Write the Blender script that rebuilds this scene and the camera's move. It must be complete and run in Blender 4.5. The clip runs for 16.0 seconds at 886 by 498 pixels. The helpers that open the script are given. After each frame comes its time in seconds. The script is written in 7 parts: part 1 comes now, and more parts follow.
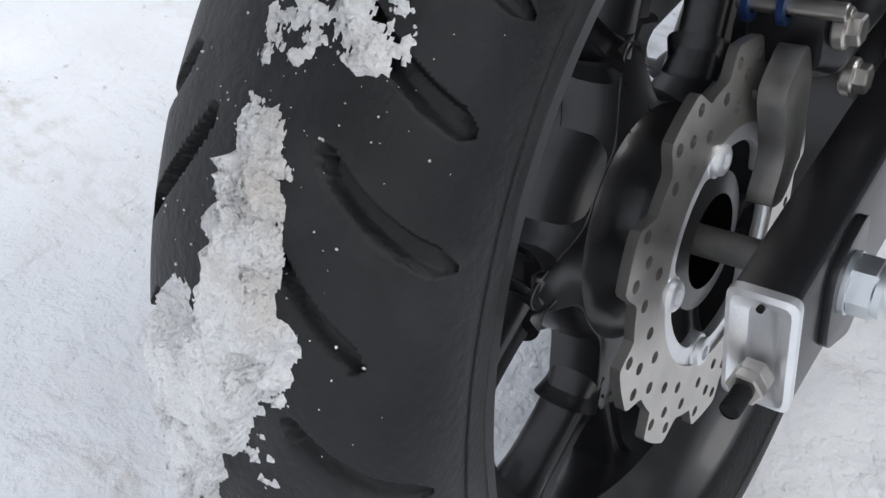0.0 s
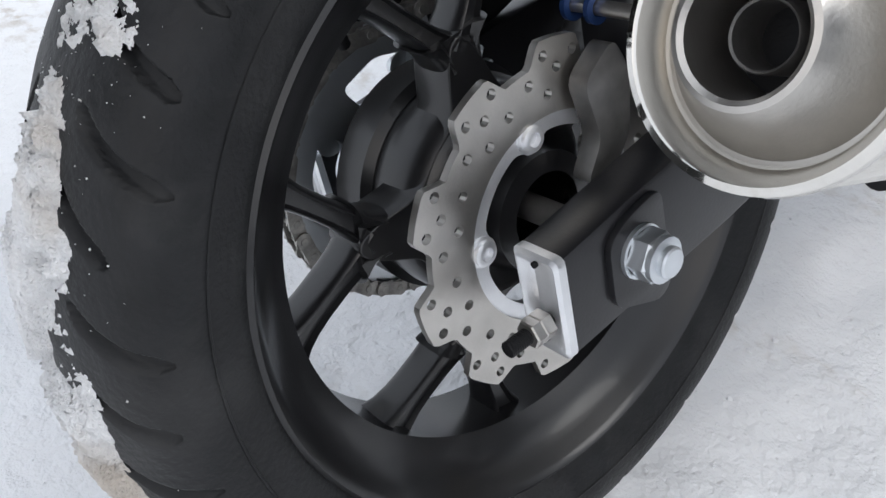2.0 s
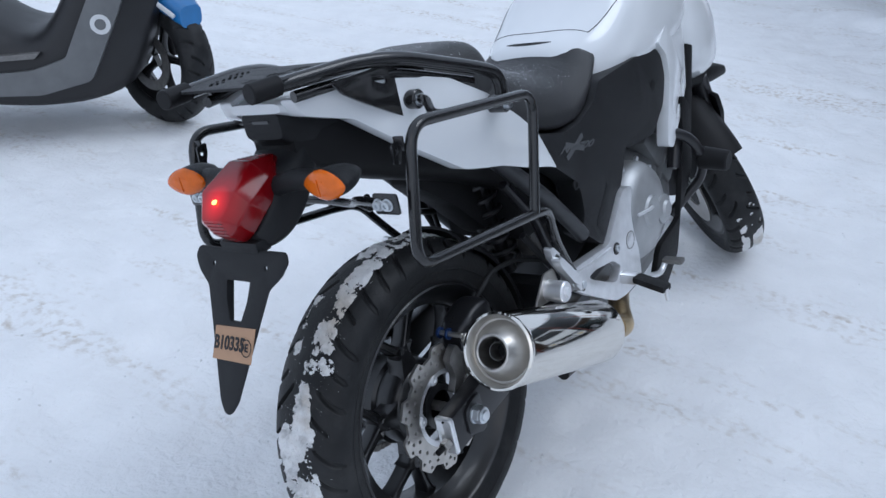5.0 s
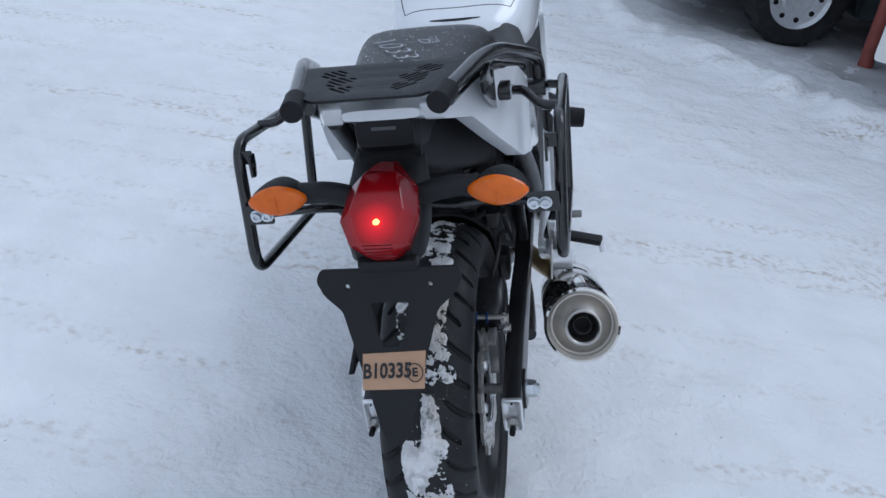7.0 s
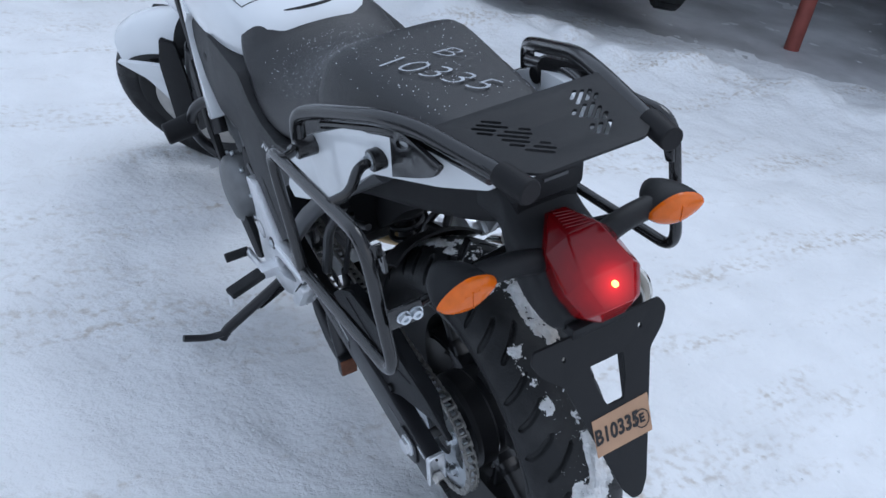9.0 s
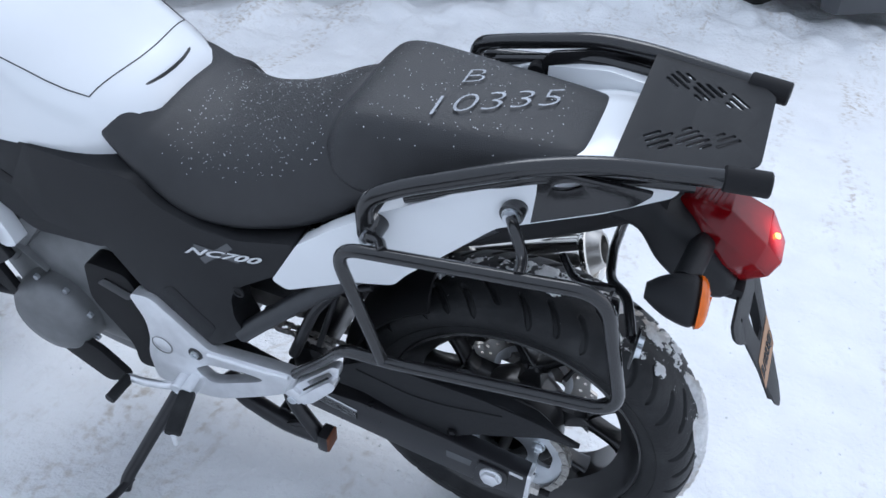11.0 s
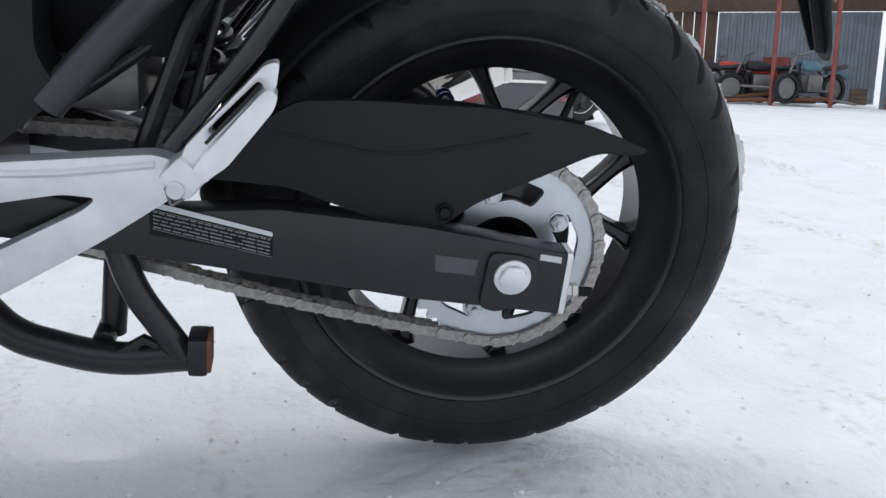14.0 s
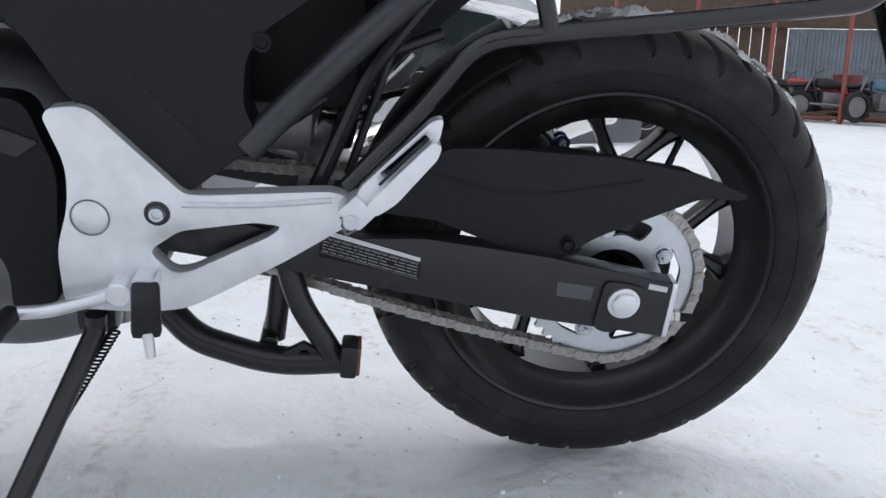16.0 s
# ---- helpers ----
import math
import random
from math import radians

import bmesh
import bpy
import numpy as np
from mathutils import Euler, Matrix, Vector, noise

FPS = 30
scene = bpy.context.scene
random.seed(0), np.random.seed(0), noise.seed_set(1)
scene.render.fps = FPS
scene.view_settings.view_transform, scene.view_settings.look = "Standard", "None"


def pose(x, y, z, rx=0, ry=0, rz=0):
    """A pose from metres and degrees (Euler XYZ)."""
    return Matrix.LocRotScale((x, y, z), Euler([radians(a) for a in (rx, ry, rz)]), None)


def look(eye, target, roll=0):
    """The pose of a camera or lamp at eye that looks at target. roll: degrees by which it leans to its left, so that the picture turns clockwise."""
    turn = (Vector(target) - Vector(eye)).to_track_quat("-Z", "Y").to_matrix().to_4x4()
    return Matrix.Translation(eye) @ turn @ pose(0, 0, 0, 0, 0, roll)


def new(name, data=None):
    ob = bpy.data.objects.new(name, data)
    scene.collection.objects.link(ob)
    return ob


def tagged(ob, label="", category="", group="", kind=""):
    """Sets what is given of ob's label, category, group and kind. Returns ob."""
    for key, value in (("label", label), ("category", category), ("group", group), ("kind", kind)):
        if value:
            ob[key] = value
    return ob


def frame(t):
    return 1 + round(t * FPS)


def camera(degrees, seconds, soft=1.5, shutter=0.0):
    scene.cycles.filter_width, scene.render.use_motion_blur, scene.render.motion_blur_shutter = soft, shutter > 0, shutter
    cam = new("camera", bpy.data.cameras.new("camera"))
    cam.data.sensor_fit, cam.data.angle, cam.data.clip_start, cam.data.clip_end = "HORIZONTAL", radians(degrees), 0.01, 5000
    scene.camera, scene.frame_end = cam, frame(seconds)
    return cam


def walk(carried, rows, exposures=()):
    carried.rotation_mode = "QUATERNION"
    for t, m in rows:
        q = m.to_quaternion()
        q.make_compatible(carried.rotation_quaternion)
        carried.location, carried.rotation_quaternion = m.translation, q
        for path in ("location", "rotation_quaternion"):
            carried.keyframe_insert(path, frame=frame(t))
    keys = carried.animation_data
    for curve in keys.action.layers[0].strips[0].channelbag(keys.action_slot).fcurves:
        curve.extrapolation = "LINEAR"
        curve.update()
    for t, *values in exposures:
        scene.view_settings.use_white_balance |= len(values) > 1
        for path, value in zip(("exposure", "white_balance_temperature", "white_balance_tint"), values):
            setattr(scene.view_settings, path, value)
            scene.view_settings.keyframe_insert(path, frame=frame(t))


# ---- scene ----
cam = camera(53.83, 16.0)
PATH = [
    (0, (0.2755, -0.4006, 0.6221), (-0.7040, 0.5963, -0.3458), -9.75),
    (0.5, (0.3000, -0.3967, 0.6004), (-0.7542, 0.5202, -0.3681), -10.72),
    (1, (0.3454, -0.3856, 0.5768), (-0.7919, 0.4395, -0.3802), -11.82),
    (1.5, (0.3922, -0.3690, 0.5753), (-0.7934, 0.4031, -0.3671), -13.09),
    (2, (0.4796, -0.3321, 0.6225), (-0.7252, 0.4416, -0.2940), -13.56),
    (2.5, (0.6185, -0.3108, 0.7314), (-0.6045, 0.4820, -0.1437), -13.67),
    (3, (0.8394, -0.3558, 0.8235), (-0.4080, 0.5192, 0.0695), -12.56),
    (3.2, (0.9269, -0.4005, 0.8510), (-0.3154, 0.5212, 0.1460), -11.77),
    (5.3, (1.0640, -1.0818, 1.1859), (0.1142, 0.1622, 0.5226), -13.40),
    (5.5, (0.9847, -1.1076, 1.2027), (0.0931, 0.1647, 0.5126), -13.35),
    (6, (0.7665, -1.1514, 1.2543), (0.0286, 0.1789, 0.4955), -12.34),
    (6.5, (0.5302, -1.2442, 1.3286), (0.0125, 0.1533, 0.5108), -10.32),
    (7, (0.3122, -1.2576, 1.3737), (0.0230, 0.1794, 0.5127), -8.12),
    (7.5, (0.0886, -1.1627, 1.4211), (0.0475, 0.2680, 0.5038), -5.84),
    (8, (-0.1497, -1.0816, 1.4745), (0.0680, 0.2941, 0.4999), -4.02),
    (8.5, (-0.3385, -0.9882, 1.5135), (0.1004, 0.2813, 0.4714), -2.73),
    (9, (-0.4887, -0.8500, 1.5326), (0.1144, 0.2953, 0.4306), -2.33),
    (9.5, (-0.6427, -0.7117, 1.5615), (0.1323, 0.2927, 0.4299), -1.12),
    (9.7, (-0.7153, -0.6564, 1.5819), (0.1222, 0.2846, 0.4403), -0.94),
    (11.8, (-0.9072, 0.1521, 1.5179), (0.3175, 0.2140, 0.3405), 7.54),
    (12, (-0.8693, 0.2165, 1.4609), (0.3694, 0.2021, 0.2967), 8.31),
    (12.5, (-0.7951, 0.2906, 1.2276), (0.5073, 0.1196, 0.1484), 9.78),
    (13, (-0.8428, 0.2451, 0.9478), (0.5699, 0.0109, 0.0316), 8.34),
    (13.5, (-0.8997, 0.2311, 0.7541), (0.6009, -0.0526, 0.0073), 6.78),
    (14, (-0.9194, 0.2268, 0.6991), (0.6073, -0.0619, 0.0093), 6.78),
    (14.5, (-0.9324, 0.2406, 0.7029), (0.6005, -0.0525, 0.0290), 7.26),
    (15, (-0.9621, 0.2549, 0.7224), (0.5736, -0.0374, 0.0545), 7.37),
    (15.5, (-0.9928, 0.2828, 0.7481), (0.5411, 0.0243, 0.0623), 7.31),
    (16, (-1.0282, 0.3299, 0.7661), (0.5158, 0.1471, 0.0786), 7.06),
]
# The motorcycle leans on its side stand: its own upright frame, and the path given in it, is turned into the world.
LEAN = Matrix.Translation((0, 0, 0.004)) @ pose(0, 0, 0, 2.7) @ pose(0, 0, 0, 0, -14.0, 0)
walk(cam, [(t, LEAN @ look(eye, target, roll)) for t, eye, target, roll in PATH],
     exposures=[(0.0, 0.50, 6350, 10), (3.2, 0.50, 6350, 10), (5.3, 0.05, 5520, 9), (6.0, 0.05, 5520, 9), (6.6, -0.06, 5520, 9), (7.2, -0.08, 5520, 9), (8.4, 0.02, 5520, 9), (9.4, 0.20, 5520, 9), (9.7, 0.22, 5520, 9), (11.8, 0.48, 5950, 10), (12.6, 0.40, 6250, 10), (13.2, 0.33, 6250, 10), (16.0, 0.33, 6250, 10)])

# ---- light ----
world = bpy.data.worlds.new("overcast")
scene.world = world
world.use_nodes = True
wn = world.node_tree.nodes
sky = wn.new("ShaderNodeTexSky")
sky.sky_type, sky.sun_disc, sky.sun_elevation, sky.sun_rotation = "NISHITA", False, radians(40), radians(150)
sky.dust_density, sky.air_density = 4.0, 1.0
veil = wn.new("ShaderNodeMixRGB")
veil.inputs[0].default_value = 0.85
veil.inputs[2].default_value = (7.2, 7.5, 8.0, 1)
world.node_tree.links.new(sky.outputs[0], veil.inputs[1])
world.node_tree.links.new(veil.outputs[0], wn["Background"].inputs[0])
wn["Background"].inputs[1].default_value = 0.105
sun = new("sun", bpy.data.lights.new("sun", "SUN"))
sun.data.energy, sun.data.angle, sun.data.color = 0.7, radians(30), (1.0, 0.97, 0.93)
sun.rotation_euler = Euler((radians(30), radians(-12), radians(150)))


# ---- materials ----
def material(name, colour, rough=0.5, metal=0.0, vary=0.25, scale=30.0, bump=0.0, bump_scale=200.0, coat=0.0, rough_vary=0.1, coarse=0.4, depth=0.002):
    """A surface with colour variation at two scales, uneven gloss and fine relief."""
    m = bpy.data.materials.new(name)
    m.use_nodes = True
    t = m.node_tree
    n, l = t.nodes, t.links
    b = n["Principled BSDF"]
    co = n.new("ShaderNodeTexCoord")
    a = n.new("ShaderNodeTexNoise")
    a.inputs["Scale"].default_value, a.inputs["Detail"].default_value = scale, 6
    c = n.new("ShaderNodeTexNoise")
    c.inputs["Scale"].default_value, c.inputs["Detail"].default_value = scale * 0.12, 3
    l.new(co.outputs["Object"], a.inputs["Vector"])
    l.new(co.outputs["Object"], c.inputs["Vector"])
    s = n.new("ShaderNodeMath")
    s.operation = "MULTIPLY_ADD"
    l.new(c.outputs[0], s.inputs[0])
    s.inputs[1].default_value = coarse
    h = n.new("ShaderNodeMath")
    h.operation = "MULTIPLY"
    h.inputs[1].default_value = 1 - coarse
    l.new(a.outputs[0], h.inputs[0])
    l.new(h.outputs[0], s.inputs[2])
    r = n.new("ShaderNodeValToRGB")
    r.color_ramp.elements[0].position, r.color_ramp.elements[1].position = 0.3, 0.7
    r.color_ramp.elements[0].color = (*[min(1, v * (1 - vary)) for v in colour], 1)
    r.color_ramp.elements[1].color = (*[min(1, v * (1 + vary)) for v in colour], 1)
    l.new(s.outputs[0], r.inputs[0])
    l.new(r.outputs[0], b.inputs["Base Color"])
    q = n.new("ShaderNodeMath")
    q.operation = "MULTIPLY_ADD"
    q.use_clamp = True
    l.new(s.outputs[0], q.inputs[0])
    q.inputs[1].default_value, q.inputs[2].default_value = rough_vary * 2, rough - rough_vary
    l.new(q.outputs[0], b.inputs["Roughness"])
    b.inputs["Metallic"].default_value = metal
    b.inputs["Coat Weight"].default_value = coat
    b.inputs["Coat Roughness"].default_value = 0.08
    if bump:
        g = n.new("ShaderNodeTexNoise")
        g.inputs["Scale"].default_value, g.inputs["Detail"].default_value = bump_scale, 5
        l.new(co.outputs["Object"], g.inputs["Vector"])
        u = n.new("ShaderNodeBump")
        u.inputs["Strength"].default_value, u.inputs["Distance"].default_value = bump, depth
        l.new(g.outputs[0], u.inputs["Height"])
        l.new(u.outputs[0], b.inputs["Normal"])
    return m


def lens_material(name, colour, glow=0.0):
    """Coloured translucent plastic of a lamp."""
    m = material(name, colour, 0.12, vary=0.18, scale=60, coat=0.08, rough_vary=0.05)
    b = m.node_tree.nodes["Principled BSDF"]
    b.inputs["Specular IOR Level"].default_value = 0.35
    if glow:
        b.inputs["Emission Color"].default_value = (*colour, 1)
        b.inputs["Emission Strength"].default_value = glow
    return m


RUBBER = material("tyre_rubber", (0.0125, 0.0130, 0.0140), 0.52, vary=0.5, scale=26, bump=0.45, bump_scale=240)
RIM_BLACK = material("satin_black_alloy", (0.0095, 0.0095, 0.0105), 0.31, vary=0.2, scale=20, bump=0.05, bump_scale=500, coat=0.2)
FRAME_BLACK = material("black_frame_paint", (0.013, 0.013, 0.015), 0.30, vary=0.25, scale=25, bump=0.05, bump_scale=400)
GLOSS_BLACK = material("gloss_black_powder_coat", (0.010, 0.010, 0.011), 0.20, vary=0.2, scale=40, bump=0.12, bump_scale=260, coat=0.3)
PLASTIC = material("textured_black_plastic", (0.0105, 0.011, 0.0125), 0.48, vary=0.2, scale=30, bump=0.35, bump_scale=900)
DARK_PLASTIC = material("matt_black_plastic", (0.006, 0.006, 0.007), 0.58, vary=0.25, scale=30, bump=0.2, bump_scale=500)
SEAT_VINYL = material("grained_black_vinyl", (0.019, 0.0195, 0.0215), 0.37, vary=0.22, scale=35, bump=0.5, bump_scale=700)
GUNMETAL = material("dark_grey_frame", (0.05, 0.052, 0.056), 0.38, metal=0.5, vary=0.2, scale=30, bump=0.08)
WHITE = material("pearl_white_paint", (0.74, 0.76, 0.78), 0.22, vary=0.03, scale=8, coat=0.7, rough_vary=0.05)
SILVER = material("cast_silver_alloy", (0.80, 0.81, 0.83), 0.33, metal=0.72, vary=0.10, scale=40, bump=0.15, bump_scale=600)
STEEL = material("brushed_steel", (0.52, 0.50, 0.47), 0.32, metal=0.95, vary=0.2, scale=30, bump=0.1, bump_scale=500)
ZINC = material("zinc_plated_steel", (0.66, 0.69, 0.72), 0.33, metal=0.9, vary=0.10, scale=40, bump=0.06, bump_scale=300)
CHROME = material("polished_stainless", (0.72, 0.70, 0.66), 0.07, metal=1.0, vary=0.05, scale=10, rough_vary=0.04)
DULL_STEEL = material("dull_grey_steel", (0.20, 0.195, 0.19), 0.45, metal=0.8, vary=0.3, scale=60, bump=0.15)
ENGINE = material("grey_engine_alloy", (0.20, 0.205, 0.21), 0.48, metal=0.6, vary=0.2, scale=30, bump=0.15, bump_scale=400)
COVER_ALLOY = material("grey_cover_alloy", (0.42, 0.43, 0.44), 0.42, metal=0.65, vary=0.12, scale=30, bump=0.12, bump_scale=400)
CHAIN = material("oily_chain_steel", (0.42, 0.405, 0.38), 0.38, metal=0.85, vary=0.5, scale=150, bump=0.1)
GOLD = material("golden_exhaust_steel", (0.45, 0.33, 0.17), 0.3, metal=0.9, vary=0.3, scale=30)
RUST = material("rusty_steel", (0.16, 0.06, 0.03), 0.8, vary=0.4, scale=60, bump=0.4)
RED_LENS = lens_material("red_lens", (0.13, 0.001, 0.004))


def lit_lens(name, colour, bulb):
    """A lens lit from behind: its light falls off with the distance from the bulb."""
    m = lens_material(name, colour)
    n, l = m.node_tree.nodes, m.node_tree.links
    b = n["Principled BSDF"]
    co = n.new("ShaderNodeTexCoord")
    d = n.new("ShaderNodeVectorMath")
    d.operation = "DISTANCE"
    d.inputs[1].default_value = bulb
    l.new(co.outputs["Object"], d.inputs[0])
    r = n.new("ShaderNodeValToRGB")
    e = r.color_ramp.elements
    e[0].position, e[0].color = 0.0, (1.0, 1.0, 1.0, 1)
    e[1].position, e[1].color = 1.0, (0.004, 0.004, 0.004, 1)
    for pos, v in ((0.18, 0.55), (0.42, 0.16), (0.7, 0.05)):
        k = e.new(pos)
        k.color = (v, v, v, 1)
    s = n.new("ShaderNodeMath")
    s.operation = "MULTIPLY"
    s.inputs[1].default_value = 1 / 0.075
    l.new(d.outputs["Value"], s.inputs[0])
    l.new(s.outputs[0], r.inputs[0])
    q = n.new("ShaderNodeMath")
    q.operation = "MULTIPLY"
    q.inputs[1].default_value = 1.0
    l.new(r.outputs[0], q.inputs[0])
    b.inputs["Emission Color"].default_value = (1.0, 0.012, 0.02, 1)
    l.new(q.outputs[0], b.inputs["Emission Strength"])
    return m


RED_LIT = lit_lens("lit_red_lens", (0.12, 0.001, 0.003), (0.034, -0.2930, 0.8500))
BULB = lens_material("hot_bulb", (1.0, 0.30, 0.06), 6.0)
AMBER = lens_material("amber_lens", (0.62, 0.125, 0.005))
CARD = material("brown_cardboard", (0.42, 0.26, 0.16), 0.8, vary=0.1, scale=60, bump=0.2, bump_scale=300)
INK = material("black_marker_ink", (0.012, 0.012, 0.014), 0.6, vary=0.2)
CHALK = material("pale_chalk_marks", (0.42, 0.44, 0.47), 0.9, vary=0.45, scale=300, bump=0.3)
DECAL = material("white_decal", (0.62, 0.63, 0.64), 0.4, vary=0.08)
PRINT_GREY = material("grey_small_print", (0.22, 0.225, 0.23), 0.5, vary=0.2)
GREY_DECAL = material("grey_decal", (0.075, 0.078, 0.082), 0.4, vary=0.1)
BLUE_PAINT = material("anodised_blue", (0.02, 0.05, 0.16), 0.35, metal=0.5, vary=0.3)
ICE = material("dirty_crusted_snow", (0.90, 0.905, 0.91), 0.6, vary=0.16, scale=60, bump=1.0, bump_scale=520, depth=0.004)

def stain(m, tint, scale, lo, hi, share):
    """Mixes a second colour into a surface in soft patches."""
    n, l = m.node_tree.nodes, m.node_tree.links
    b = n["Principled BSDF"]
    base = b.inputs["Base Color"].links[0].from_socket
    co, f, r, mix = n.new("ShaderNodeTexCoord"), n.new("ShaderNodeTexNoise"), n.new("ShaderNodeValToRGB"), n.new("ShaderNodeMixRGB")
    f.inputs["Scale"].default_value, f.inputs["Detail"].default_value = scale, 7
    r.color_ramp.elements[0].position, r.color_ramp.elements[1].position = lo, hi
    r.color_ramp.elements[1].color = (share, share, share, 1)
    l.new(co.outputs["Object"], f.inputs["Vector"])
    l.new(f.outputs[0], r.inputs[0])
    l.new(r.outputs[0], mix.inputs[0])
    l.new(base, mix.inputs[1])
    mix.inputs[2].default_value = (*tint, 1)
    l.new(mix.outputs[0], b.inputs["Base Color"])


stain(ICE, (0.50, 0.42, 0.33), 11, 0.50, 0.68, 0.75)
stain(RUBBER, (0.05, 0.05, 0.05), 16, 0.50, 0.75, 0.5)
FLAKES = material("snow_flakes", (0.85, 0.87, 0.9), 0.8, vary=0.05)


def snow_ground():
    """Trodden snow: blue-white, with sandy tyre dirt in streaks and patches and a crust at three sizes."""
    m = material("trodden_snow", (0.80, 0.81, 0.825), 0.62, vary=0.07, scale=6, rough_vary=0.12)
    t = m.node_tree
    n, l = t.nodes, t.links
    b = n["Principled BSDF"]
    base = b.inputs["Base Color"].links[0].from_socket
    co = n.new("ShaderNodeTexCoord")
    mp = n.new("ShaderNodeMapping")
    mp.inputs["Rotation"].default_value = (0, 0, radians(-28))
    mp.inputs["Scale"].default_value = (0.55, 3.2, 1)
    l.new(co.outputs["Object"], mp.inputs["Vector"])
    d = n.new("ShaderNodeTexNoise")
    d.inputs["Scale"].default_value, d.inputs["Detail"].default_value, d.inputs["Roughness"].default_value = 1.3, 9, 0.68
    l.new(mp.outputs[0], d.inputs["Vector"])
    r = n.new("ShaderNodeValToRGB")
    r.color_ramp.elements[0].position, r.color_ramp.elements[1].position = 0.51, 0.67
    r.color_ramp.elements[0].color, r.color_ramp.elements[1].color = (0, 0, 0, 1), (0.9, 0.9, 0.9, 1)
    l.new(d.outputs[0], r.inputs[0])
    f = n.new("ShaderNodeTexNoise")
    f.inputs["Scale"].default_value, f.inputs["Detail"].default_value = 38, 6
    l.new(co.outputs["Object"], f.inputs["Vector"])
    fr = n.new("ShaderNodeValToRGB")
    fr.color_ramp.elements[0].position, fr.color_ramp.elements[1].position = 0.47, 0.66
    l.new(f.outputs[0], fr.inputs[0])
    mul = n.new("ShaderNodeMath")
    mul.operation = "MULTIPLY"
    l.new(r.outputs[0], mul.inputs[0])
    l.new(fr.outputs[0], mul.inputs[1])
    mix = n.new("ShaderNodeMixRGB")
    l.new(mul.outputs[0], mix.inputs[0])
    l.new(base, mix.inputs[1])
    mix.inputs[2].default_value = (0.44, 0.38, 0.31, 1)
    l.new(mix.outputs[0], b.inputs["Base Color"])
    last = None
    for scale, strength, dist in ((3.5, 0.7, 0.045), (15, 0.8, 0.014), (60, 0.75, 0.004), (240, 0.5, 0.0012)):
        g = n.new("ShaderNodeTexNoise")
        g.inputs["Scale"].default_value, g.inputs["Detail"].default_value = scale, 6
        l.new(co.outputs["Object"], g.inputs["Vector"])
        u = n.new("ShaderNodeBump")
        u.inputs["Strength"].default_value, u.inputs["Distance"].default_value = strength, dist
        l.new(g.outputs[0], u.inputs["Height"])
        if last:
            l.new(last.outputs[0], u.inputs["Normal"])
        last = u
    l.new(last.outputs[0], b.inputs["Normal"])
    return m


SNOW = snow_ground()
for matt in (PLASTIC, DARK_PLASTIC, RUBBER):
    matt.node_tree.nodes["Principled BSDF"].inputs["Specular IOR Level"].default_value = 0.27


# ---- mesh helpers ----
# slope by which bodywork ahead of y 0.6 is lowered to fit the camera's view
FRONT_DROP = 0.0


def part(name, bm, mat, parent=None, label="", angle=35, normals=True):
    """Links a bmesh as one mesh object under a thing or part."""
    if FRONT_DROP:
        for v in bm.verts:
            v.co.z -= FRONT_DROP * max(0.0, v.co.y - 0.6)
    if normals:
        bmesh.ops.recalc_face_normals(bm, faces=bm.faces)
    me = bpy.data.meshes.new(name)
    bm.to_mesh(me)
    bm.free()
    me.materials.append(mat)
    me.shade_smooth()
    me.set_sharp_from_angle(angle=radians(angle))
    ob = new(name, me)
    ob.parent = parent
    return tagged(ob, label=label) if label else ob


def grid_faces(bm, rows, closed_u=False, closed_v=False):
    nu, nv = len(rows), len(rows[0])
    for i in range(nu if closed_u else nu - 1):
        for j in range(nv if closed_v else nv - 1):
            q = (rows[i][j], rows[i][(j + 1) % nv], rows[(i + 1) % nu][(j + 1) % nv], rows[(i + 1) % nu][j])
            if len(set(q)) == 4:
                bm.faces.new(q)


def basis(axis):
    """Two directions square to an axis."""
    a = Vector(axis).normalized()
    s = a.cross(Vector((0, 0, 1)) if abs(a.z) < 0.9 else Vector((0, 1, 0))).normalized()
    return a, s, s.cross(a)


def turned(profile, origin, axis=(1, 0, 0), seg=48, closed=False, bm=None):
    """A profile of (radius, distance along the axis) turned about the axis; radius 0 closes the end."""
    bm = bm or bmesh.new()
    a, s, u = basis(axis)
    o = Vector(origin)
    tips = {i: bm.verts.new(o + a * d) for i, (r, d) in enumerate(profile) if r <= 1e-6}
    rows = []
    for k in range(seg):
        g = math.tau * k / seg
        w = s * math.cos(g) + u * math.sin(g)
        rows.append([tips[i] if i in tips else bm.verts.new(o + a * d + w * r) for i, (r, d) in enumerate(profile)])
    n = len(profile)
    for k in range(seg):
        p, q = rows[k], rows[(k + 1) % seg]
        for i in range(n if closed else n - 1):
            j = (i + 1) % n
            f = [v for v in dict.fromkeys((p[i], p[j], q[j], q[i]))]
            if len(f) > 2:
                bm.faces.new(f)
    return bm


def rod(p, q, r, r2=None, seg=16, bm=None, edge=0.12):
    """A rod with softened ends from p to q."""
    p, q = Vector(p), Vector(q)
    d = (q - p).length
    r2 = r if r2 is None else r2
    e = min(edge * min(r, r2), d * 0.2)
    return turned([(0, 0), (r - e, 0), (r, e), (r2, d - e), (r2 - e, d), (0, d)], p, q - p, seg, bm=bm)


def hexnut(p, axis, r, h, bm=None, bore=0.0):
    a = Vector(axis).normalized()
    return turned([(bore, 0), (r, 0), (r, h * 0.85), (r * 0.88, h), (bore, h)], p, a, 6, bm=bm)


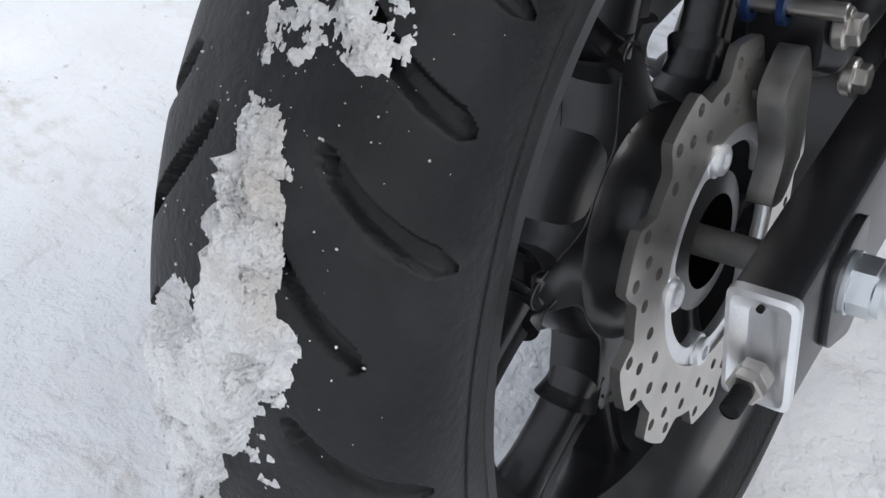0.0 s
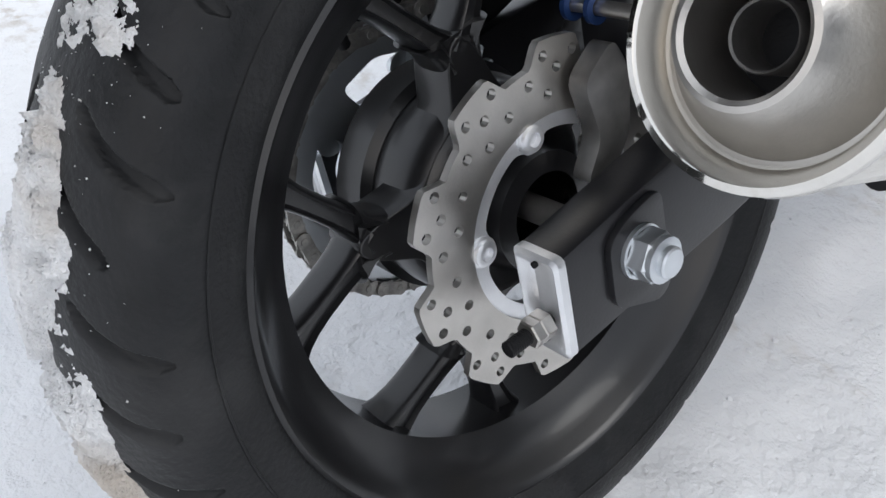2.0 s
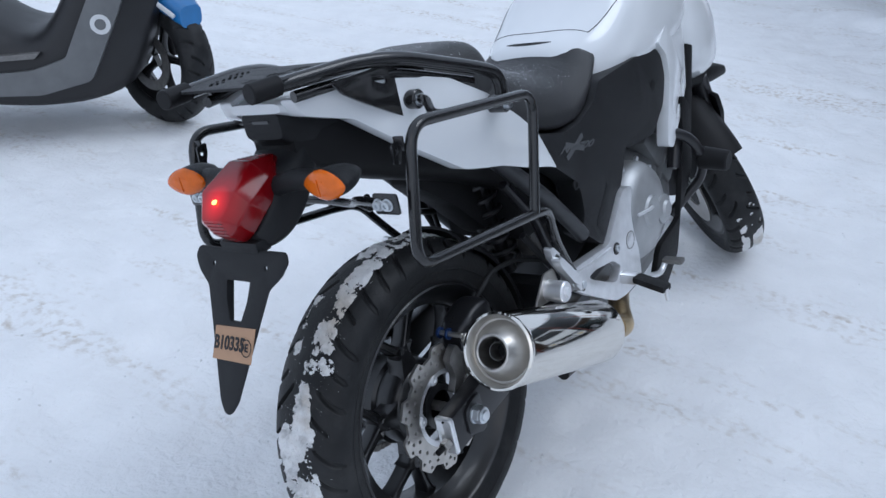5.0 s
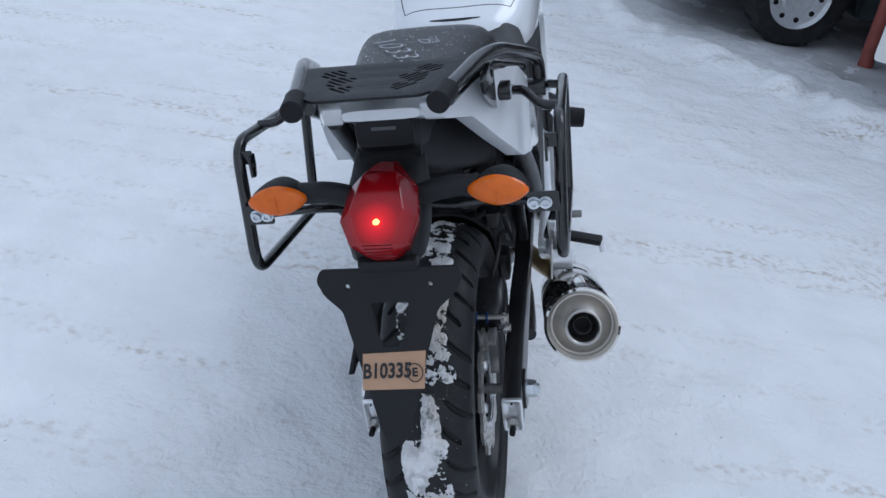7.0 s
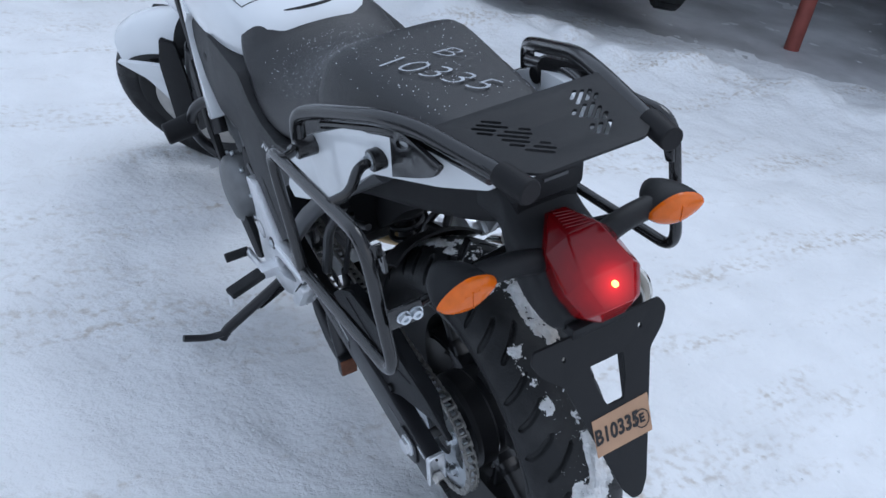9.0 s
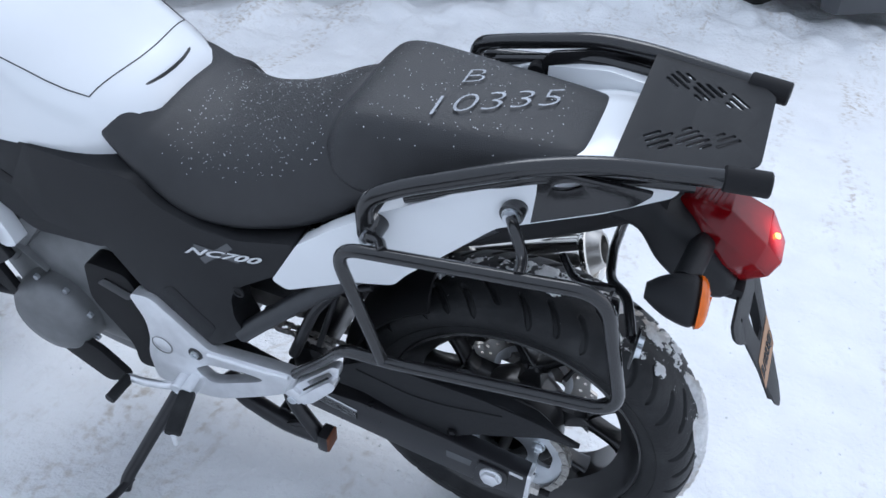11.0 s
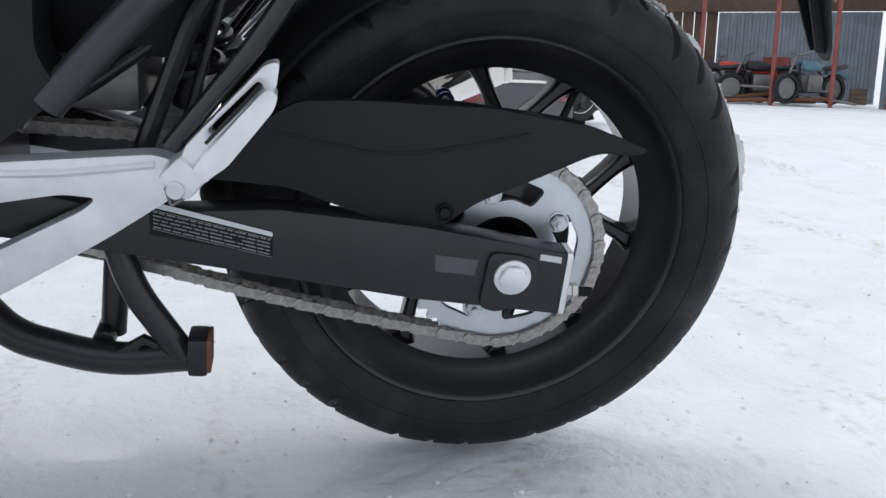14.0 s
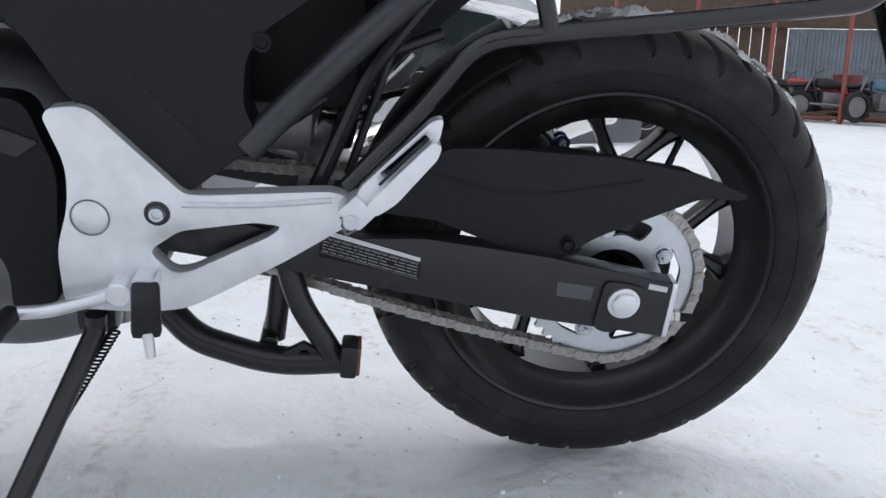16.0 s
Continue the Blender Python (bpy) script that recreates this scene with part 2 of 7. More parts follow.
def rounded_path(points, radius=0.03, n=6, closed=False):
    """A polyline whose corners are rounded."""
    pts = [Vector(p) for p in points]
    out = []
    m = len(pts)
    for i, p in enumerate(pts):
        if not closed and i in (0, m - 1):
            out.append(p)
            continue
        a, b = pts[i - 1] - p, pts[(i + 1) % m] - p
        r = min(radius, a.length * 0.45, b.length * 0.45)
        s, e = p + a.normalized() * r, p + b.normalized() * r
        for k in range(n + 1):
            t = k / n
            out.append(s * (1 - t) ** 2 + p * 2 * t * (1 - t) + e * t * t)
    return out


def tube(points, r, radius=0.03, seg=14, closed=False, bm=None, n=6):
    """A round tube along a path with rounded corners."""
    bm = bm or bmesh.new()
    pts = rounded_path(points, radius, n, closed)
    m = len(pts)
    rows, s = [], None
    for i, p in enumerate(pts):
        d = (pts[(i + 1) % m] - pts[i - 1]) if closed else (pts[min(i + 1, m - 1)] - pts[max(i - 1, 0)])
        d.normalize()
        s = basis(d)[1] if s is None else (s - d * s.dot(d)).normalized()
        u = d.cross(s)
        rows.append([bm.verts.new(p + (s * math.cos(math.tau * k / seg) + u * math.sin(math.tau * k / seg)) * r) for k in range(seg)])
    grid_faces(bm, rows, closed_u=closed, closed_v=True)
    if not closed:
        bm.faces.new(rows[0])
        bm.faces.new(rows[-1])
    return bm


def sheet(outline, holes, thick, place, bevel=0.0):
    """A flat plate with holes: 2D outlines, extruded by thick; place turns (u, v, w) into a point."""
    bm = bmesh.new()
    edges = []
    for loop in [outline] + list(holes):
        vs = [bm.verts.new((u, v, 0)) for u, v in loop]
        edges += [bm.edges.new((vs[i - 1], vs[i])) for i in range(len(vs))]
    bmesh.ops.triangle_fill(bm, edges=edges, use_beauty=True)
    got = bmesh.ops.extrude_face_region(bm, geom=bm.faces[:])
    for v in got["geom"]:
        if isinstance(v, bmesh.types.BMVert):
            v.co.z += thick
    bmesh.ops.recalc_face_normals(bm, faces=bm.faces)
    if bevel:
        rims = [e for e in bm.edges if len(e.link_faces) == 2 and e.calc_face_angle() > 1.0 and abs(e.verts[0].co.z - e.verts[1].co.z) < 1e-6]
        bmesh.ops.bevel(bm, geom=rims, offset=bevel, segments=2, affect="EDGES", profile=0.6, clamp_overlap=True)
    for v in bm.verts:
        v.co = place(*v.co)
    return bm


def side_plate(outline, x0, x1, holes=(), bevel=0.004):
    """A plate in the (y, z) plane between two values of x."""
    return sheet(outline, holes, 1.0 * abs(x1 - x0), lambda u, v, w: Vector((min(x0, x1) + w, u, v)), bevel)


def smooth_outline(points, radius=0.012, n=4):
    return [(p.x, p.y) for p in rounded_path([(u, v, 0) for u, v in points], radius, n, True)]


def ring2d(cu, cv, r, n=14, wob=None):
    return [(cu + r * math.cos(math.tau * i / n), cv + r * math.sin(math.tau * i / n)) for i in range(n)]


def loft(rings, caps=True, bm=None):
    bm = bm or bmesh.new()
    rows = [[bm.verts.new(p) for p in ring] for ring in rings]
    grid_faces(bm, rows, closed_v=True)
    if caps:
        bm.faces.new(rows[0])
        bm.faces.new(rows[-1])
    return bm


def curve_at(keys, y):
    """Smoothly interpolated rows of numbers, sorted by the first one."""
    if y <= keys[0][0]:
        return keys[0][1:]
    for i in range(len(keys) - 1):
        a, b = keys[i], keys[i + 1]
        if y <= b[0]:
            t = (y - a[0]) / (b[0] - a[0])
            pre, post = keys[max(i - 1, 0)], keys[min(i + 2, len(keys) - 1)]
            out = []
            for k in range(1, len(a)):
                m0 = (b[k] - pre[k]) / max(b[0] - pre[0], 1e-6) * (b[0] - a[0])
                m1 = (post[k] - a[k]) / max(post[0] - a[0], 1e-6) * (b[0] - a[0])
                out.append((2 * t**3 - 3 * t**2 + 1) * a[k] + (t**3 - 2 * t**2 + t) * m0 + (-2 * t**3 + 3 * t**2) * b[k] + (t**3 - t**2) * m1)
            return out
    return keys[-1][1:]


def hull(keys, cx, n=28, m=28, power=0.6, shift=None):
    """A soft body along y. Keys: y, bottom z, top z, half width, share of the height at which it is widest."""
    rings = []
    for i in range(n + 1):
        y = keys[0][0] + (keys[-1][0] - keys[0][0]) * i / n
        zb, zt, hw, mid = curve_at(keys, y)
        zm = zb + (zt - zb) * mid
        ring = []
        for k in range(m):
            g = math.tau * k / m
            c, s = math.cos(g), math.sin(g)
            x = math.copysign(abs(c) ** power, c) * hw
            z = zm + (math.copysign(abs(s) ** power, s)) * ((zt - zm) if s > 0 else (zm - zb))
            ring.append((cx + x, y, z))
        rings.append(ring)
    return loft(rings)


def contour(profile, u):
    """Height (0 to 1) of a half contour of (u, v) points at u, from the middle outwards."""
    u = abs(u)
    for (a, b), (c, d) in zip(profile, profile[1:]):
        if a <= u <= c:
            return b + (d - b) * ((u - a) / max(c - a, 1e-6))
    return profile[-1][1]


def saddle(keys, cx, profile, n=48, hollow=0.0):
    """A seat along y with one contour. Keys: y, bottom z, top z, half width."""
    fine = [(p.x, p.y) for p in rounded_path([(u, v, 0) for u, v in profile], 0.10, 4)]
    rings = []
    for i in range(n + 1):
        y = keys[0][0] + (keys[-1][0] - keys[0][0]) * i / n
        zb, zt, hw = curve_at(keys, y)
        half = [(u * hw, zb + (zt - zb) * v, y - hollow * max(0.0, min(1.0, (y - keys[-1][0]) / 0.10 + 1)) ** 1.5 * (1 - u * u)) for u, v in fine]
        rings.append([(cx + x, w, z) for x, z, w in half] + [(cx - x, w, z) for x, z, w in reversed(half[1:-1])])
    return loft(rings)


def box(c, size, bevel=0.003, turn=None, bm=None):
    bm = bm or bmesh.new()
    one = bmesh.new()
    bmesh.ops.create_cube(one, size=1)
    for v in one.verts:
        v.co = Vector((v.co.x * size[0], v.co.y * size[1], v.co.z * size[2]))
    if bevel:
        bmesh.ops.bevel(one, geom=one.edges[:], offset=bevel, segments=2, affect="EDGES", profile=0.6, clamp_overlap=True)
    m = Matrix.Translation(c) @ (Euler([radians(a) for a in turn]).to_matrix().to_4x4() if turn else Matrix())
    bmesh.ops.transform(one, matrix=m, verts=one.verts)
    me = bpy.data.meshes.new("t")
    one.to_mesh(me)
    one.free()
    bm.from_mesh(me)
    bpy.data.meshes.remove(me)
    return bm


def letters(text, size, mat, parent, m, name="lettering", thick=0.0004, shear=0.0, stretch=1.0, bold=0.0):
    """Words in the built-in font as a flat mesh at the pose m."""
    cu = bpy.data.curves.new(name, "FONT")
    cu.body, cu.size, cu.extrude, cu.shear, cu.offset = text, size, thick, shear, bold
    cu.align_x, cu.align_y, cu.resolution_u = "CENTER", "CENTER", 3
    tmp = new("tmp", cu)
    dg = bpy.context.evaluated_depsgraph_get()
    me = bpy.data.meshes.new_from_object(tmp.evaluated_get(dg))
    bpy.data.objects.remove(tmp)
    bpy.data.curves.remove(cu)
    me.materials.clear()
    me.materials.append(mat)
    me.transform(m @ Matrix.Diagonal((stretch, 1, 1, 1)))
    ob = new(name, me)
    ob.parent = parent
    return ob


def facing(origin, right, up):
    """A pose whose x runs to the right, y up and z out of a surface."""
    r = Vector(right).normalized()
    n = r.cross(Vector(up)).normalized()
    u = n.cross(r)
    return Matrix.Translation(origin) @ Matrix((r, u, n)).transposed().to_4x4()


# ---- the motorcycle: rear wheel ----
CX = 0.033
WX = CX + 0.008
AX = Vector((WX, 0.002, 0.3140))
HB = Vector((WX, 0.0, 0.312))
bike = new("motorcycle")
# the parts below are drawn a little over size: scaled about the rear axle to fit the camera's view, close to true size
bike.matrix_world = LEAN @ Matrix.Translation((0, 0, 0.311)) @ Matrix.Scale(0.975, 4) @ Matrix.Translation((0, 0, -0.311))
tagged(bike, "white and black touring motorcycle leaning on its side stand in snow", "motorcycle")


def tyre_section(big, half, bead):
    """(radius, x) over the crown, from bead to bead, with the distance s from the middle of the tread."""
    side = bead + (big - bead) * 0.42
    out = [(bead - 0.001, -half * 0.74), (bead + 0.003, -half * 0.84), (bead + 0.012, -half * 0.90), (bead + 0.03, -half * 0.985)]
    n = 108
    for i in range(n + 1):
        g = math.pi * i / n
        c = math.cos(g)
        out.append((side + (big - side) * math.sin(g) ** 0.82, -half * math.copysign(abs(c) ** 0.95, c)))
    return out + [(r, -x) for r, x in reversed(out[:4])]


def tyre(big, half, bead, centre, grooves, span, seg):
    """A tyre whose curved rain grooves are cut into the tread."""
    sec = tyre_section(big, half, bead)
    bm = bmesh.new()
    rows = []
    for i in range(seg):
        a = math.tau * i / seg
        ring = []
        for r, x in sec:
            u = abs(x) / half
            dr = 0.0
            if 0.12 < u < 0.99 and r > bead + 0.03:
                for side, off in ((1, 0.0), (-1, 0.5)):
                    if x * side <= 0:
                        continue
                    path = span * (1.6 * u - 0.6 * u * u)
                    turn = (a - path) / math.tau * grooves + off
                    ph = turn % 1.0
                    kind = int((turn + 0.5) % grooves) % 4
                    lo, hi = (0.16, 0.78) if kind == 0 else ((0.46, 0.985) if kind != 2 else (0.40, 0.96))
                    d = min(ph, 1 - ph) * math.tau / grooves * big
                    if lo < u < hi:
                        k = max(0.0, min(1, (u - lo) / 0.05, (hi - u) / 0.05)) ** 0.5
                        dr = -0.0078 * max(0, min(1, (0.0066 * k - d) / 0.0028))
            dr += 0.0006 * noise.noise((x * 60, r * math.cos(a) * 30, r * math.sin(a) * 30))
            ring.append(bm.verts.new((centre[0] + x, centre[1] + (r + dr) * math.cos(a), centre[2] + (r + dr) * math.sin(a))))
        rows.append(ring)
    grid_faces(bm, rows, closed_u=True)
    return bm


TYRE_R, TYRE_H, BEAD = 0.3185, 0.0790, 0.2295
TC = AX
rear_tyre = part("rear_tyre", tyre(TYRE_R, TYRE_H, BEAD, TC, 40, radians(14.5), 1900), RUBBER, bike, "black rubber tyre with curved grooves and crusted snow", angle=50)
# moulded rings on the side walls
for s in (-1, 1):
    part("sidewall_ring", turned([(0.258, 0.0765), (0.259, 0.0786), (0.2602, 0.0786), (0.261, 0.0765)], TC, (s, 0, 0), 120, closed=True), RUBBER, rear_tyre)
    part("bead_ring", turned([(0.2335, 0.062), (0.2345, 0.0655), (0.2365, 0.0665), (0.2385, 0.066)], AX, (s, 0, 0), 120), RUBBER, rear_tyre)


def tread_snow(big, half, centre, spans, parent, seed, width, label):
    """Snow caked on a tread: lumps with a ragged edge, over a stretch of angle and of the tread's width."""
    sec = [p for p in tyre_section(big, half, BEAD)[4:-4]]
    bm = bmesh.new()
    for lo, hi, mid, wid, lift in spans:
        na, nx = int(abs(hi - lo) / 0.30), 84
        rows = []
        for i in range(na + 1):
            a = radians(lo + (hi - lo) * i / na)
            fade = min(1, i / na * 9, (1 - i / na) * 9)
            row = []
            for j in range(nx + 1):
                x = (mid + (j / nx - 0.5) * 2 * wid) * half
                g = math.acos(max(-1, min(1, -math.copysign(min(1, abs(x) / half) ** (1 / 0.95), x))))
                side = BEAD + (big - BEAD) * 0.42
                r = side + (big - side) * math.sin(g) ** 0.82
                p = Vector((x * 1.0, r * math.cos(a), r * math.sin(a)))
                f = 0.9 * noise.fractal(p * 34 + Vector((seed, 0, 0)), 0.55, 2.2, 7) + 0.7 * noise.noise(p * 11 + Vector((0, seed, 0)))
                edge = 1 - (abs(j / nx - 0.5) * 2) ** 4
                h = (f * 0.62 + (0.50 if lift > 0.02 else 0.27)) * edge * fade - 0.20
                row.append((p, h, a, r, x))
            rows.append(row)
        made = {}

        def vert(i, j):
            if (i, j) not in made:
                p, h, a, r, x = rows[i][j]
                d = max(-0.0008, min(0.010, h * lift)) + (0.0022 * noise.noise(p * 210) + 0.0012 * noise.noise(p * 520) if h > 0.01 else 0)
                made[i, j] = bm.verts.new((centre[0] + x, centre[1] + (r + d) * math.cos(a), centre[2] + (r + d) * math.sin(a)))
            return made[i, j]
        for i in range(na):
            for j in range(nx):
                if max(rows[i][j][1], rows[i + 1][j][1], rows[i][j + 1][1], rows[i + 1][j + 1][1]) > 0.0:
                    bm.faces.new((vert(i, j), vert(i, j + 1), vert(i + 1, j + 1), vert(i + 1, j)))
    rnd = random.Random(9)
    side = BEAD + (big - BEAD) * 0.42
    for _ in range(420):
        lo, hi, mid, wid, lift = spans[rnd.choice((0, 1, 1, 2, 3, 4, 5, 6))]
        a = radians(rnd.uniform(lo - 4, hi + 4))
        x = (mid + rnd.gauss(0, 1) * (wid * 0.6 + 0.16)) * half
        if abs(x) > half * 0.95:
            continue
        g = math.acos(-math.copysign((abs(x) / half) ** (1 / 0.95), x))
        r = side + (big - side) * math.sin(g) ** 0.82
        q = 0.0002 + 0.0006 * rnd.random() ** 3
        one = bmesh.ops.create_icosphere(bm, subdivisions=1, radius=q)
        for v in one["verts"]:
            v.co = v.co * rnd.uniform(0.6, 1.4) + Vector((centre[0] + x, centre[1] + (r + q * 0.5) * math.cos(a), centre[2] + (r + q * 0.5) * math.sin(a)))
    tagged(part("caked_snow", bm, ICE, parent, label, angle=180), kind="stuff")


tread_snow(TYRE_R, TYRE_H, TC, [(144.5, 159, 0.19, 0.22, 0.030), (153, 206, 0.05, 0.55, 0.032), (129, 139.5, 0.38, 0.40, 0.018), (135, 147, 0.15, 0.18, 0.014), (198, 256, 0.0, 0.36, 0.024),
                                (92, 134, 0.26, 0.30, 0.016), (66, 98, 0.05, 0.44, 0.016), (36, 70, 0.05, 0.45, 0.012), (112, 136, -0.44, 0.20, 0.009)], rear_tyre, 3.0, 0.5, "grey-white crusted snow")



def rim_profile(flange, half, well):
    return [(flange, -half), (flange - 0.004, -half - 0.003), (flange - 0.010, -half + 0.002), (flange - 0.014, -half + 0.012), (flange - 0.032, -half + 0.026), (well, -half + 0.036),
            (well, half - 0.036), (flange - 0.032, half - 0.026), (flange - 0.014, half - 0.012), (flange - 0.010, half - 0.002), (flange - 0.004, half + 0.003), (flange, half),
            (flange + 0.002, half - 0.01), (flange + 0.002, -half + 0.01)]


rear_rim = part("rear_rim", turned(rim_profile(0.2335, 0.0655, 0.190), AX, (1, 0, 0), 144, closed=True), RIM_BLACK, bike, "satin black cast alloy rim")


def spoke_section(p, q, w, t, bm, x0, x1):
    """A limb in the wheel's plane from p to q (y, z), w wide and t thick, with rounded corners."""
    d = (Vector(q) - Vector(p)).normalized()
    s = Vector((-d.y, d.x))
    rings = []
    for k in range(9):
        u = k / 8
        c = Vector(p).lerp(Vector(q), u)
        flare = 1 + 0.95 * (abs(2 * u - 1) ** 3.2)
        x = x0 + (x1 - x0) * u
        ring = []
        for j in range(28):
            g = math.tau * j / 28
            a, b = math.cos(g), math.sin(g)
            lat = math.copysign(abs(a) ** 0.5, a) * w / 2 * flare
            dep = math.copysign(abs(b) ** 0.6, b) * t / 2 * (1 - 0.30 * (abs(a) < 0.42)) * (0.9 + 0.25 * abs(2 * u - 1) ** 3)
            ring.append((x + dep, c.x + s.x * lat, c.y + s.y * lat))
        rings.append(ring)
    loft(rings, bm=bm)


for k in range(5):
    mid = radians(97 + 72 * k)
    bm = bmesh.new()
    pol = lambda r, a: (AX.y + r * math.cos(a), AX.z + r * math.sin(a))
    spoke_section(pol(0.06, mid), pol(0.128, mid), 0.030, 0.044, bm, WX, WX)
    for s in (-1, 1):
        spoke_section(pol(0.112, mid + s * 0.02), pol(0.196, mid + s * radians(17.5)), 0.017, 0.038, bm, WX, WX)
    part("spoke", bm, RIM_BLACK, rear_rim, angle=50)
part("hub", turned([(0.030, -0.060), (0.072, -0.056), (0.081, -0.044), (0.084, -0.020), (0.083, 0.004), (0.078, 0.018), (0.066, 0.028), (0.052, 0.034), (0.046, 0.042), (0.044, 0.060), (0.030, 0.062)], HB, (1, 0, 0), 96), RIM_BLACK, rear_rim)
star = []
for i in range(200):
    a = math.tau * i / 200
    d = abs((math.degrees(a) - 97 + 36) % 72 - 36)
    r = 0.078 + 0.050 * math.exp(-(d / 11.0) ** 2)
    star.append((HB.y + r * math.cos(a), HB.z + r * math.sin(a)))
part("hub_web", side_plate(star, WX + 0.019, WX - 0.019, bevel=0.012), RIM_BLACK, rear_rim, angle=60)
part("cush_drive", turned([(0.03, -0.086), (0.058, -0.086), (0.060, -0.080), (0.084, -0.074), (0.090, -0.066), (0.090, -0.036), (0.084, -0.030), (0.05, -0.026)], HB, (1, 0, 0), 64), RIM_BLACK, bike, "black sprocket carrier")
# tyre valve
va = radians(118)
vp = Vector((WX - 0.01, AX.y + 0.188 * math.cos(va), AX.z + 0.188 * math.sin(va)))
vd = Vector((-0.55, -math.cos(va), -math.sin(va)))
bm = rod(vp, vp + vd * 0.028, 0.005, 0.0042)
rod(vp + vd * 0.026, vp + vd * 0.037, 0.0048, bm=bm)
part("tyre_valve", bm, DARK_PLASTIC, rear_rim, "black rubber tyre valve")

# brake disc with a wavy rim and drilled holes
DX = CX + 0.0755
outer = []
for i in range(240):
    a = math.tau * i / 240
    w = math.cos(10 * (a - radians(8)))
    outer.append(((0.1170 + 0.0075 * max(-1, min(1, 2.6 * w + 0.4))) * math.cos(a), 0.311 + (0.1170 + 0.0075 * max(-1, min(1, 2.6 * w + 0.4))) * math.sin(a)))
holes = [ring2d(0, 0.311, 0.0755, 90)]
for k in range(10):
    for r, da in ((0.1145, -7), (0.1145, 6), (0.105, 0), (0.1005, 14), (0.092, -9), (0.089, 5)):
        a = radians(8 + 36 * k + da)
        holes.append(ring2d(r * math.cos(a), 0.311 + r * math.sin(a), 0.0038, 10))
part("brake_disc", side_plate(outer, DX - 0.003, DX + 0.003, holes, 0.0), STEEL, bike, "drilled wave brake disc, bare steel")
inner = []
for i in range(180):
    a = math.tau * i / 180
    w = math.cos(5 * (a - radians(100)))
    inner.append(((0.0645 - 0.009 * max(0, w) ** 3) * math.cos(a), 0.311 + (0.0645 - 0.009 * max(0, w) ** 3) * math.sin(a)))
carrier = part("disc_carrier", side_plate(ring2d(0, 0.311, 0.0770, 90), DX - 0.005, DX + 0.001, [inner], 0.001), SILVER, bike, "grey alloy disc carrier")
for k in range(5):
    a = radians(100 + 72 * k)
    c = Vector((DX, 0.067 * math.cos(a), 0.311 + 0.067 * math.sin(a)))
    bm = turned([(0, 0), (0.0110, 0), (0.0110, 0.002), (0.0092, 0.0028), (0.0088, 0.0055), (0.0072, 0.0066), (0.0048, 0.0066), (0.0045, 0.003), (0, 0.003)], c, (1, 0, 0), 24)
    part("disc_bolt", bm, SILVER, carrier, "silver socket bolt")

# sprocket, chain, bolts
SX = CX - 0.096
teeth = []
for i in range(41 * 6):
    a = math.tau * i / (41 * 6)
    k = (0, 0.35, 1, 1, 0.35, 0)[i % 6]
    r = 0.1075 + 0.0075 * k
    teeth.append((r * math.cos(a), 0.311 + r * math.sin(a)))
wins = []
for k in range(5):
    c = radians(22 + 72 * k)
    pts = [(0.062, -22), (0.088, -24), (0.091, 0), (0.088, 24), (0.062, 22), (0.066, 0)]
    wins.append(smooth_outline([(r * math.cos(c + radians(d)), 0.311 + r * math.sin(c + radians(d))) for r, d in pts], 0.008))
wins.append(ring2d(0, 0.311, 0.045, 40))
sprocket = part("rear_sprocket", side_plate(teeth, SX - 0.0035, SX + 0.0035, wins, 0.0), ZINC, bike, "bright zinc rear sprocket")
for k in range(5):
    a = radians(73 + 72 * k)
    c = Vector((SX - 0.0035, 0.073 * math.cos(a), 0.311 + 0.073 * math.sin(a)))
    bm = turned([(0, 0), (0.0125, 0), (0.0125, 0.002), (0.010, 0.002)], c, (-1, 0, 0), 24)
    hexnut(c + Vector((-0.002, 0, 0)), (-1, 0, 0), 0.0095, 0.008, bm)
    rod(c + Vector((-0.009, 0, 0)), c + Vector((-0.016, 0, 0)), 0.0048, bm=bm)
    part("sprocket_bolt", bm, ZINC, sprocket, "plated nut on a stud")

FS = Vector((SX, 0.575, 0.385))
RS = Vector((SX, 0.0, 0.311))
RR, FR = 0.1135, 0.045
chain = new("chain")
chain.parent = bike
tagged(chain, "oily steel drive chain")
path = []
d = (FS - RS)
tilt = math.atan2(d.z, d.y)
off = math.asin((RR - FR) / d.length)
up_a, lo_a = tilt + math.pi / 2 + off, tilt - math.pi / 2 - off
arc = lambda c, r, a: Vector((SX, c.y + r * math.cos(a), c.z + r * math.sin(a)))
n = 90
sweep = lo_a + math.tau - up_a
for i in range(n + 1):
    path.append(arc(RS, RR, up_a + sweep * i / n))
end, begin = arc(FS, FR, lo_a), arc(RS, RR, lo_a)
for i in range(1, 90):
    p = begin.lerp(end, i / 90)
    p.z -= 0.013 * math.sin(math.pi * i / 90)
    path.append(p)
for i in range(31):
    path.append(arc(FS, FR, lo_a + (up_a - lo_a) * i / 30))
start = arc(RS, RR, up_a)
last = path[-1].copy()
for i in range(1, 90):
    path.append(last.lerp(start, i / 90))
PITCH = 0.0168
steps, acc = [path[0].copy()], 0.0
for i in range(1, len(path)):
    seg_v = path[i] - path[i - 1]
    while acc + seg_v.length >= PITCH:
        t = (PITCH - acc) / seg_v.length
        path[i - 1] = path[i - 1].lerp(path[i], t)
        steps.append(path[i - 1].copy())
        seg_v = path[i] - path[i - 1]
        acc = 0.0
    acc += seg_v.length


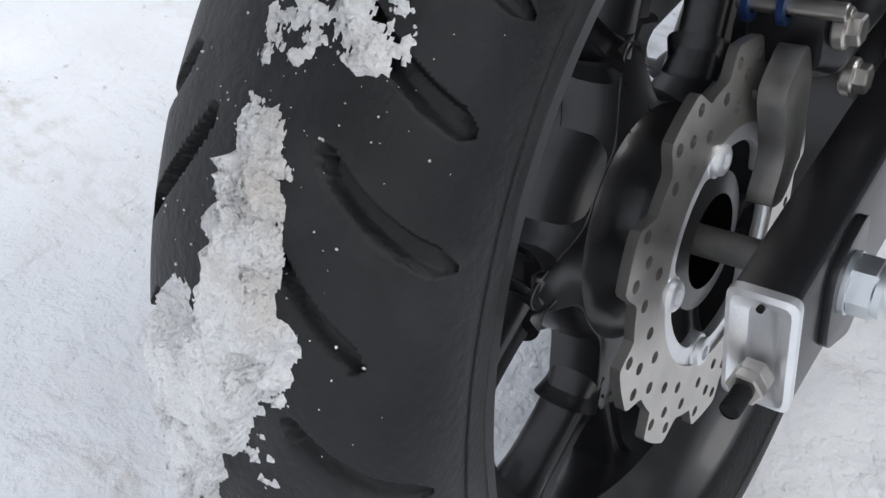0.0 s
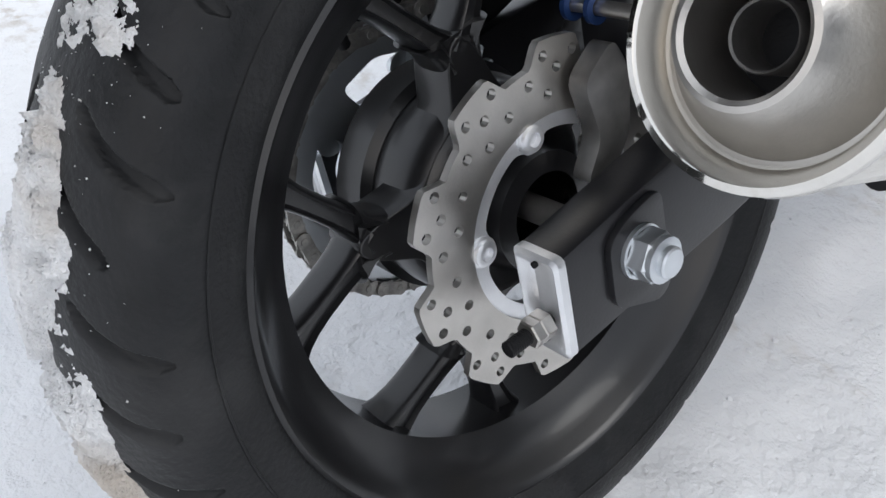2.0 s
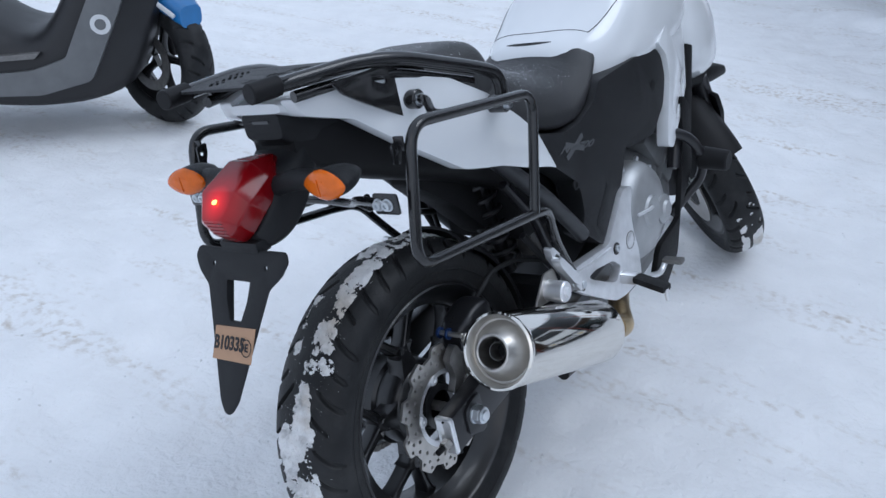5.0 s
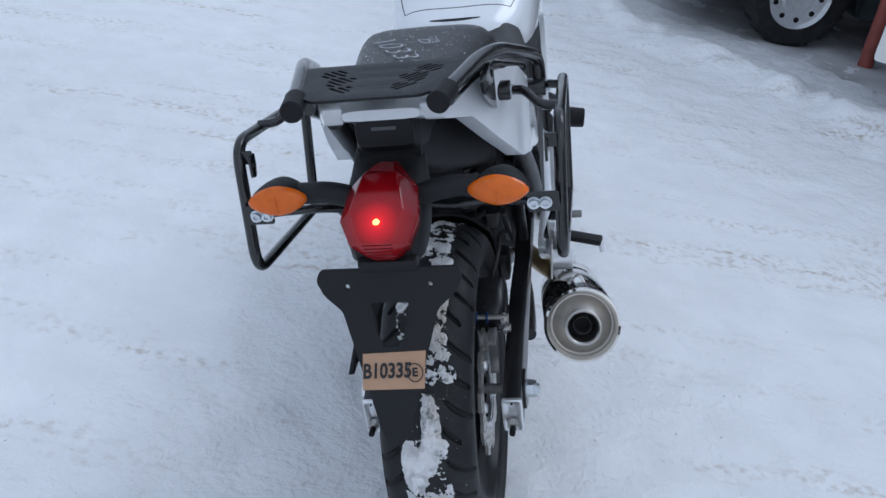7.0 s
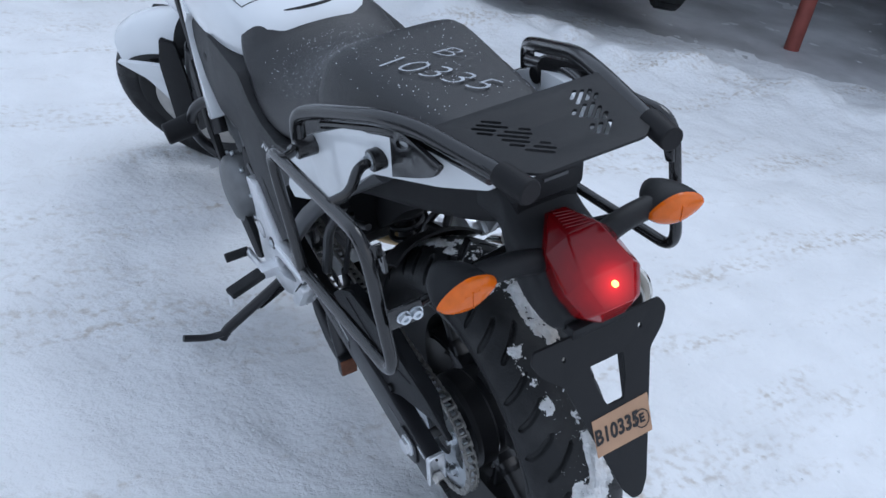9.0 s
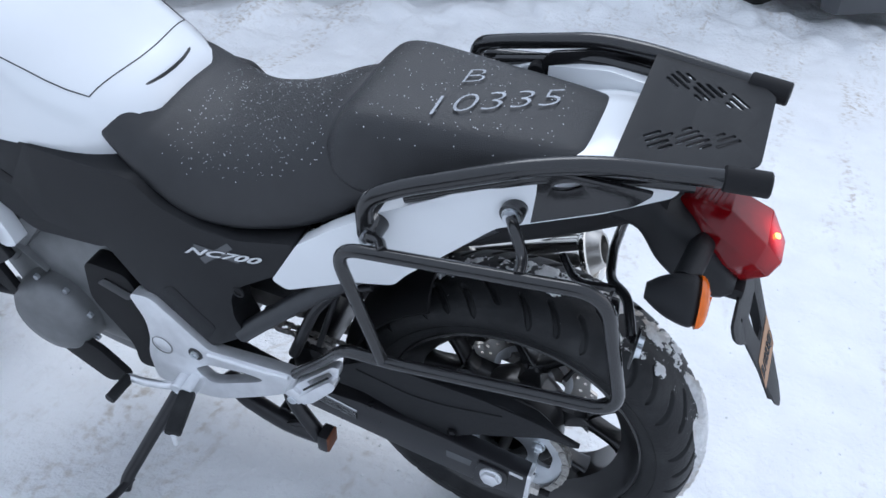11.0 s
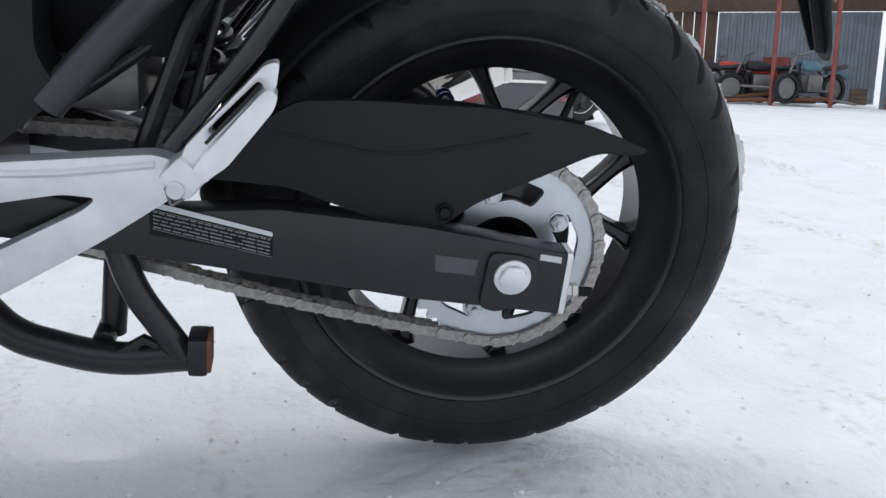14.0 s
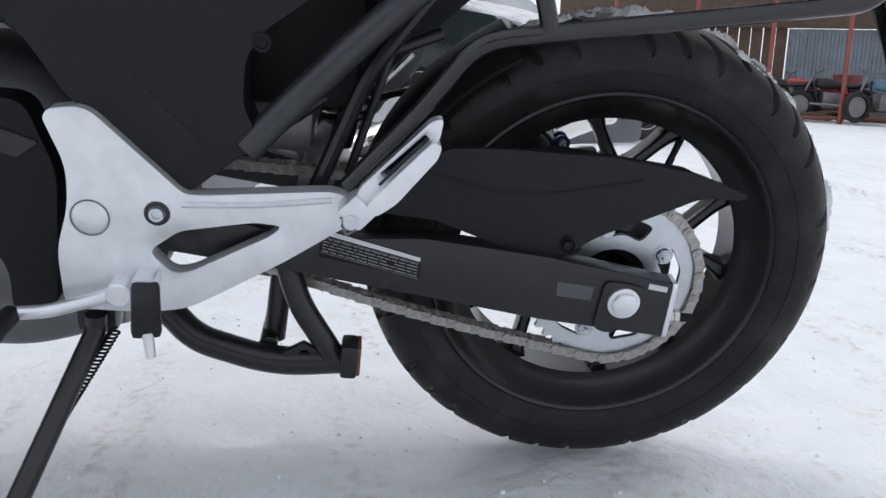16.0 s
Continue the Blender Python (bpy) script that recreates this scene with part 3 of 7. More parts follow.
def link_mesh(name, off):
    """Two waisted side plates and their rollers, one pitch long."""
    bm = bmesh.new()
    prof = []
    for i in range(20):
        a = math.tau * i / 20
        y = PITCH / 2 + math.copysign(1, math.cos(a)) * PITCH / 2 + math.cos(a) * 0.0072
        prof.append((y, math.sin(a) * 0.0072 * (1 if abs(math.cos(a)) > 0.12 else 0.72)))
    for s in (-1, 1):
        one = sheet(prof, [], 0.0018, lambda u, v, w, s=s: Vector((s * off + (w - 0.0009), u, v)), 0.0)
        me = bpy.data.meshes.new("t")
        one.to_mesh(me)
        one.free()
        bm.from_mesh(me)
        bpy.data.meshes.remove(me)
    for y in (0, PITCH):
        rod((-off - 0.0016, y, 0), (off + 0.0016, y, 0), 0.0034, seg=10, bm=bm)
    me = bpy.data.meshes.new(name)
    bmesh.ops.recalc_face_normals(bm, faces=bm.faces)
    bm.to_mesh(me)
    bm.free()
    me.materials.append(CHAIN)
    return me


links = [link_mesh("outer_link", 0.0088), link_mesh("inner_link", 0.0066)]
for i, p in enumerate(steps):
    q = steps[(i + 1) % len(steps)]
    ob = new("link", links[i % 2])
    ob.parent = chain
    a = math.atan2(q.z - p.z, q.y - p.y)
    ob.matrix_local = Matrix.Translation(p) @ Matrix.Rotation(a, 4, "X")
part("front_sprocket", turned([(0, -0.004), (0.042, -0.004), (0.042, 0.004), (0, 0.004)], FS, (1, 0, 0), 34), DULL_STEEL, bike)

# ---- swing arm, axle, chain guard ----
ARM_L = CX - 0.155
ARM_R = CX + 0.145


def arm(x_out, x_in):
    """A box-section arm: an outer skin with softened edges, from the rear end to the pivot."""
    keys = [(-0.060, 0.264, 0.338), (0.10, 0.277, 0.362), (0.25, 0.298, 0.374), (0.40, 0.318, 0.362), (0.56, 0.335, 0.40), (0.62, 0.35, 0.40)]
    outline = [(y, zt) for y, zb, zt in keys] + [(y, zb) for y, zb, zt in reversed(keys)]
    return side_plate(outline, x_out, x_in, bevel=0.004)


swing = part("swing_arm", arm(ARM_L, ARM_L + 0.032), FRAME_BLACK, bike, "black box-section swing arm")
part("right_arm", arm(ARM_R - 0.036, ARM_R), FRAME_BLACK, swing)
part("cross_member", box((CX, 0.385, 0.355), (0.20, 0.05, 0.07), 0.01), FRAME_BLACK, swing)


def arm_end(xo, xi):
    """A pressed silver cap with a raised rim closing the arm, with its adjuster."""
    x0, x1 = min(xo, xi), max(xo, xi)
    xm = (x0 + x1) / 2
    bm = bmesh.new()
    rings = []
    for inset, y in ((0.0, -0.0595), (0.0, -0.0655), (0.003, -0.0672), (0.006, -0.0655), (0.011, -0.0610)):
        ring = []
        for u, v in smooth_outline([(x0 + inset, 0.263 + inset), (x1 - inset, 0.263 + inset), (x1 - inset, 0.339 - inset), (x0 + inset, 0.339 - inset)], 0.006, 3):
            ring.append((u, y, v))
        rings.append(ring)
    loft(rings, bm=bm)
    return bm


for xo, xi in ((ARM_L - 0.001, ARM_L + 0.033), (ARM_R + 0.001, ARM_R - 0.037)):
    cap = part("end_cap", arm_end(xo, xi), SILVER, bike, "pressed silver end cap")
    xm = (xo + xi) / 2
    zc = 0.286
    bm = rod((xm, -0.062, zc), (xm, -0.099, zc), 0.0052)
    for i in range(9):
        turned([(0.0052, 0), (0.0058, 0.0012), (0.0052, 0.0024)], (xm, -0.082 - 0.0019 * i, zc), (0, -1, 0), 12, bm=bm)
    part("adjuster_bolt", bm, DARK_PLASTIC, cap, "black threaded adjuster")
    bm = hexnut((xm, -0.066, zc), (0, -1, 0), 0.0105, 0.009)
    hexnut((xm, -0.075, zc), (0, -1, 0), 0.0105, 0.007, bm)
    part("adjuster_nut", bm, STEEL, cap)
    for z in (0.274, 0.331):
        part("rivet", rod((xm, -0.0655, z), (xm, -0.0685, z), 0.0022, seg=8), DARK_PLASTIC, cap)
# axle plates, nut and head
for s, xo in ((-1, ARM_L), (1, ARM_R)):
    pl = smooth_outline([(-0.028, 0.284), (0.012, 0.267), (0.032, 0.273), (0.027, 0.338), (-0.008, 0.336), (-0.028, 0.33)] if s < 0 else [(-0.026, 0.28), (0.016, 0.262), (0.028, 0.27), (0.024, 0.345), (-0.006, 0.34), (-0.026, 0.33)], 0.010)
    part("axle_plate", side_plate(pl, xo, xo + s * 0.005, bevel=0.001), FRAME_BLACK, bike)
bm = turned([(0, 0), (0.0185, 0), (0.0185, 0.003), (0.016, 0.003)], (ARM_R + 0.005, 0, 0.311), (1, 0, 0), 32)
hexnut((ARM_R + 0.008, 0, 0.311), (1, 0, 0), 0.0175, 0.014, bm)
turned([(0.0155, 0), (0.0155, 0.004), (0.0115, 0.005), (0, 0.005)], (ARM_R + 0.021, 0, 0.311), (1, 0, 0), 24, bm=bm)
rod((ARM_R + 0.022, 0, 0.311), (ARM_R + 0.031, 0, 0.311), 0.0105, bm=bm)
part("axle_nut", bm, ZINC, bike, "blue-tinged zinc axle nut")
bm = turned([(0, 0), (0.020, 0), (0.020, 0.003), (0.017, 0.004), (0.015, 0.004)], (ARM_L - 0.005, 0, 0.311), (-1, 0, 0), 32)
hexnut((ARM_L - 0.008, 0, 0.311), (-1, 0, 0), 0.0165, 0.008, bm)
part("axle_head", bm, SILVER, bike, "silver hexagon axle head")
part("axle", rod((ARM_L, 0, 0.311), (ARM_R, 0, 0.311), 0.010), DULL_STEEL, bike)
# stickers on the left arm
st = part("tyre_sticker", side_plate([(0.372, 0.377), (0.252, 0.3495), (0.252, 0.322), (0.372, 0.341)], ARM_L - 0.0006, ARM_L, bevel=0), DARK_PLASTIC, bike, "black data sticker with rows of small print")
part("print_bar", side_plate([(0.371, 0.3765), (0.253, 0.3490), (0.253, 0.3440), (0.371, 0.3705)], ARM_L - 0.0009, ARM_L - 0.0006, bevel=0), DECAL, st)
edge = lambda y: 0.3475 + (y - 0.252) * 0.222
rnd = random.Random(31)
for i in range(5):
    y = 0.3685
    while y > 0.256:
        ln = rnd.uniform(0.004, 0.014)
        y1 = max(y - ln, 0.2555)
        if not 0.286 < (y + y1) / 2 < 0.291:
            z0 = edge(y) - 0.0072 - i * 0.0040
            z1 = edge(y1) - 0.0072 - i * 0.0040
            part("print_bar", side_plate([(y, z0), (y1, z1), (y1, z1 - 0.0013), (y, z0 - 0.0013)], ARM_L - 0.0009, ARM_L - 0.0006, bevel=0), PRINT_GREY, st)
        y = y1 - 0.0018
for y0, y1, zz in ((0.370, 0.290, 0.0058), (0.370, 0.290, 0.0262), (0.288, 0.2535, 0.0058), (0.288, 0.2535, 0.0262)):
    part("print_line", side_plate([(y0, edge(y0) - zz), (y1, edge(y1) - zz), (y1, edge(y1) - zz - 0.0005), (y0, edge(y0) - zz - 0.0005)], ARM_L - 0.0009, ARM_L - 0.0006, bevel=0), PRINT_GREY, st)
part("mark_sticker", side_plate([(-0.029, 0.337), (-0.053, 0.334), (-0.053, 0.327), (-0.029, 0.330)], ARM_L - 0.0008, ARM_L, bevel=0), DECAL, bike, "small white and green paint-mark sticker")
part("worn_sticker", side_plate([(0.085, 0.331), (0.038, 0.327), (0.040, 0.309), (0.083, 0.312)], ARM_L - 0.0006, ARM_L, bevel=0), GREY_DECAL, bike, "worn grey warning sticker")

guard = smooth_outline([(0.335, 0.40), (0.295, 0.440), (0.235, 0.483), (0.170, 0.488), (0.04, 0.489), (-0.06, 0.478), (-0.130, 0.456), (-0.120, 0.450), (-0.075, 0.450), (0.0, 0.411),
                        (0.045, 0.389), (0.075, 0.364), (0.095, 0.358), (0.150, 0.364), (0.205, 0.383), (0.24, 0.395), (0.30, 0.398)], 0.015)
cg = part("chain_guard", side_plate(guard, CX - 0.146, CX - 0.138, bevel=0.003), PLASTIC, bike, "matt black plastic chain guard")
part("guard_top", sheet([(-0.12, 0.0), (-0.05, 0.022), (0.10, 0.03), (0.28, 0.03), (0.28, -0.001), (0.0, -0.001)], [], 0.004, lambda u, v, w: Vector((CX - 0.142 + v, u, (0.455 + (u + 0.12) * 0.33 if u < -0.02 else 0.488 - max(0, u - 0.17) * 0.30) - w)), 0.001), PLASTIC, cg)
part("guard_crease", tube([(CX - 0.1465, 0.255, 0.452), (CX - 0.1465, 0.16, 0.435), (CX - 0.1465, 0.10, 0.440), (CX - 0.1465, 0.0, 0.465)], 0.0016, 0.02, 6), PLASTIC, cg)
part("guard_bolt", turned([(0, 0.004), (0.005, 0.004), (0.006, 0), (0.009, 0), (0.009, 0.003)], (CX - 0.147, 0.079, 0.377), (-1, 0, 0), 20), DARK_PLASTIC, cg)

BX = CX + 0.021
# rear brake caliper on its bracket
cal = part("brake_caliper", hull([(0.060, 0.400, 0.440, 0.020, 0.5), (0.075, 0.392, 0.455, 0.030, 0.5), (0.11, 0.398, 0.470, 0.032, 0.5), (0.15, 0.405, 0.470, 0.032, 0.5), (0.168, 0.415, 0.455, 0.022, 0.5)], BX + 0.062, power=0.45), FRAME_BLACK, bike, "black rear brake caliper")
br = [(0.02, 0.405), (0.05, 0.425), (0.062, 0.40), (0.058, 0.355), (0.035, 0.330), (0.012, 0.335), (0.03, 0.362)]
part("caliper_bracket", side_plate(smooth_outline(br, 0.01), BX + 0.062, BX + 0.078, bevel=0.003), DULL_STEEL, cal, "grey cast bracket")
part("slide_pin", rod((BX + 0.035, 0.055, 0.440), (BX + 0.095, 0.055, 0.440), 0.005), STEEL, cal)
for x in (0.040, 0.060):
    part("pad_spring", turned([(0.006, 0), (0.011, 0), (0.011, 0.004), (0.006, 0.004)], (BX + x, 0.055, 0.440), (1, 0, 0), 20), BLUE_PAINT, cal, "blue pad clip")
for y, z in ((0.07, 0.425), (0.095, 0.385)):
    bm = hexnut((BX + 0.092, y, z), (1, 0, 0), 0.009, 0.008)
    rod((BX + 0.085, y, z), (BX + 0.093, y, z), 0.012, bm=bm)
    part("caliper_bolt", bm, STEEL, cal)
part("brake_hose", tube([(CX + 0.085, 0.15, 0.46), (CX + 0.10, 0.20, 0.50), (CX + 0.09, 0.30, 0.48), (CX + 0.10, 0.42, 0.42)], 0.005, 0.05, 10), RUBBER, bike)
# inner mudguard between tyre and engine, shock
hug = []
for i in range(15):
    a = radians(4 + i * 4.0)
    ring = []
    for j in range(9):
        u = (j / 8 - 0.5) * 2
        r = 0.336 - 0.030 * abs(u) ** 2.5
        ring.append((CX + u * 0.085, r * math.cos(a), 0.311 + r * math.sin(a)))
    for j in range(8, -1, -1):
        u = (j / 8 - 0.5) * 2
        r = 0.341 - 0.030 * abs(u) ** 2.5
        ring.append((CX + u * 0.088, r * math.cos(a), 0.311 + r * math.sin(a)))
    hug.append(ring)
part("hugger", loft(hug), DARK_PLASTIC, bike, "matt black inner mudguard")
bm = rod((CX + 0.03, 0.36, 0.42), (CX + 0.02, 0.30, 0.72), 0.016)
part("shock_absorber", bm, FRAME_BLACK, bike)
bm = bmesh.new()
pts = [(CX + 0.03 - 0.01 * i / 140 + 0.030 * math.cos(i * 0.32), 0.355 - 0.05 * i / 140 + 0.030 * math.sin(i * 0.32), 0.45 + 0.23 * i / 140) for i in range(141)]
part("shock_spring", tube(pts, 0.006, 0.001, 8, n=1), FRAME_BLACK, bike)

# ---- muffler ----
MA = Vector((-0.03, 0.365, -0.172)).normalized()
M0 = Vector((0.295, -0.032, 0.481))
muf = part("muffler", turned([(0.062, 0.0), (0.0655, 0.006), (0.0655, 0.395), (0.0645, 0.40)], M0, MA, 96), CHROME, bike, "polished stainless muffler reflecting sky and snow")
part("end_ring", turned([(0.0611, 0.004), (0.0652, 0.002), (0.0671, -0.003), (0.0661, -0.008), (0.0620, -0.010), (0.0583, -0.007), (0.0550, 0.003), (0.0541, 0.012)], M0, MA, 96), CHROME, muf, "rolled bright rim")
part("end_cone", turned([(0.0555, 0.010), (0.0518, 0.009), (0.0453, 0.0), (0.0379, -0.014), (0.0333, -0.024), (0.0315, -0.027), (0.0287, -0.028), (0.0264, -0.026), (0.0259, -0.012), (0.0250, 0.02)], M0, MA, 96), STEEL, muf, "bright tapered end cone")
part("outlet_pipe", turned([(0.0143, 0.03), (0.0143, -0.008), (0.0153, -0.009), (0.0159, -0.008), (0.0159, 0.03)], M0, MA, 48), DULL_STEEL, muf)
# black disc that paints the shade inside the outlet
part("outlet_shade", turned([(0, 0.02), (0.0254, 0.02)], M0, MA, 32), DARK_PLASTIC, muf)
part("front_band", turned([(0.0611, 0.372), (0.0627, 0.373), (0.0627, 0.386), (0.0611, 0.388)], M0, MA, 96), STEEL, muf)
part("front_cap", turned([(0.0606, 0.398), (0.0574, 0.408), (0.0444, 0.425), (0.0278, 0.44), (0.0222, 0.45), (0.0222, 0.52)], M0, MA, 64), STEEL, muf, "steel front cone and pipe")
p0 = M0 + MA * 0.51
part("exhaust_pipe", tube([p0, p0 + MA * 0.05, (0.20, 0.56, 0.235), (0.13, 0.70, 0.20), (0.08, 0.90, 0.25)], 0.025, 0.06, 18), GOLD, bike, "heat-tinted exhaust pipe")
hang = sheet(smooth_outline([(0.175, 0.440), (0.185, 0.452), (0.225, 0.492), (0.262, 0.487), (0.27, 0.45), (0.27, 0.425), (0.2, 0.437)], 0.006), [], 0.004, lambda u, v, w: Vector((0.234 + w, u, v)), 0.001)
part("muffler_bracket", hang, STEEL, muf, "pressed steel hanger")
bm = rod((0.235, 0.230, 0.455), (0.278, 0.230, 0.455), 0.021, seg=28)
hexnut((0.278, 0.230, 0.455), (1, 0, 0), 0.010, 0.006, bm)
part("hanger_bush", bm, SILVER, muf)

# ---- footrest plates ----
plate = [(0.661, 0.492), (0.655, 0.502), (0.618, 0.509), (0.519, 0.420), (0.500, 0.420), (0.357, 0.437), (0.330, 0.425), (0.335, 0.402), (0.411, 0.346), (0.513, 0.281), (0.560, 0.272), (0.650, 0.271), (0.655, 0.343), (0.641, 0.394), (0.640, 0.441)]
hole = [(0.557, 0.349), (0.524, 0.376), (0.443, 0.393), (0.412, 0.391), (0.425, 0.378), (0.513, 0.327), (0.532, 0.324)]


def hull_plate(outline, holes, x_out, x_in, bevel=0.006):
    return side_plate(smooth_outline(outline, 0.018), x_out, x_in, [smooth_outline(h, 0.010) for h in holes], bevel)


for s in (-1, 1):
    xo = CX + s * 0.191
    xi = xo - s * 0.022
    fp = part("footrest_plate", hull_plate(plate, [hole], xo, xi), SILVER, bike, "cast silver footrest plate", angle=28)
    bm = turned([(0, 0.002), (0.0045, 0.002), (0.0048, 0.005), (0.0078, 0.005), (0.0082, 0.0), (0.0115, -0.001), (0.0115, -0.003)], (xo + s * 0.001, 0.547, 0.395), (s, 0, 0), 28)
    part("plate_bolt", bm, ZINC, fp, "zinc socket bolt")
    part("pivot_cap", turned([(0, 0.002), (0.016, 0.0015), (0.019, 0.0), (0.0195, -0.002), (0.021, -0.002), (0.021, 0.0)], (xo, 0.618, 0.384), (s, 0, 0), 36), SILVER, fp)
    # no groove is cut: a darker ring on the cap paints its shade
    part("groove_shade", turned([(0.0195, 0.0002), (0.0195, 0.0008), (0.0212, 0.0008), (0.0212, 0.0002)], (xo, 0.618, 0.384), (s, 0, 0), 40, closed=True), DULL_STEEL, fp)
    part("bolt_bush", turned([(0.0090, 0.0), (0.0090, 0.0022), (0.0135, 0.0022), (0.0142, 0.0)], (xo, 0.547, 0.395), (s, 0, 0), 32, closed=True), FRAME_BLACK, fp, "black bush round the bolt")
    # stiffening rib along the plate's arm
    part("plate_rib", tube([(xo + s * 0.001, 0.52, 0.408), (xo + s * 0.001, 0.44, 0.414), (xo + s * 0.001, 0.36, 0.427)], 0.004, 0.02, 8), SILVER, fp)
    # folded passenger peg
    xp = xo + s * 0.014
    peg = part("passenger_peg", sheet(smooth_outline([(0.312, 0.418), (0.335, 0.436), (0.331, 0.452), (0.262, 0.532), (0.250, 0.535), (0.252, 0.512), (0.295, 0.448)], 0.006), [smooth_outline([(0.305, 0.463), (0.262, 0.512), (0.268, 0.517), (0.311, 0.470)], 0.003)], 0.016, lambda u, v, w: Vector((xp - 0.008 + w, u, v)), 0.003), SILVER, bike, "folded bare alloy passenger peg")
    part("peg_bar", sheet(smooth_outline([(0.330, 0.446), (0.318, 0.436), (0.298, 0.452), (0.259, 0.506), (0.256, 0.520), (0.266, 0.524), (0.276, 0.513), (0.313, 0.468)], 0.006), [], 0.020, lambda u, v, w: Vector((xp + s * 0.014 - 0.010 + w, u - 0.006, v - 0.010)), 0.005), SILVER, peg, "worn alloy bar of the passenger peg")
    part("peg_clevis", box((xo + s * 0.012, 0.332, 0.424), (0.034, 0.034, 0.030), 0.006, (40, 0, 0)), SILVER, peg)
    bm = rod((xo - s * 0.010, 0.338, 0.414), (xo + s * 0.032, 0.338, 0.414), 0.0085, seg=20)
    part("peg_pin", bm, ZINC, peg)
    part("peg_spring", tube([(xo + s * (0.004 + 0.0035 * k), 0.338 + 0.0115 * math.cos(1.9 * k), 0.408 + 0.0115 * math.sin(1.9 * k)) for k in range(8)], 0.0016, 0.002, 6, n=2), DULL_STEEL, peg)
    for k in range(9):
        t = k / 8
        part("peg_stud", box((xp + s * 0.0185, 0.3085 - 0.041 * t, 0.4640 + 0.049 * t), (0.003, 0.0032, 0.009), 0.0008, (40, 0, 0)), RUBBER, peg)
    # rider peg
    y0, z0 = 0.555, 0.290
    rp = part("rider_peg", box((xo + s * 0.075, y0 - 0.012, z0 + 0.028), (0.085, 0.030, 0.017), 0.006, (0, s * 6, -s * 14)), RUBBER, bike, "black ribbed rubber rider peg")
    for k in range(6):
        part("peg_rib", box((xo + s * (0.042 + 0.013 * k), y0 - 0.004 - 0.0033 * k, z0 + 0.036 - 0.0014 * k), (0.005, 0.028, 0.006), 0.001, (0, 0, -s * 14)), RUBBER, rp)
    bm = box((xo + s * 0.018, y0, z0 + 0.030), (0.04, 0.024, 0.024), 0.004)
    part("peg_bracket", bm, SILVER, rp)
    part("peg_feeler", rod((xo + s * 0.112, y0 - 0.022, z0 + 0.022), (xo + s * 0.116, y0 - 0.026, z0 - 0.004), 0.006, 0.005), SILVER, rp)
# gear and brake pedals
xs = CX - 0.213
gl = part("gear_lever", tube([(xs + 0.02, 0.583, 0.306), (xs, 0.60, 0.30), (xs, 0.663, 0.277), (xs, 0.70, 0.272)], 0.008, 0.02, 12), SILVER, bike, "alloy gear lever with rubber toe piece")
part("toe_rubber", rod((xs + 0.0, 0.70, 0.272), (xs - 0.055, 0.703, 0.270), 0.011), RUBBER, gl)
part("lever_pivot", rod((xs + 0.03, 0.584, 0.306), (xs - 0.008, 0.584, 0.306), 0.014), SILVER, gl)
bp = part("brake_pedal", tube([(CX + 0.20, 0.58, 0.30), (CX + 0.215, 0.62, 0.29), (CX + 0.215, 0.70, 0.26), (CX + 0.215, 0.735, 0.275)], 0.007, 0.02, 12), SILVER, bike, "alloy rear brake pedal")
part("pedal_pad", box((CX + 0.235, 0.735, 0.279), (0.05, 0.024, 0.012), 0.004), DULL_STEEL, bp)

# ---- stands ----
bm = tube([(CX - 0.105, 0.56, 0.235), (CX - 0.120, 0.52, 0.20), (CX - 0.130, 0.42, 0.178), (CX - 0.135, 0.33, 0.192)], 0.018, 0.05, 14)
tube([(CX - 0.120, 0.415, 0.330), (CX - 0.135, 0.395, 0.27), (CX - 0.138, 0.345, 0.195)], 0.015, 0.04, 14, bm=bm)
cs = part("centre_stand", bm, FRAME_BLACK, bike, "black tubular centre stand folded up")
part("right_leg", tube([(CX + 0.105, 0.56, 0.235), (CX + 0.120, 0.52, 0.20), (CX + 0.130, 0.42, 0.178), (CX + 0.135, 0.33, 0.192)], 0.015, 0.05, 14), FRAME_BLACK, cs)
part("stand_gusset", side_plate([(0.345, 0.195), (0.385, 0.215), (0.42, 0.192), (0.36, 0.182)], CX - 0.142, CX - 0.132, [ring2d(0.383, 0.198, 0.007)], 0.002), FRAME_BLACK, cs)
part("cross_tube", rod((CX - 0.120, 0.43, 0.195), (CX + 0.120, 0.43, 0.195), 0.012), FRAME_BLACK, cs)
part("upright_tube", rod((CX - 0.080, 0.417, 0.31), (CX - 0.090, 0.425, 0.19), 0.014), FRAME_BLACK, cs)
part("stand_foot", box((CX - 0.142, 0.327, 0.200), (0.036, 0.022, 0.046), 0.006), FRAME_BLACK, cs)
part("foot_pad", box((CX - 0.142, 0.3155, 0.202), (0.034, 0.005, 0.040), 0.002), RUST, cs, "rusty worn foot pad")
SP, SF = Vector((CX - 0.150, 0.63, 0.222)), Vector((CX - 0.325, 0.680, 0.060))
ss = part("side_stand", tube([SP + Vector((0, 0, 0.02)), SP, SF + Vector((0.015, 0, 0.02)), SF], 0.0125, 0.02, 14), FRAME_BLACK, bike, "black side stand on the snow")
part("stand_pivot", box((CX - 0.115, 0.635, 0.235), (0.04, 0.05, 0.06), 0.012), FRAME_BLACK, ss)
part("stand_tang", tube([SF + Vector((0.02, -0.005, 0.015)), SF + Vector((-0.03, 0.0, 0.016)), SF + Vector((-0.085, 0.004, 0.040))], 0.0085, 0.03, 10), FRAME_BLACK, ss)
bm = bmesh.new()
pts = []
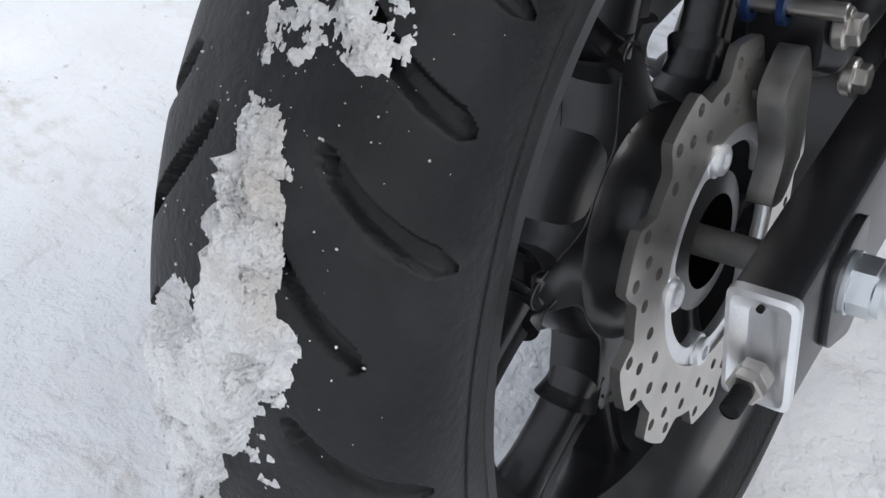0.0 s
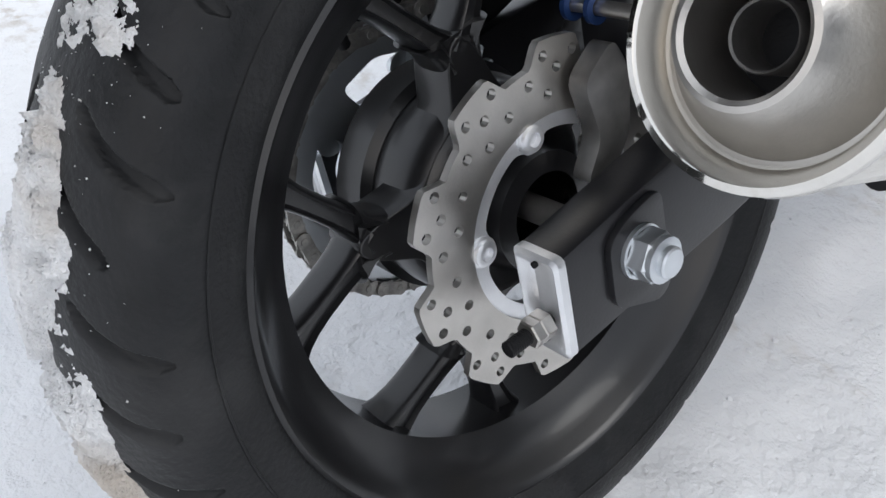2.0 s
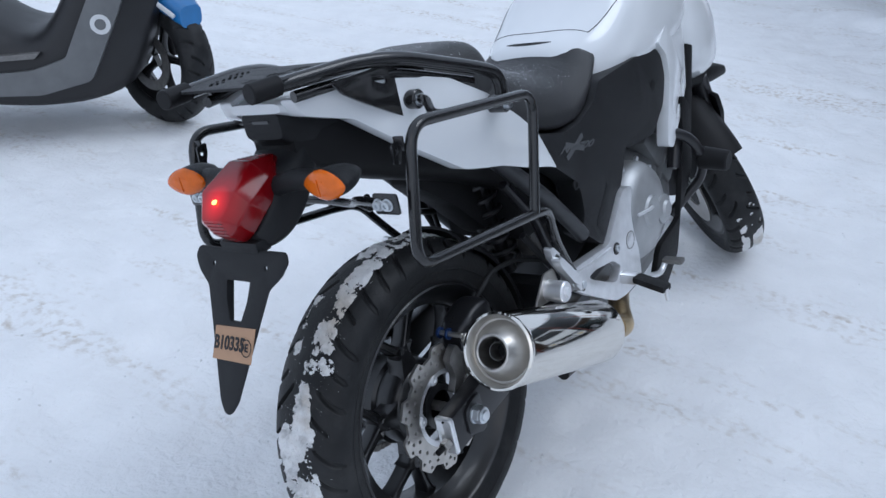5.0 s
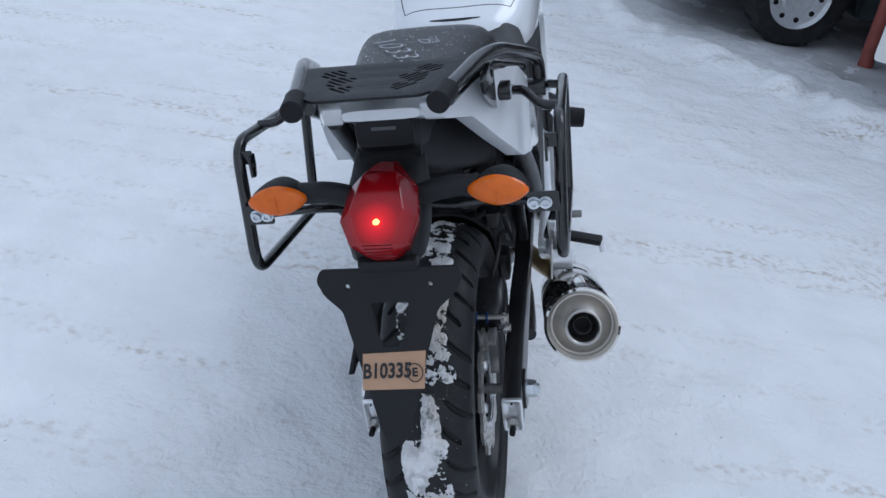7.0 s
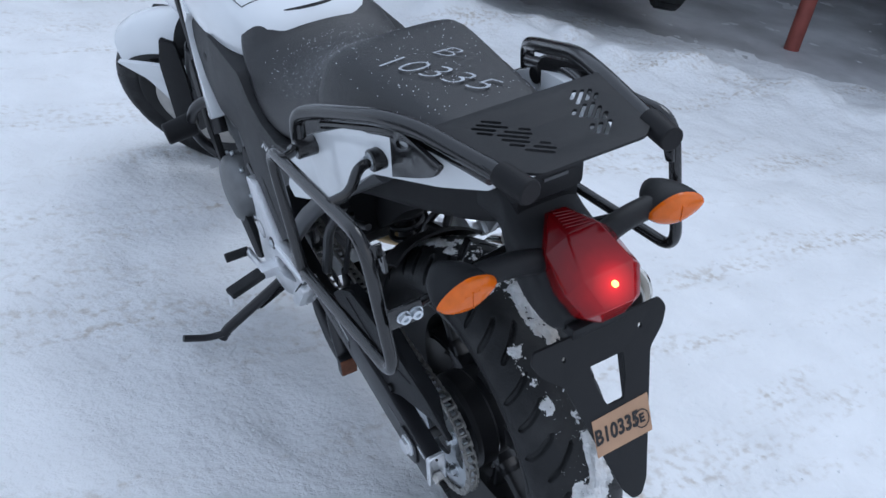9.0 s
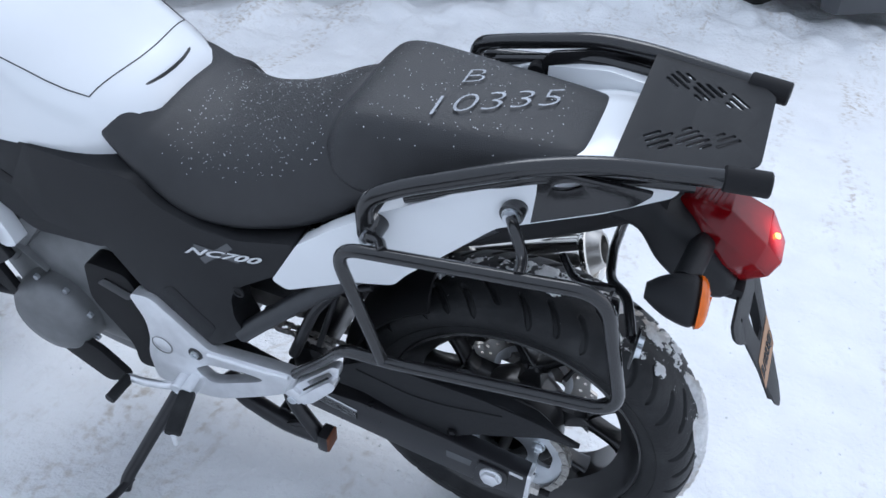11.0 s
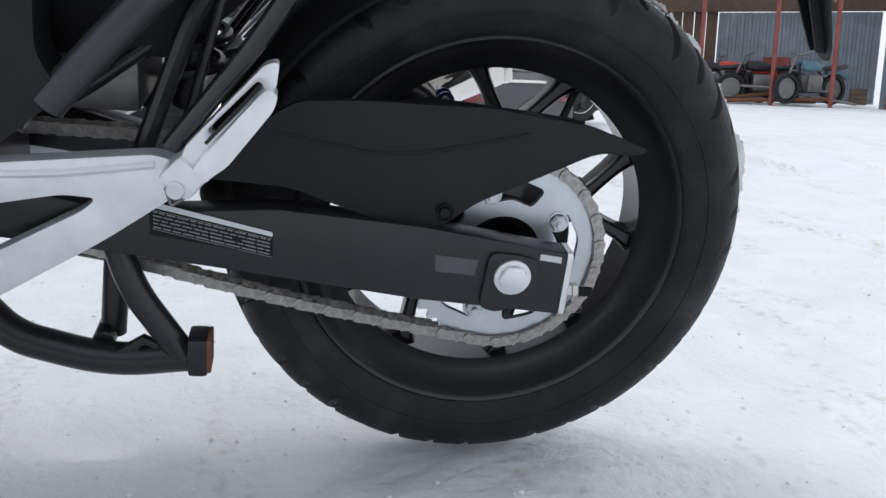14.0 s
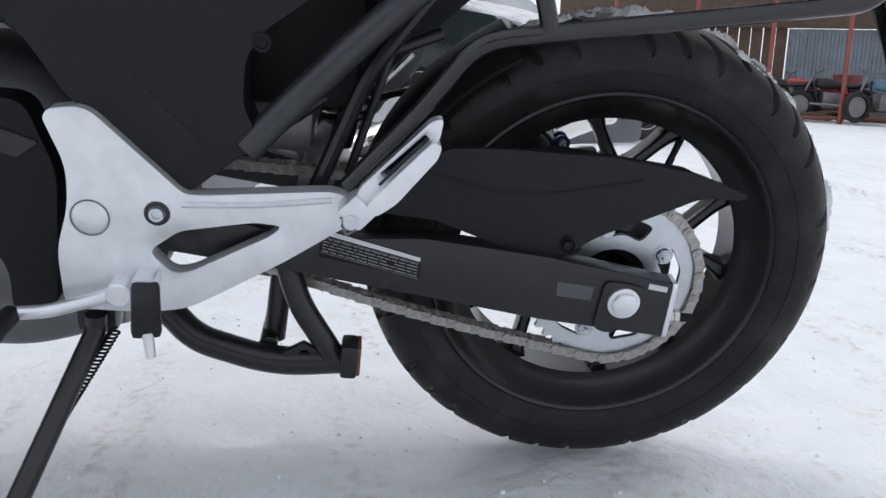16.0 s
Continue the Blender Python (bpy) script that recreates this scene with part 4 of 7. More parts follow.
for i in range(180):
    c = (SP + Vector((0.0, -0.022, 0.0))).lerp(SF + Vector((0.10, -0.02, 0.07)), i / 180)
    pts.append(c + Vector((0.007 * math.cos(i * 0.9), 0.007 * math.sin(i * 0.9), 0)))
part("stand_spring", tube(pts, 0.0016, 0.001, 5, n=1), DARK_PLASTIC, ss)


# ---- frame and engine ----
for s in (-1, 1):
    x = CX + s * 0.166
    fr = part("frame_rail", tube([(x, 0.455, 0.470), (x, 0.43, 0.500), (x, 0.34, 0.600), (x - s * 0.01, 0.215, 0.725), (x - s * 0.03, 0.05, 0.86)], 0.0165, 0.03, 18), GUNMETAL, bike, "grey painted subframe rail")
    part("lower_rail", tube([(x - s * 0.03, 0.38, 0.42), (x - s * 0.03, 0.33, 0.56), (x - s * 0.04, 0.26, 0.66)], 0.010, 0.03, 10), FRAME_BLACK, fr)
    part("main_spar", tube([(x - s * 0.02, 0.47, 0.46), (x - s * 0.02, 0.70, 0.60), (x - s * 0.06, 1.0, 0.76), (CX + s * 0.03, 1.20, 0.86)], 0.024, 0.06, 14), GUNMETAL, bike)
    part("down_tube", tube([(CX + s * 0.06, 1.16, 0.80), (CX + s * 0.15, 1.05, 0.55), (CX + s * 0.155, 0.98, 0.42)], 0.018, 0.05, 14), FRAME_BLACK, bike)
part("pivot_casting", box((CX, 0.60, 0.40), (0.22, 0.10, 0.22), 0.02), FRAME_BLACK, bike)
bm = hull([(0.60, 0.26, 0.45, 0.10, 0.5), (0.70, 0.20, 0.52, 0.125, 0.5), (0.85, 0.19, 0.52, 0.13, 0.5), (1.0, 0.23, 0.48, 0.12, 0.5), (1.06, 0.28, 0.44, 0.10, 0.5)], CX, power=0.55)
eng = part("engine", bm, ENGINE, bike, "grey alloy engine cases")
part("cylinder", box((CX, 1.02, 0.50), (0.26, 0.20, 0.19), 0.02, (-52, 0, 0)), ENGINE, eng)
for k in range(5):
    part("fin", box((CX, 0.99 + 0.028 * k, 0.455 + 0.022 * k), (0.275, 0.006, 0.20), 0.002, (-52, 0, 0)), ENGINE, eng)
cl = part("clutch_cover", turned([(0, 0.052), (0.036, 0.052), (0.040, 0.046), (0.072, 0.044), (0.102, 0.034), (0.116, 0.016), (0.121, 0.0), (0.121, -0.03)], (CX + 0.150, 0.735, 0.405), (1, 0, 0), 64), COVER_ALLOY, eng, "round silver clutch cover")
part("filler_boss", turned([(0, 0.060), (0.018, 0.060), (0.022, 0.054), (0.036, 0.050), (0.040, 0.030)], (CX + 0.150, 0.800, 0.385), (1, 0, 0), 40), COVER_ALLOY, cl)
part("cover_web", tube([(CX + 0.202, 0.655, 0.43), (CX + 0.208, 0.70, 0.425), (CX + 0.208, 0.72, 0.424)], 0.004, 0.02, 8), SILVER, cl)
for k in range(10):
    a = math.tau * k / 10
    part("cover_bolt", hexnut((CX + 0.152, 0.735 + 0.125 * math.cos(a), 0.405 + 0.125 * math.sin(a)), (1, 0, 0), 0.006, 0.008), ZINC, cl)
gc = part("generator_cover", turned([(0, 0.040), (0.040, 0.040), (0.070, 0.034), (0.085, 0.020), (0.090, 0.0), (0.090, -0.03)], (CX - 0.150, 0.905, 0.300), (-1, 0, 0), 56), ENGINE, eng, "grey generator cover")
for k in range(9):
    a = math.tau * k / 9
    part("cover_bolt", hexnut((CX - 0.150, 0.905 + 0.094 * math.cos(a), 0.300 + 0.094 * math.sin(a)), (-1, 0, 0), 0.006, 0.008), ZINC, gc)
part("sprocket_cover", side_plate(smooth_outline([(0.67, 0.25), (0.66, 0.42), (0.69, 0.50), (0.78, 0.50), (0.79, 0.40), (0.72, 0.30), (0.72, 0.24)], 0.02), CX - 0.160, CX - 0.12, bevel=0.008), DARK_PLASTIC, eng, "black plastic sprocket cover")
part("cover_recess", side_plate(smooth_outline([(0.675, 0.455), (0.74, 0.475), (0.76, 0.455), (0.70, 0.435)], 0.006), CX - 0.163, CX - 0.159, bevel=0.001), FRAME_BLACK, eng)
part("oil_pan", hull([(0.62, 0.17, 0.24, 0.06, 0.5), (0.75, 0.14, 0.24, 0.09, 0.5), (0.95, 0.16, 0.25, 0.09, 0.5)], CX, power=0.5), ENGINE, eng)
part("belly_panel", side_plate(smooth_outline([(0.74, 0.20), (0.80, 0.28), (0.93, 0.30), (1.05, 0.40), (1.08, 0.56), (1.04, 0.60), (1.00, 0.45), (0.90, 0.22), (0.80, 0.16)], 0.02), CX + 0.160, CX + 0.175, bevel=0.005), DARK_PLASTIC, bike, "black plastic lower cowl")
part("belly_panel", side_plate(smooth_outline([(0.74, 0.20), (0.80, 0.26), (0.93, 0.30), (1.05, 0.40), (1.08, 0.56), (1.04, 0.60), (1.00, 0.45), (0.90, 0.22), (0.80, 0.16)], 0.02), CX - 0.175, CX - 0.160, bevel=0.005), DARK_PLASTIC, bike, "black plastic lower cowl")
part("radiator", box((CX, 1.14, 0.55), (0.30, 0.04, 0.30), 0.006, (-18, 0, 0)), DARK_PLASTIC, bike, "black radiator")
for s in (-1, 1):
    cb = part("crash_bar", tube([(CX + s * 0.13, 0.90, 0.56), (CX + s * 0.20, 1.00, 0.50), (CX + s * 0.21, 1.05, 0.42), (CX + s * 0.19, 1.06, 0.36), (CX + s * 0.12, 1.00, 0.28)], 0.013, 0.06, 14), FRAME_BLACK, bike, "black crash bar with a slider block")
    x0, x1 = 0.20, 0.275
    part("slider_block", rod((CX + s * x0, 1.05, 0.425), (CX + s * x1, 1.05, 0.415), 0.030, 0.027, 28), DARK_PLASTIC, cb)
# clutter of the engine bay behind the footrests
part("battery_tray", box((CX, 0.42, 0.60), (0.20, 0.16, 0.20), 0.02), DARK_PLASTIC, bike)
part("linkage", box((CX, 0.45, 0.47), (0.16, 0.12, 0.06), 0.01), DULL_STEEL, bike)
part("warning_sticker", side_plate([(0.345, 0.452), (0.318, 0.448), (0.318, 0.428), (0.345, 0.432)], ARM_L + 0.016, ARM_L + 0.018, bevel=0), DARK_PLASTIC, bike)
for k, (a, b, r) in enumerate((((CX - 0.10, 0.30, 0.60), (CX - 0.11, 0.345, 0.43), 0.0055), ((CX - 0.10, 0.45, 0.46), (CX - 0.09, 0.37, 0.52), 0.008), ((CX - 0.09, 0.25, 0.60), (CX - 0.10, 0.31, 0.575), 0.007),
                              ((CX + 0.10, 0.42, 0.40), (CX + 0.10, 0.33, 0.52), 0.008))):
    part("stay_rod", rod(a, b, r), FRAME_BLACK, bike)
part("reservoir", rod((CX + 0.08, 0.40, 0.50), (CX + 0.08, 0.40, 0.56), 0.020), DULL_STEEL, bike)
part("swing_pivot", rod((CX - 0.10, 0.585, 0.385), (CX + 0.10, 0.585, 0.385), 0.02), DULL_STEEL, bike)

# plate added to fill the bright gap behind the stays with black
part("inner_fender", side_plate(smooth_outline([(0.42, 0.47), (0.40, 0.60), (0.30, 0.69), (0.16, 0.735), (0.12, 0.71), (0.215, 0.635), (0.315, 0.53)], 0.02), CX - 0.035, CX + 0.035, bevel=0.006), DARK_PLASTIC, bike, "matt black inner fender plate, added to darken the gap above the tyre")

# ---- bodywork ----
RIDER = [(0.0, 1.0), (0.20, 0.99), (0.36, 0.955), (0.52, 0.885), (0.70, 0.77), (0.82, 0.62), (0.90, 0.45), (0.985, 0.22), (1.0, 0.06), (0.97, 0.0), (0.0, 0.0)]
PILLION = [(0.0, 1.0), (0.50, 0.985), (0.70, 0.94), (0.83, 0.79), (0.93, 0.48), (1.0, 0.10), (0.95, 0.0), (0.0, 0.0)]
rider = [(0.222, 0.835, 0.862, 0.126), (0.25, 0.805, 0.892, 0.134), (0.275, 0.780, 0.920, 0.140), (0.30, 0.762, 0.921, 0.144), (0.34, 0.742, 0.902, 0.152), (0.38, 0.727, 0.876, 0.158), (0.456, 0.708, 0.836, 0.164), (0.533, 0.712, 0.812, 0.165), (0.60, 0.750, 0.819, 0.160), (0.64, 0.776, 0.834, 0.152), (0.670, 0.792, 0.846, 0.142), (0.692, 0.805, 0.850, 0.130), (0.702, 0.815, 0.845, 0.122)]
seat = part("rider_seat", saddle(rider, CX, RIDER, 64, 0.072), SEAT_VINYL, bike, "grained black vinyl rider seat with snow grains", angle=60)
pill = [(-0.055, 0.926, 0.938, 0.074), (-0.04, 0.913, 0.950, 0.09), (-0.008, 0.9, 0.954, 0.099), (0.05, 0.873, 0.954, 0.112), (0.14, 0.844, 0.952, 0.128), (0.2, 0.831, 0.951, 0.138), (0.25, 0.836, 0.948, 0.142), (0.282, 0.851, 0.937, 0.138), (0.302, 0.876, 0.915, 0.118)]
pseat = part("pillion_seat", saddle(pill, CX, PILLION), SEAT_VINYL, bike, "black vinyl pillion seat with chalk writing", angle=60)


def chalk(text, size, x, y, name):
    """Chalk writing that follows the pillion seat's top, read from the bike's left."""
    ob = letters(text, size, CHALK, pseat, Matrix(), name, thick=0.0, shear=0.25, stretch=1.35, bold=-0.0011)
    for v in ob.data.vertices:
        px, py = x + v.co.y + v.co.x * 0.52, y - 0.92 * v.co.x + v.co.y * 0.3
        zb, zt, hw = curve_at(pill, py)
        v.co = (px, py, zb + (zt - zb) * contour(PILLION, (px - CX) / hw) + 0.0034)


chalk("10335", 0.054, 0.008, 0.106, "chalk_number")
chalk("B", 0.046, 0.054, 0.150, "chalk_letter")


def speckle(keys, count, y0, y1, seed, parent, power, spread=0.85):
    """Fallen snow grains lying on a seat."""
    rnd = random.Random(seed)
    bm = bmesh.new()
    for _ in range(count):
        y = rnd.uniform(y0, y1)
        zb, zt, hw = curve_at(keys, y)
        u = rnd.uniform(-1, 1) * spread
        z = zb + (zt - zb) * contour(power, u)
        r = rnd.uniform(0.0003, 0.0009)
        one = bmesh.ops.create_icosphere(bm, subdivisions=1, radius=r)
        bmesh.ops.translate(bm, vec=(CX + u * hw, y, z + r * 0.6), verts=one["verts"])
    tagged(part("snow_dust", bm, FLAKES, parent, "scattered white snow grains"), kind="stuff")


speckle(rider, 620, 0.31, 0.58, 5, seat, RIDER)
speckle(pill, 240, 0.0, 0.28, 6, pseat, PILLION)

# black side covers with the model name
cover = [(0.80, 0.762), (0.605, 0.762), (0.565, 0.725), (0.50, 0.705), (0.43, 0.705), (0.33, 0.737), (0.358, 0.665), (0.39, 0.640), (0.44, 0.600), (0.458, 0.57), (0.460, 0.52), (0.445, 0.49), (0.448, 0.475), (0.512, 0.42), (0.530, 0.418), (0.64, 0.515), (0.66, 0.545), (0.69, 0.588), (0.82, 0.600), (0.86, 0.66)]
for s in (-1, 1):
    xo = CX + s * 0.178
    sc = part("side_cover", side_plate(smooth_outline(cover, 0.012), xo, xo - s * 0.055, bevel=0.010), PLASTIC, bike, "black textured side cover with model lettering", angle=30)
    part("cover_ledge", side_plate(smooth_outline([(0.50, 0.475), (0.535, 0.505), (0.575, 0.545), (0.60, 0.525), (0.555, 0.455), (0.525, 0.43)], 0.01), xo + s * 0.0006, xo - s * 0.002, bevel=0.0005), PLASTIC, sc)
    part("cover_screw", turned([(0, -0.001), (0.006, -0.001), (0.007, 0.0015), (0.010, 0.0015), (0.011, -0.001)], (xo, 0.432 + 0.01, 0.588), (s, 0, 0), 24), DARK_PLASTIC, sc)
    mm = facing((xo + s * 0.0012, 0.466, 0.662), (0, s, -0.22 * s), (0, 0.22, 1.0))
    letters("NC700", 0.0195, DECAL if s < 0 else GREY_DECAL, sc, mm, "model_name", shear=0.6, stretch=2.35, bold=0.0004)
    for dx, rot in ((0, 0.55), (0, -0.20)):
        part("name_stroke", sheet([(-0.036, -0.004), (0.036, -0.004), (0.036, 0.004), (-0.036, 0.004)], [], 0.0004, lambda u, v, w, rot=rot: (mm @ Matrix.Translation((-0.004, 0.002, -0.0006)) @ Matrix.Rotation(rot, 4, "Z") @ Matrix.Diagonal((1.1, 1.5, 1, 1))) @ Vector((u, v, w))), GREY_DECAL, sc)
    # white tail side panel
    low = [(0.042, 0.868), (0.110, 0.802), (0.150, 0.762), (0.172, 0.730), (0.21, 0.716), (0.237, 0.708), (0.265, 0.690), (0.347, 0.642)] if s < 0 else [(0.0, 0.832), (0.095, 0.755), (0.15, 0.738), (0.194, 0.725), (0.276, 0.690), (0.35, 0.664)]
    wp = smooth_outline([(0.372, 0.653), (0.323, 0.745), (0.275, 0.790), (0.235, 0.822), (0.19, 0.860), (0.10, 0.915), (-0.02, 0.958), (-0.10, 0.968), (-0.165, 0.964), (-0.155, 0.935), (-0.08, 0.905)] + low, 0.008)
    tp = sheet(wp, [], 0.028, lambda u, v, w, s=s: Vector((CX + s * ((0.176 if u > 0.15 else 0.176 - 0.100 * ((0.15 - u) / 0.315) ** 1.3) - 0.02 + w), u, v)), 0.007)
    part("tail_panel", tp, WHITE, bike, "glossy white tail side panel", angle=30)

part("tail_top", hull([(-0.168, 0.944, 0.960, 0.056, 0.5), (-0.12, 0.922, 0.963, 0.082, 0.5), (-0.05, 0.90, 0.955, 0.098, 0.5), (0.0, 0.88, 0.938, 0.105, 0.5), (0.06, 0.87, 0.915, 0.11, 0.5)], CX, power=0.45), WHITE, bike, "white tail cowl behind the seat")
bd = part("tail_badge", hull([(-0.164, 0.902, 0.944, 0.042, 0.5), (-0.14, 0.880, 0.946, 0.049, 0.5), (-0.06, 0.86, 0.92, 0.060, 0.5)], CX, power=0.35), PLASTIC, bike, "black tail end piece")
part("badge_mark", box((CX, -0.1648, 0.930), (0.036, 0.001, 0.005), 0), GREY_DECAL, bd)
part("inner_tail", hull([(-0.15, 0.86, 0.92, 0.046, 0.5), (-0.05, 0.80, 0.91, 0.064, 0.5), (0.08, 0.74, 0.87, 0.086, 0.5), (0.22, 0.68, 0.80, 0.10, 0.5), (0.33, 0.62, 0.74, 0.10, 0.5)], CX, power=0.4), DARK_PLASTIC, bike, "matt black under-tail")
# lamp carrier reaching back and down
part("lamp_carrier", hull([(-0.262, 0.765, 0.79, 0.042, 0.5), (-0.245, 0.755, 0.815, 0.054, 0.5), (-0.20, 0.76, 0.858, 0.060, 0.55), (-0.155, 0.79, 0.878, 0.058, 0.55), (-0.12, 0.83, 0.91, 0.052, 0.5), (-0.08, 0.84, 0.92, 0.06, 0.5)], CX - 0.004, power=0.5), PLASTIC, bike, "black plastic lamp carrier")

# tail lamp: a faceted wedge, ribbed on top, with a bright middle panel
LX = CX
LENS = {"top": (0.013, -0.170, 0.882), "shoulder": (0.050, -0.220, 0.864), "side": (0.056, -0.274, 0.842), "cheek": (0.042, -0.296, 0.815), "chin": (0.017, -0.297, 0.796),
        "brow": (0.024, -0.226, 0.890), "panel": (0.037, -0.280, 0.862), "lip": (0.022, -0.308, 0.827)}


def lens_at(name, s):
    x, y, z = LENS[name]
    return Vector((LX + s * x, y, z))


bm = bmesh.new()
lv = {(n, s): bm.verts.new(lens_at(n, s)) for n in LENS for s in (-1, 1)}
rim = ("top", "shoulder", "side", "cheek", "chin")
back = {(n, s): bm.verts.new(lens_at(n, s) * 1.0 + Vector((-s * 0.006, 0.030, -0.026))) for n in rim for s in (-1, 1)}
for s in (-1, 1):
    for f in (("top", "shoulder", "brow"), ("shoulder", "side", "panel", "brow"), ("side", "cheek", "lip", "panel"), ("cheek", "chin", "lip")):
        bm.faces.new([lv[n, s] for n in f])
    for a, b in zip(rim, rim[1:]):
        bm.faces.new((lv[a, s], back[a, s], back[b, s], lv[b, s]))
for a, b in (("top", "brow"), ("brow", "panel"), ("panel", "lip"), ("lip", "chin")):
    bm.faces.new((lv[a, -1], lv[a, 1], lv[b, 1], lv[b, -1]))
bm.faces.new((lv["top", -1], back["top", -1], back["top", 1], lv["top", 1]))
bm.faces.new((lv["chin", 1], back["chin", 1], back["chin", -1], lv["chin", -1]))
bm.faces.new([back[n, 1] for n in rim] + [back[n, -1] for n in reversed(rim)])
bmesh.ops.recalc_face_normals(bm, faces=bm.faces)
bmesh.ops.bevel(bm, geom=[e for e in bm.edges if e.calc_face_angle() > 0.15], offset=0.0022, segments=2, affect="EDGES", profile=0.5, clamp_overlap=True)
tl = part("tail_lamp", bm, RED_LIT, bike, "red faceted tail lamp, lit", angle=12)
bp = Vector((LX + 0.001, -0.2930, 0.8500))
part("lit_bulb", turned([(0, -0.003), (0.003, -0.002), (0.0048, 0.0), (0.003, 0.002), (0, 0.003)], bp, (0, -0.5, 0.86), 16), BULB, tl, "glowing orange bulb")
for k in range(6):
    u = 0.18 + 0.13 * k
    ends = [lens_at("top", q).lerp(lens_at("brow", q), u + 0.06 * q) + Vector((-q * 0.004, 0, 0.0006)) for q in (-1, 1)]
    part("lens_rib", tube([ends[0], ends[1]], 0.0010, 0.004, 6, n=2), RED_LENS, tl)
for k in range(4):
    u = 0.2 + 0.22 * k
    ends = [lens_at("lip", q).lerp(lens_at("chin", q), u) + Vector((0, -0.0004, 0)) for q in (-1, 1)]
    part("lens_rib", tube([ends[0], ends[1]], 0.0008, 0.004, 6, n=2), RED_LENS, tl)
part("rear_reflector", box((LX, -0.253, 0.772), (0.078, 0.012, 0.032), 0.003, (-12, 0, 0)), RED_LENS, bike, "dark red rear reflector")

# number plate bracket with the card taped to it
PB = lambda u, v, w: Vector((CX + 0.91 * u, -0.272 - (0.757 - v) * 0.52 - w, v + 0.003))
wing = [(-0.110, 0.761), (0.110, 0.761), (0.117, 0.747), (0.104, 0.728), (0.076, 0.708), (0.022, 0.552), (0.008, 0.535), (-0.008, 0.535), (-0.022, 0.552), (-0.076, 0.708), (-0.104, 0.728), (-0.117, 0.747)]
cut = [(-0.030, 0.718), (0.030, 0.718), (0.026, 0.690), (0.014, 0.662), (-0.014, 0.662), (-0.026, 0.690)]
pb = part("plate_bracket", sheet(smooth_outline(wing, 0.006), [smooth_outline(cut, 0.004), ring2d(-0.066, 0.739, 0.0035), ring2d(0.066, 0.739, 0.0035)], 0.004, PB, 0.001), PLASTIC, bike, "black number plate bracket without a plate")
part("bracket_rib", sheet([(-0.034, 0.722), (-0.031, 0.722), (-0.006, 0.545), (-0.009, 0.545)], [], 0.012, lambda u, v, w: PB(u, v, 0) + Vector((0, w, 0)), 0), PLASTIC, pb)
part("bracket_rib", sheet([(0.034, 0.722), (0.031, 0.722), (0.006, 0.545), (0.009, 0.545)], [], 0.012, lambda u, v, w: PB(u, v, 0) + Vector((0, w, 0)), 0), PLASTIC, pb)
part("bracket_neck", box((CX, -0.262, 0.767), (0.085, 0.03, 0.02), 0.004), PLASTIC, pb)
card = part("card_label", sheet([(-0.047, 0.6540), (0.0535, 0.6570), (0.0490, 0.6090), (-0.050, 0.6080)], [], 0.0008, lambda u, v, w: PB(u, v, 0.0046 + w), 0), CARD, pb, "brown card with hand-written letters")
cm = facing(PB(-0.010, 0.6320, 0.0062), (1, 0.0, 0.02), (-0.02, 0.52, 1.0))
letters("B10335", 0.030, INK, card, cm, "hand_writing", shear=0.12, stretch=0.78, bold=0.0008)
cm2 = facing(PB(0.0350, 0.6300, 0.0062), (1, 0.0, 0.02), (-0.02, 0.52, 1.0))
letters("E", 0.017, INK, card, cm2, "hand_writing", bold=0.0006)
part("ink_circle", sheet(ring2d(0, 0, 0.0125, 28), [ring2d(0, 0, 0.0110, 28)], 0.0004, lambda u, v, w: cm2 @ Vector((u * 0.95, v * 1.1, w)), 0), INK, card)

# indicators
for s in (-1, 1):
    c = Vector((CX + s * 0.1615, -0.200, 0.849))
    bm = hull([(-0.022, -0.020, 0.020, 0.038, 0.5), (-0.012, -0.024, 0.026, 0.048, 0.5), (0.012, -0.024, 0.026, 0.042, 0.5), (0.034, -0.018, 0.020, 0.030, 0.5), (0.052, -0.009, 0.010, 0.014, 0.5)], 0, 16, 28, 1.15)
    bmesh.ops.transform(bm, matrix=Matrix.Translation(c) @ Matrix.Rotation(-s * 0.10, 4, "Z") @ Matrix.Scale(0.88, 4), verts=bm.verts)
    ind = part("indicator", bm, PLASTIC, bike, "amber indicator on a black stalk", angle=50)
    bm = hull([(-0.034, -0.010, 0.012, 0.022, 0.5), (-0.031, -0.017, 0.020, 0.036, 0.5), (-0.026, -0.023, 0.026, 0.046, 0.5), (-0.019, -0.0255, 0.0285, 0.050, 0.5)], 0, 12, 28, 1.22)
    bmesh.ops.transform(bm, matrix=Matrix.Translation(c) @ Matrix.Rotation(-s * 0.10, 4, "Z") @ Matrix.Scale(0.88, 4), verts=bm.verts)
    lens = part("amber_lens", bm, AMBER, ind, "amber ribbed lens", angle=14)
    for k in range(-2, 3):
        h = 0.018 * (1 - (abs(k) / 4.2) ** 1.3)
        rib = box((k * 0.0115, -0.0345 + 0.0016 * abs(k) ** 1.4, 0.001), (0.0014, 0.002, 2 * h * 0.8), 0)
        bmesh.ops.transform(rib, matrix=Matrix.Translation(c) @ Matrix.Rotation(-s * 0.10, 4, "Z") @ Matrix.Scale(0.88, 4), verts=rib.verts)
        part("lens_rib", rib, AMBER, lens)
    part("stalk", tube([c + Vector((-s * 0.03, 0.005, 0)), c + Vector((-s * 0.075, -0.002, 0.004)), Vector((CX + s * 0.045, -0.205, 0.842))], 0.0165, 0.03, 14), PLASTIC, ind)

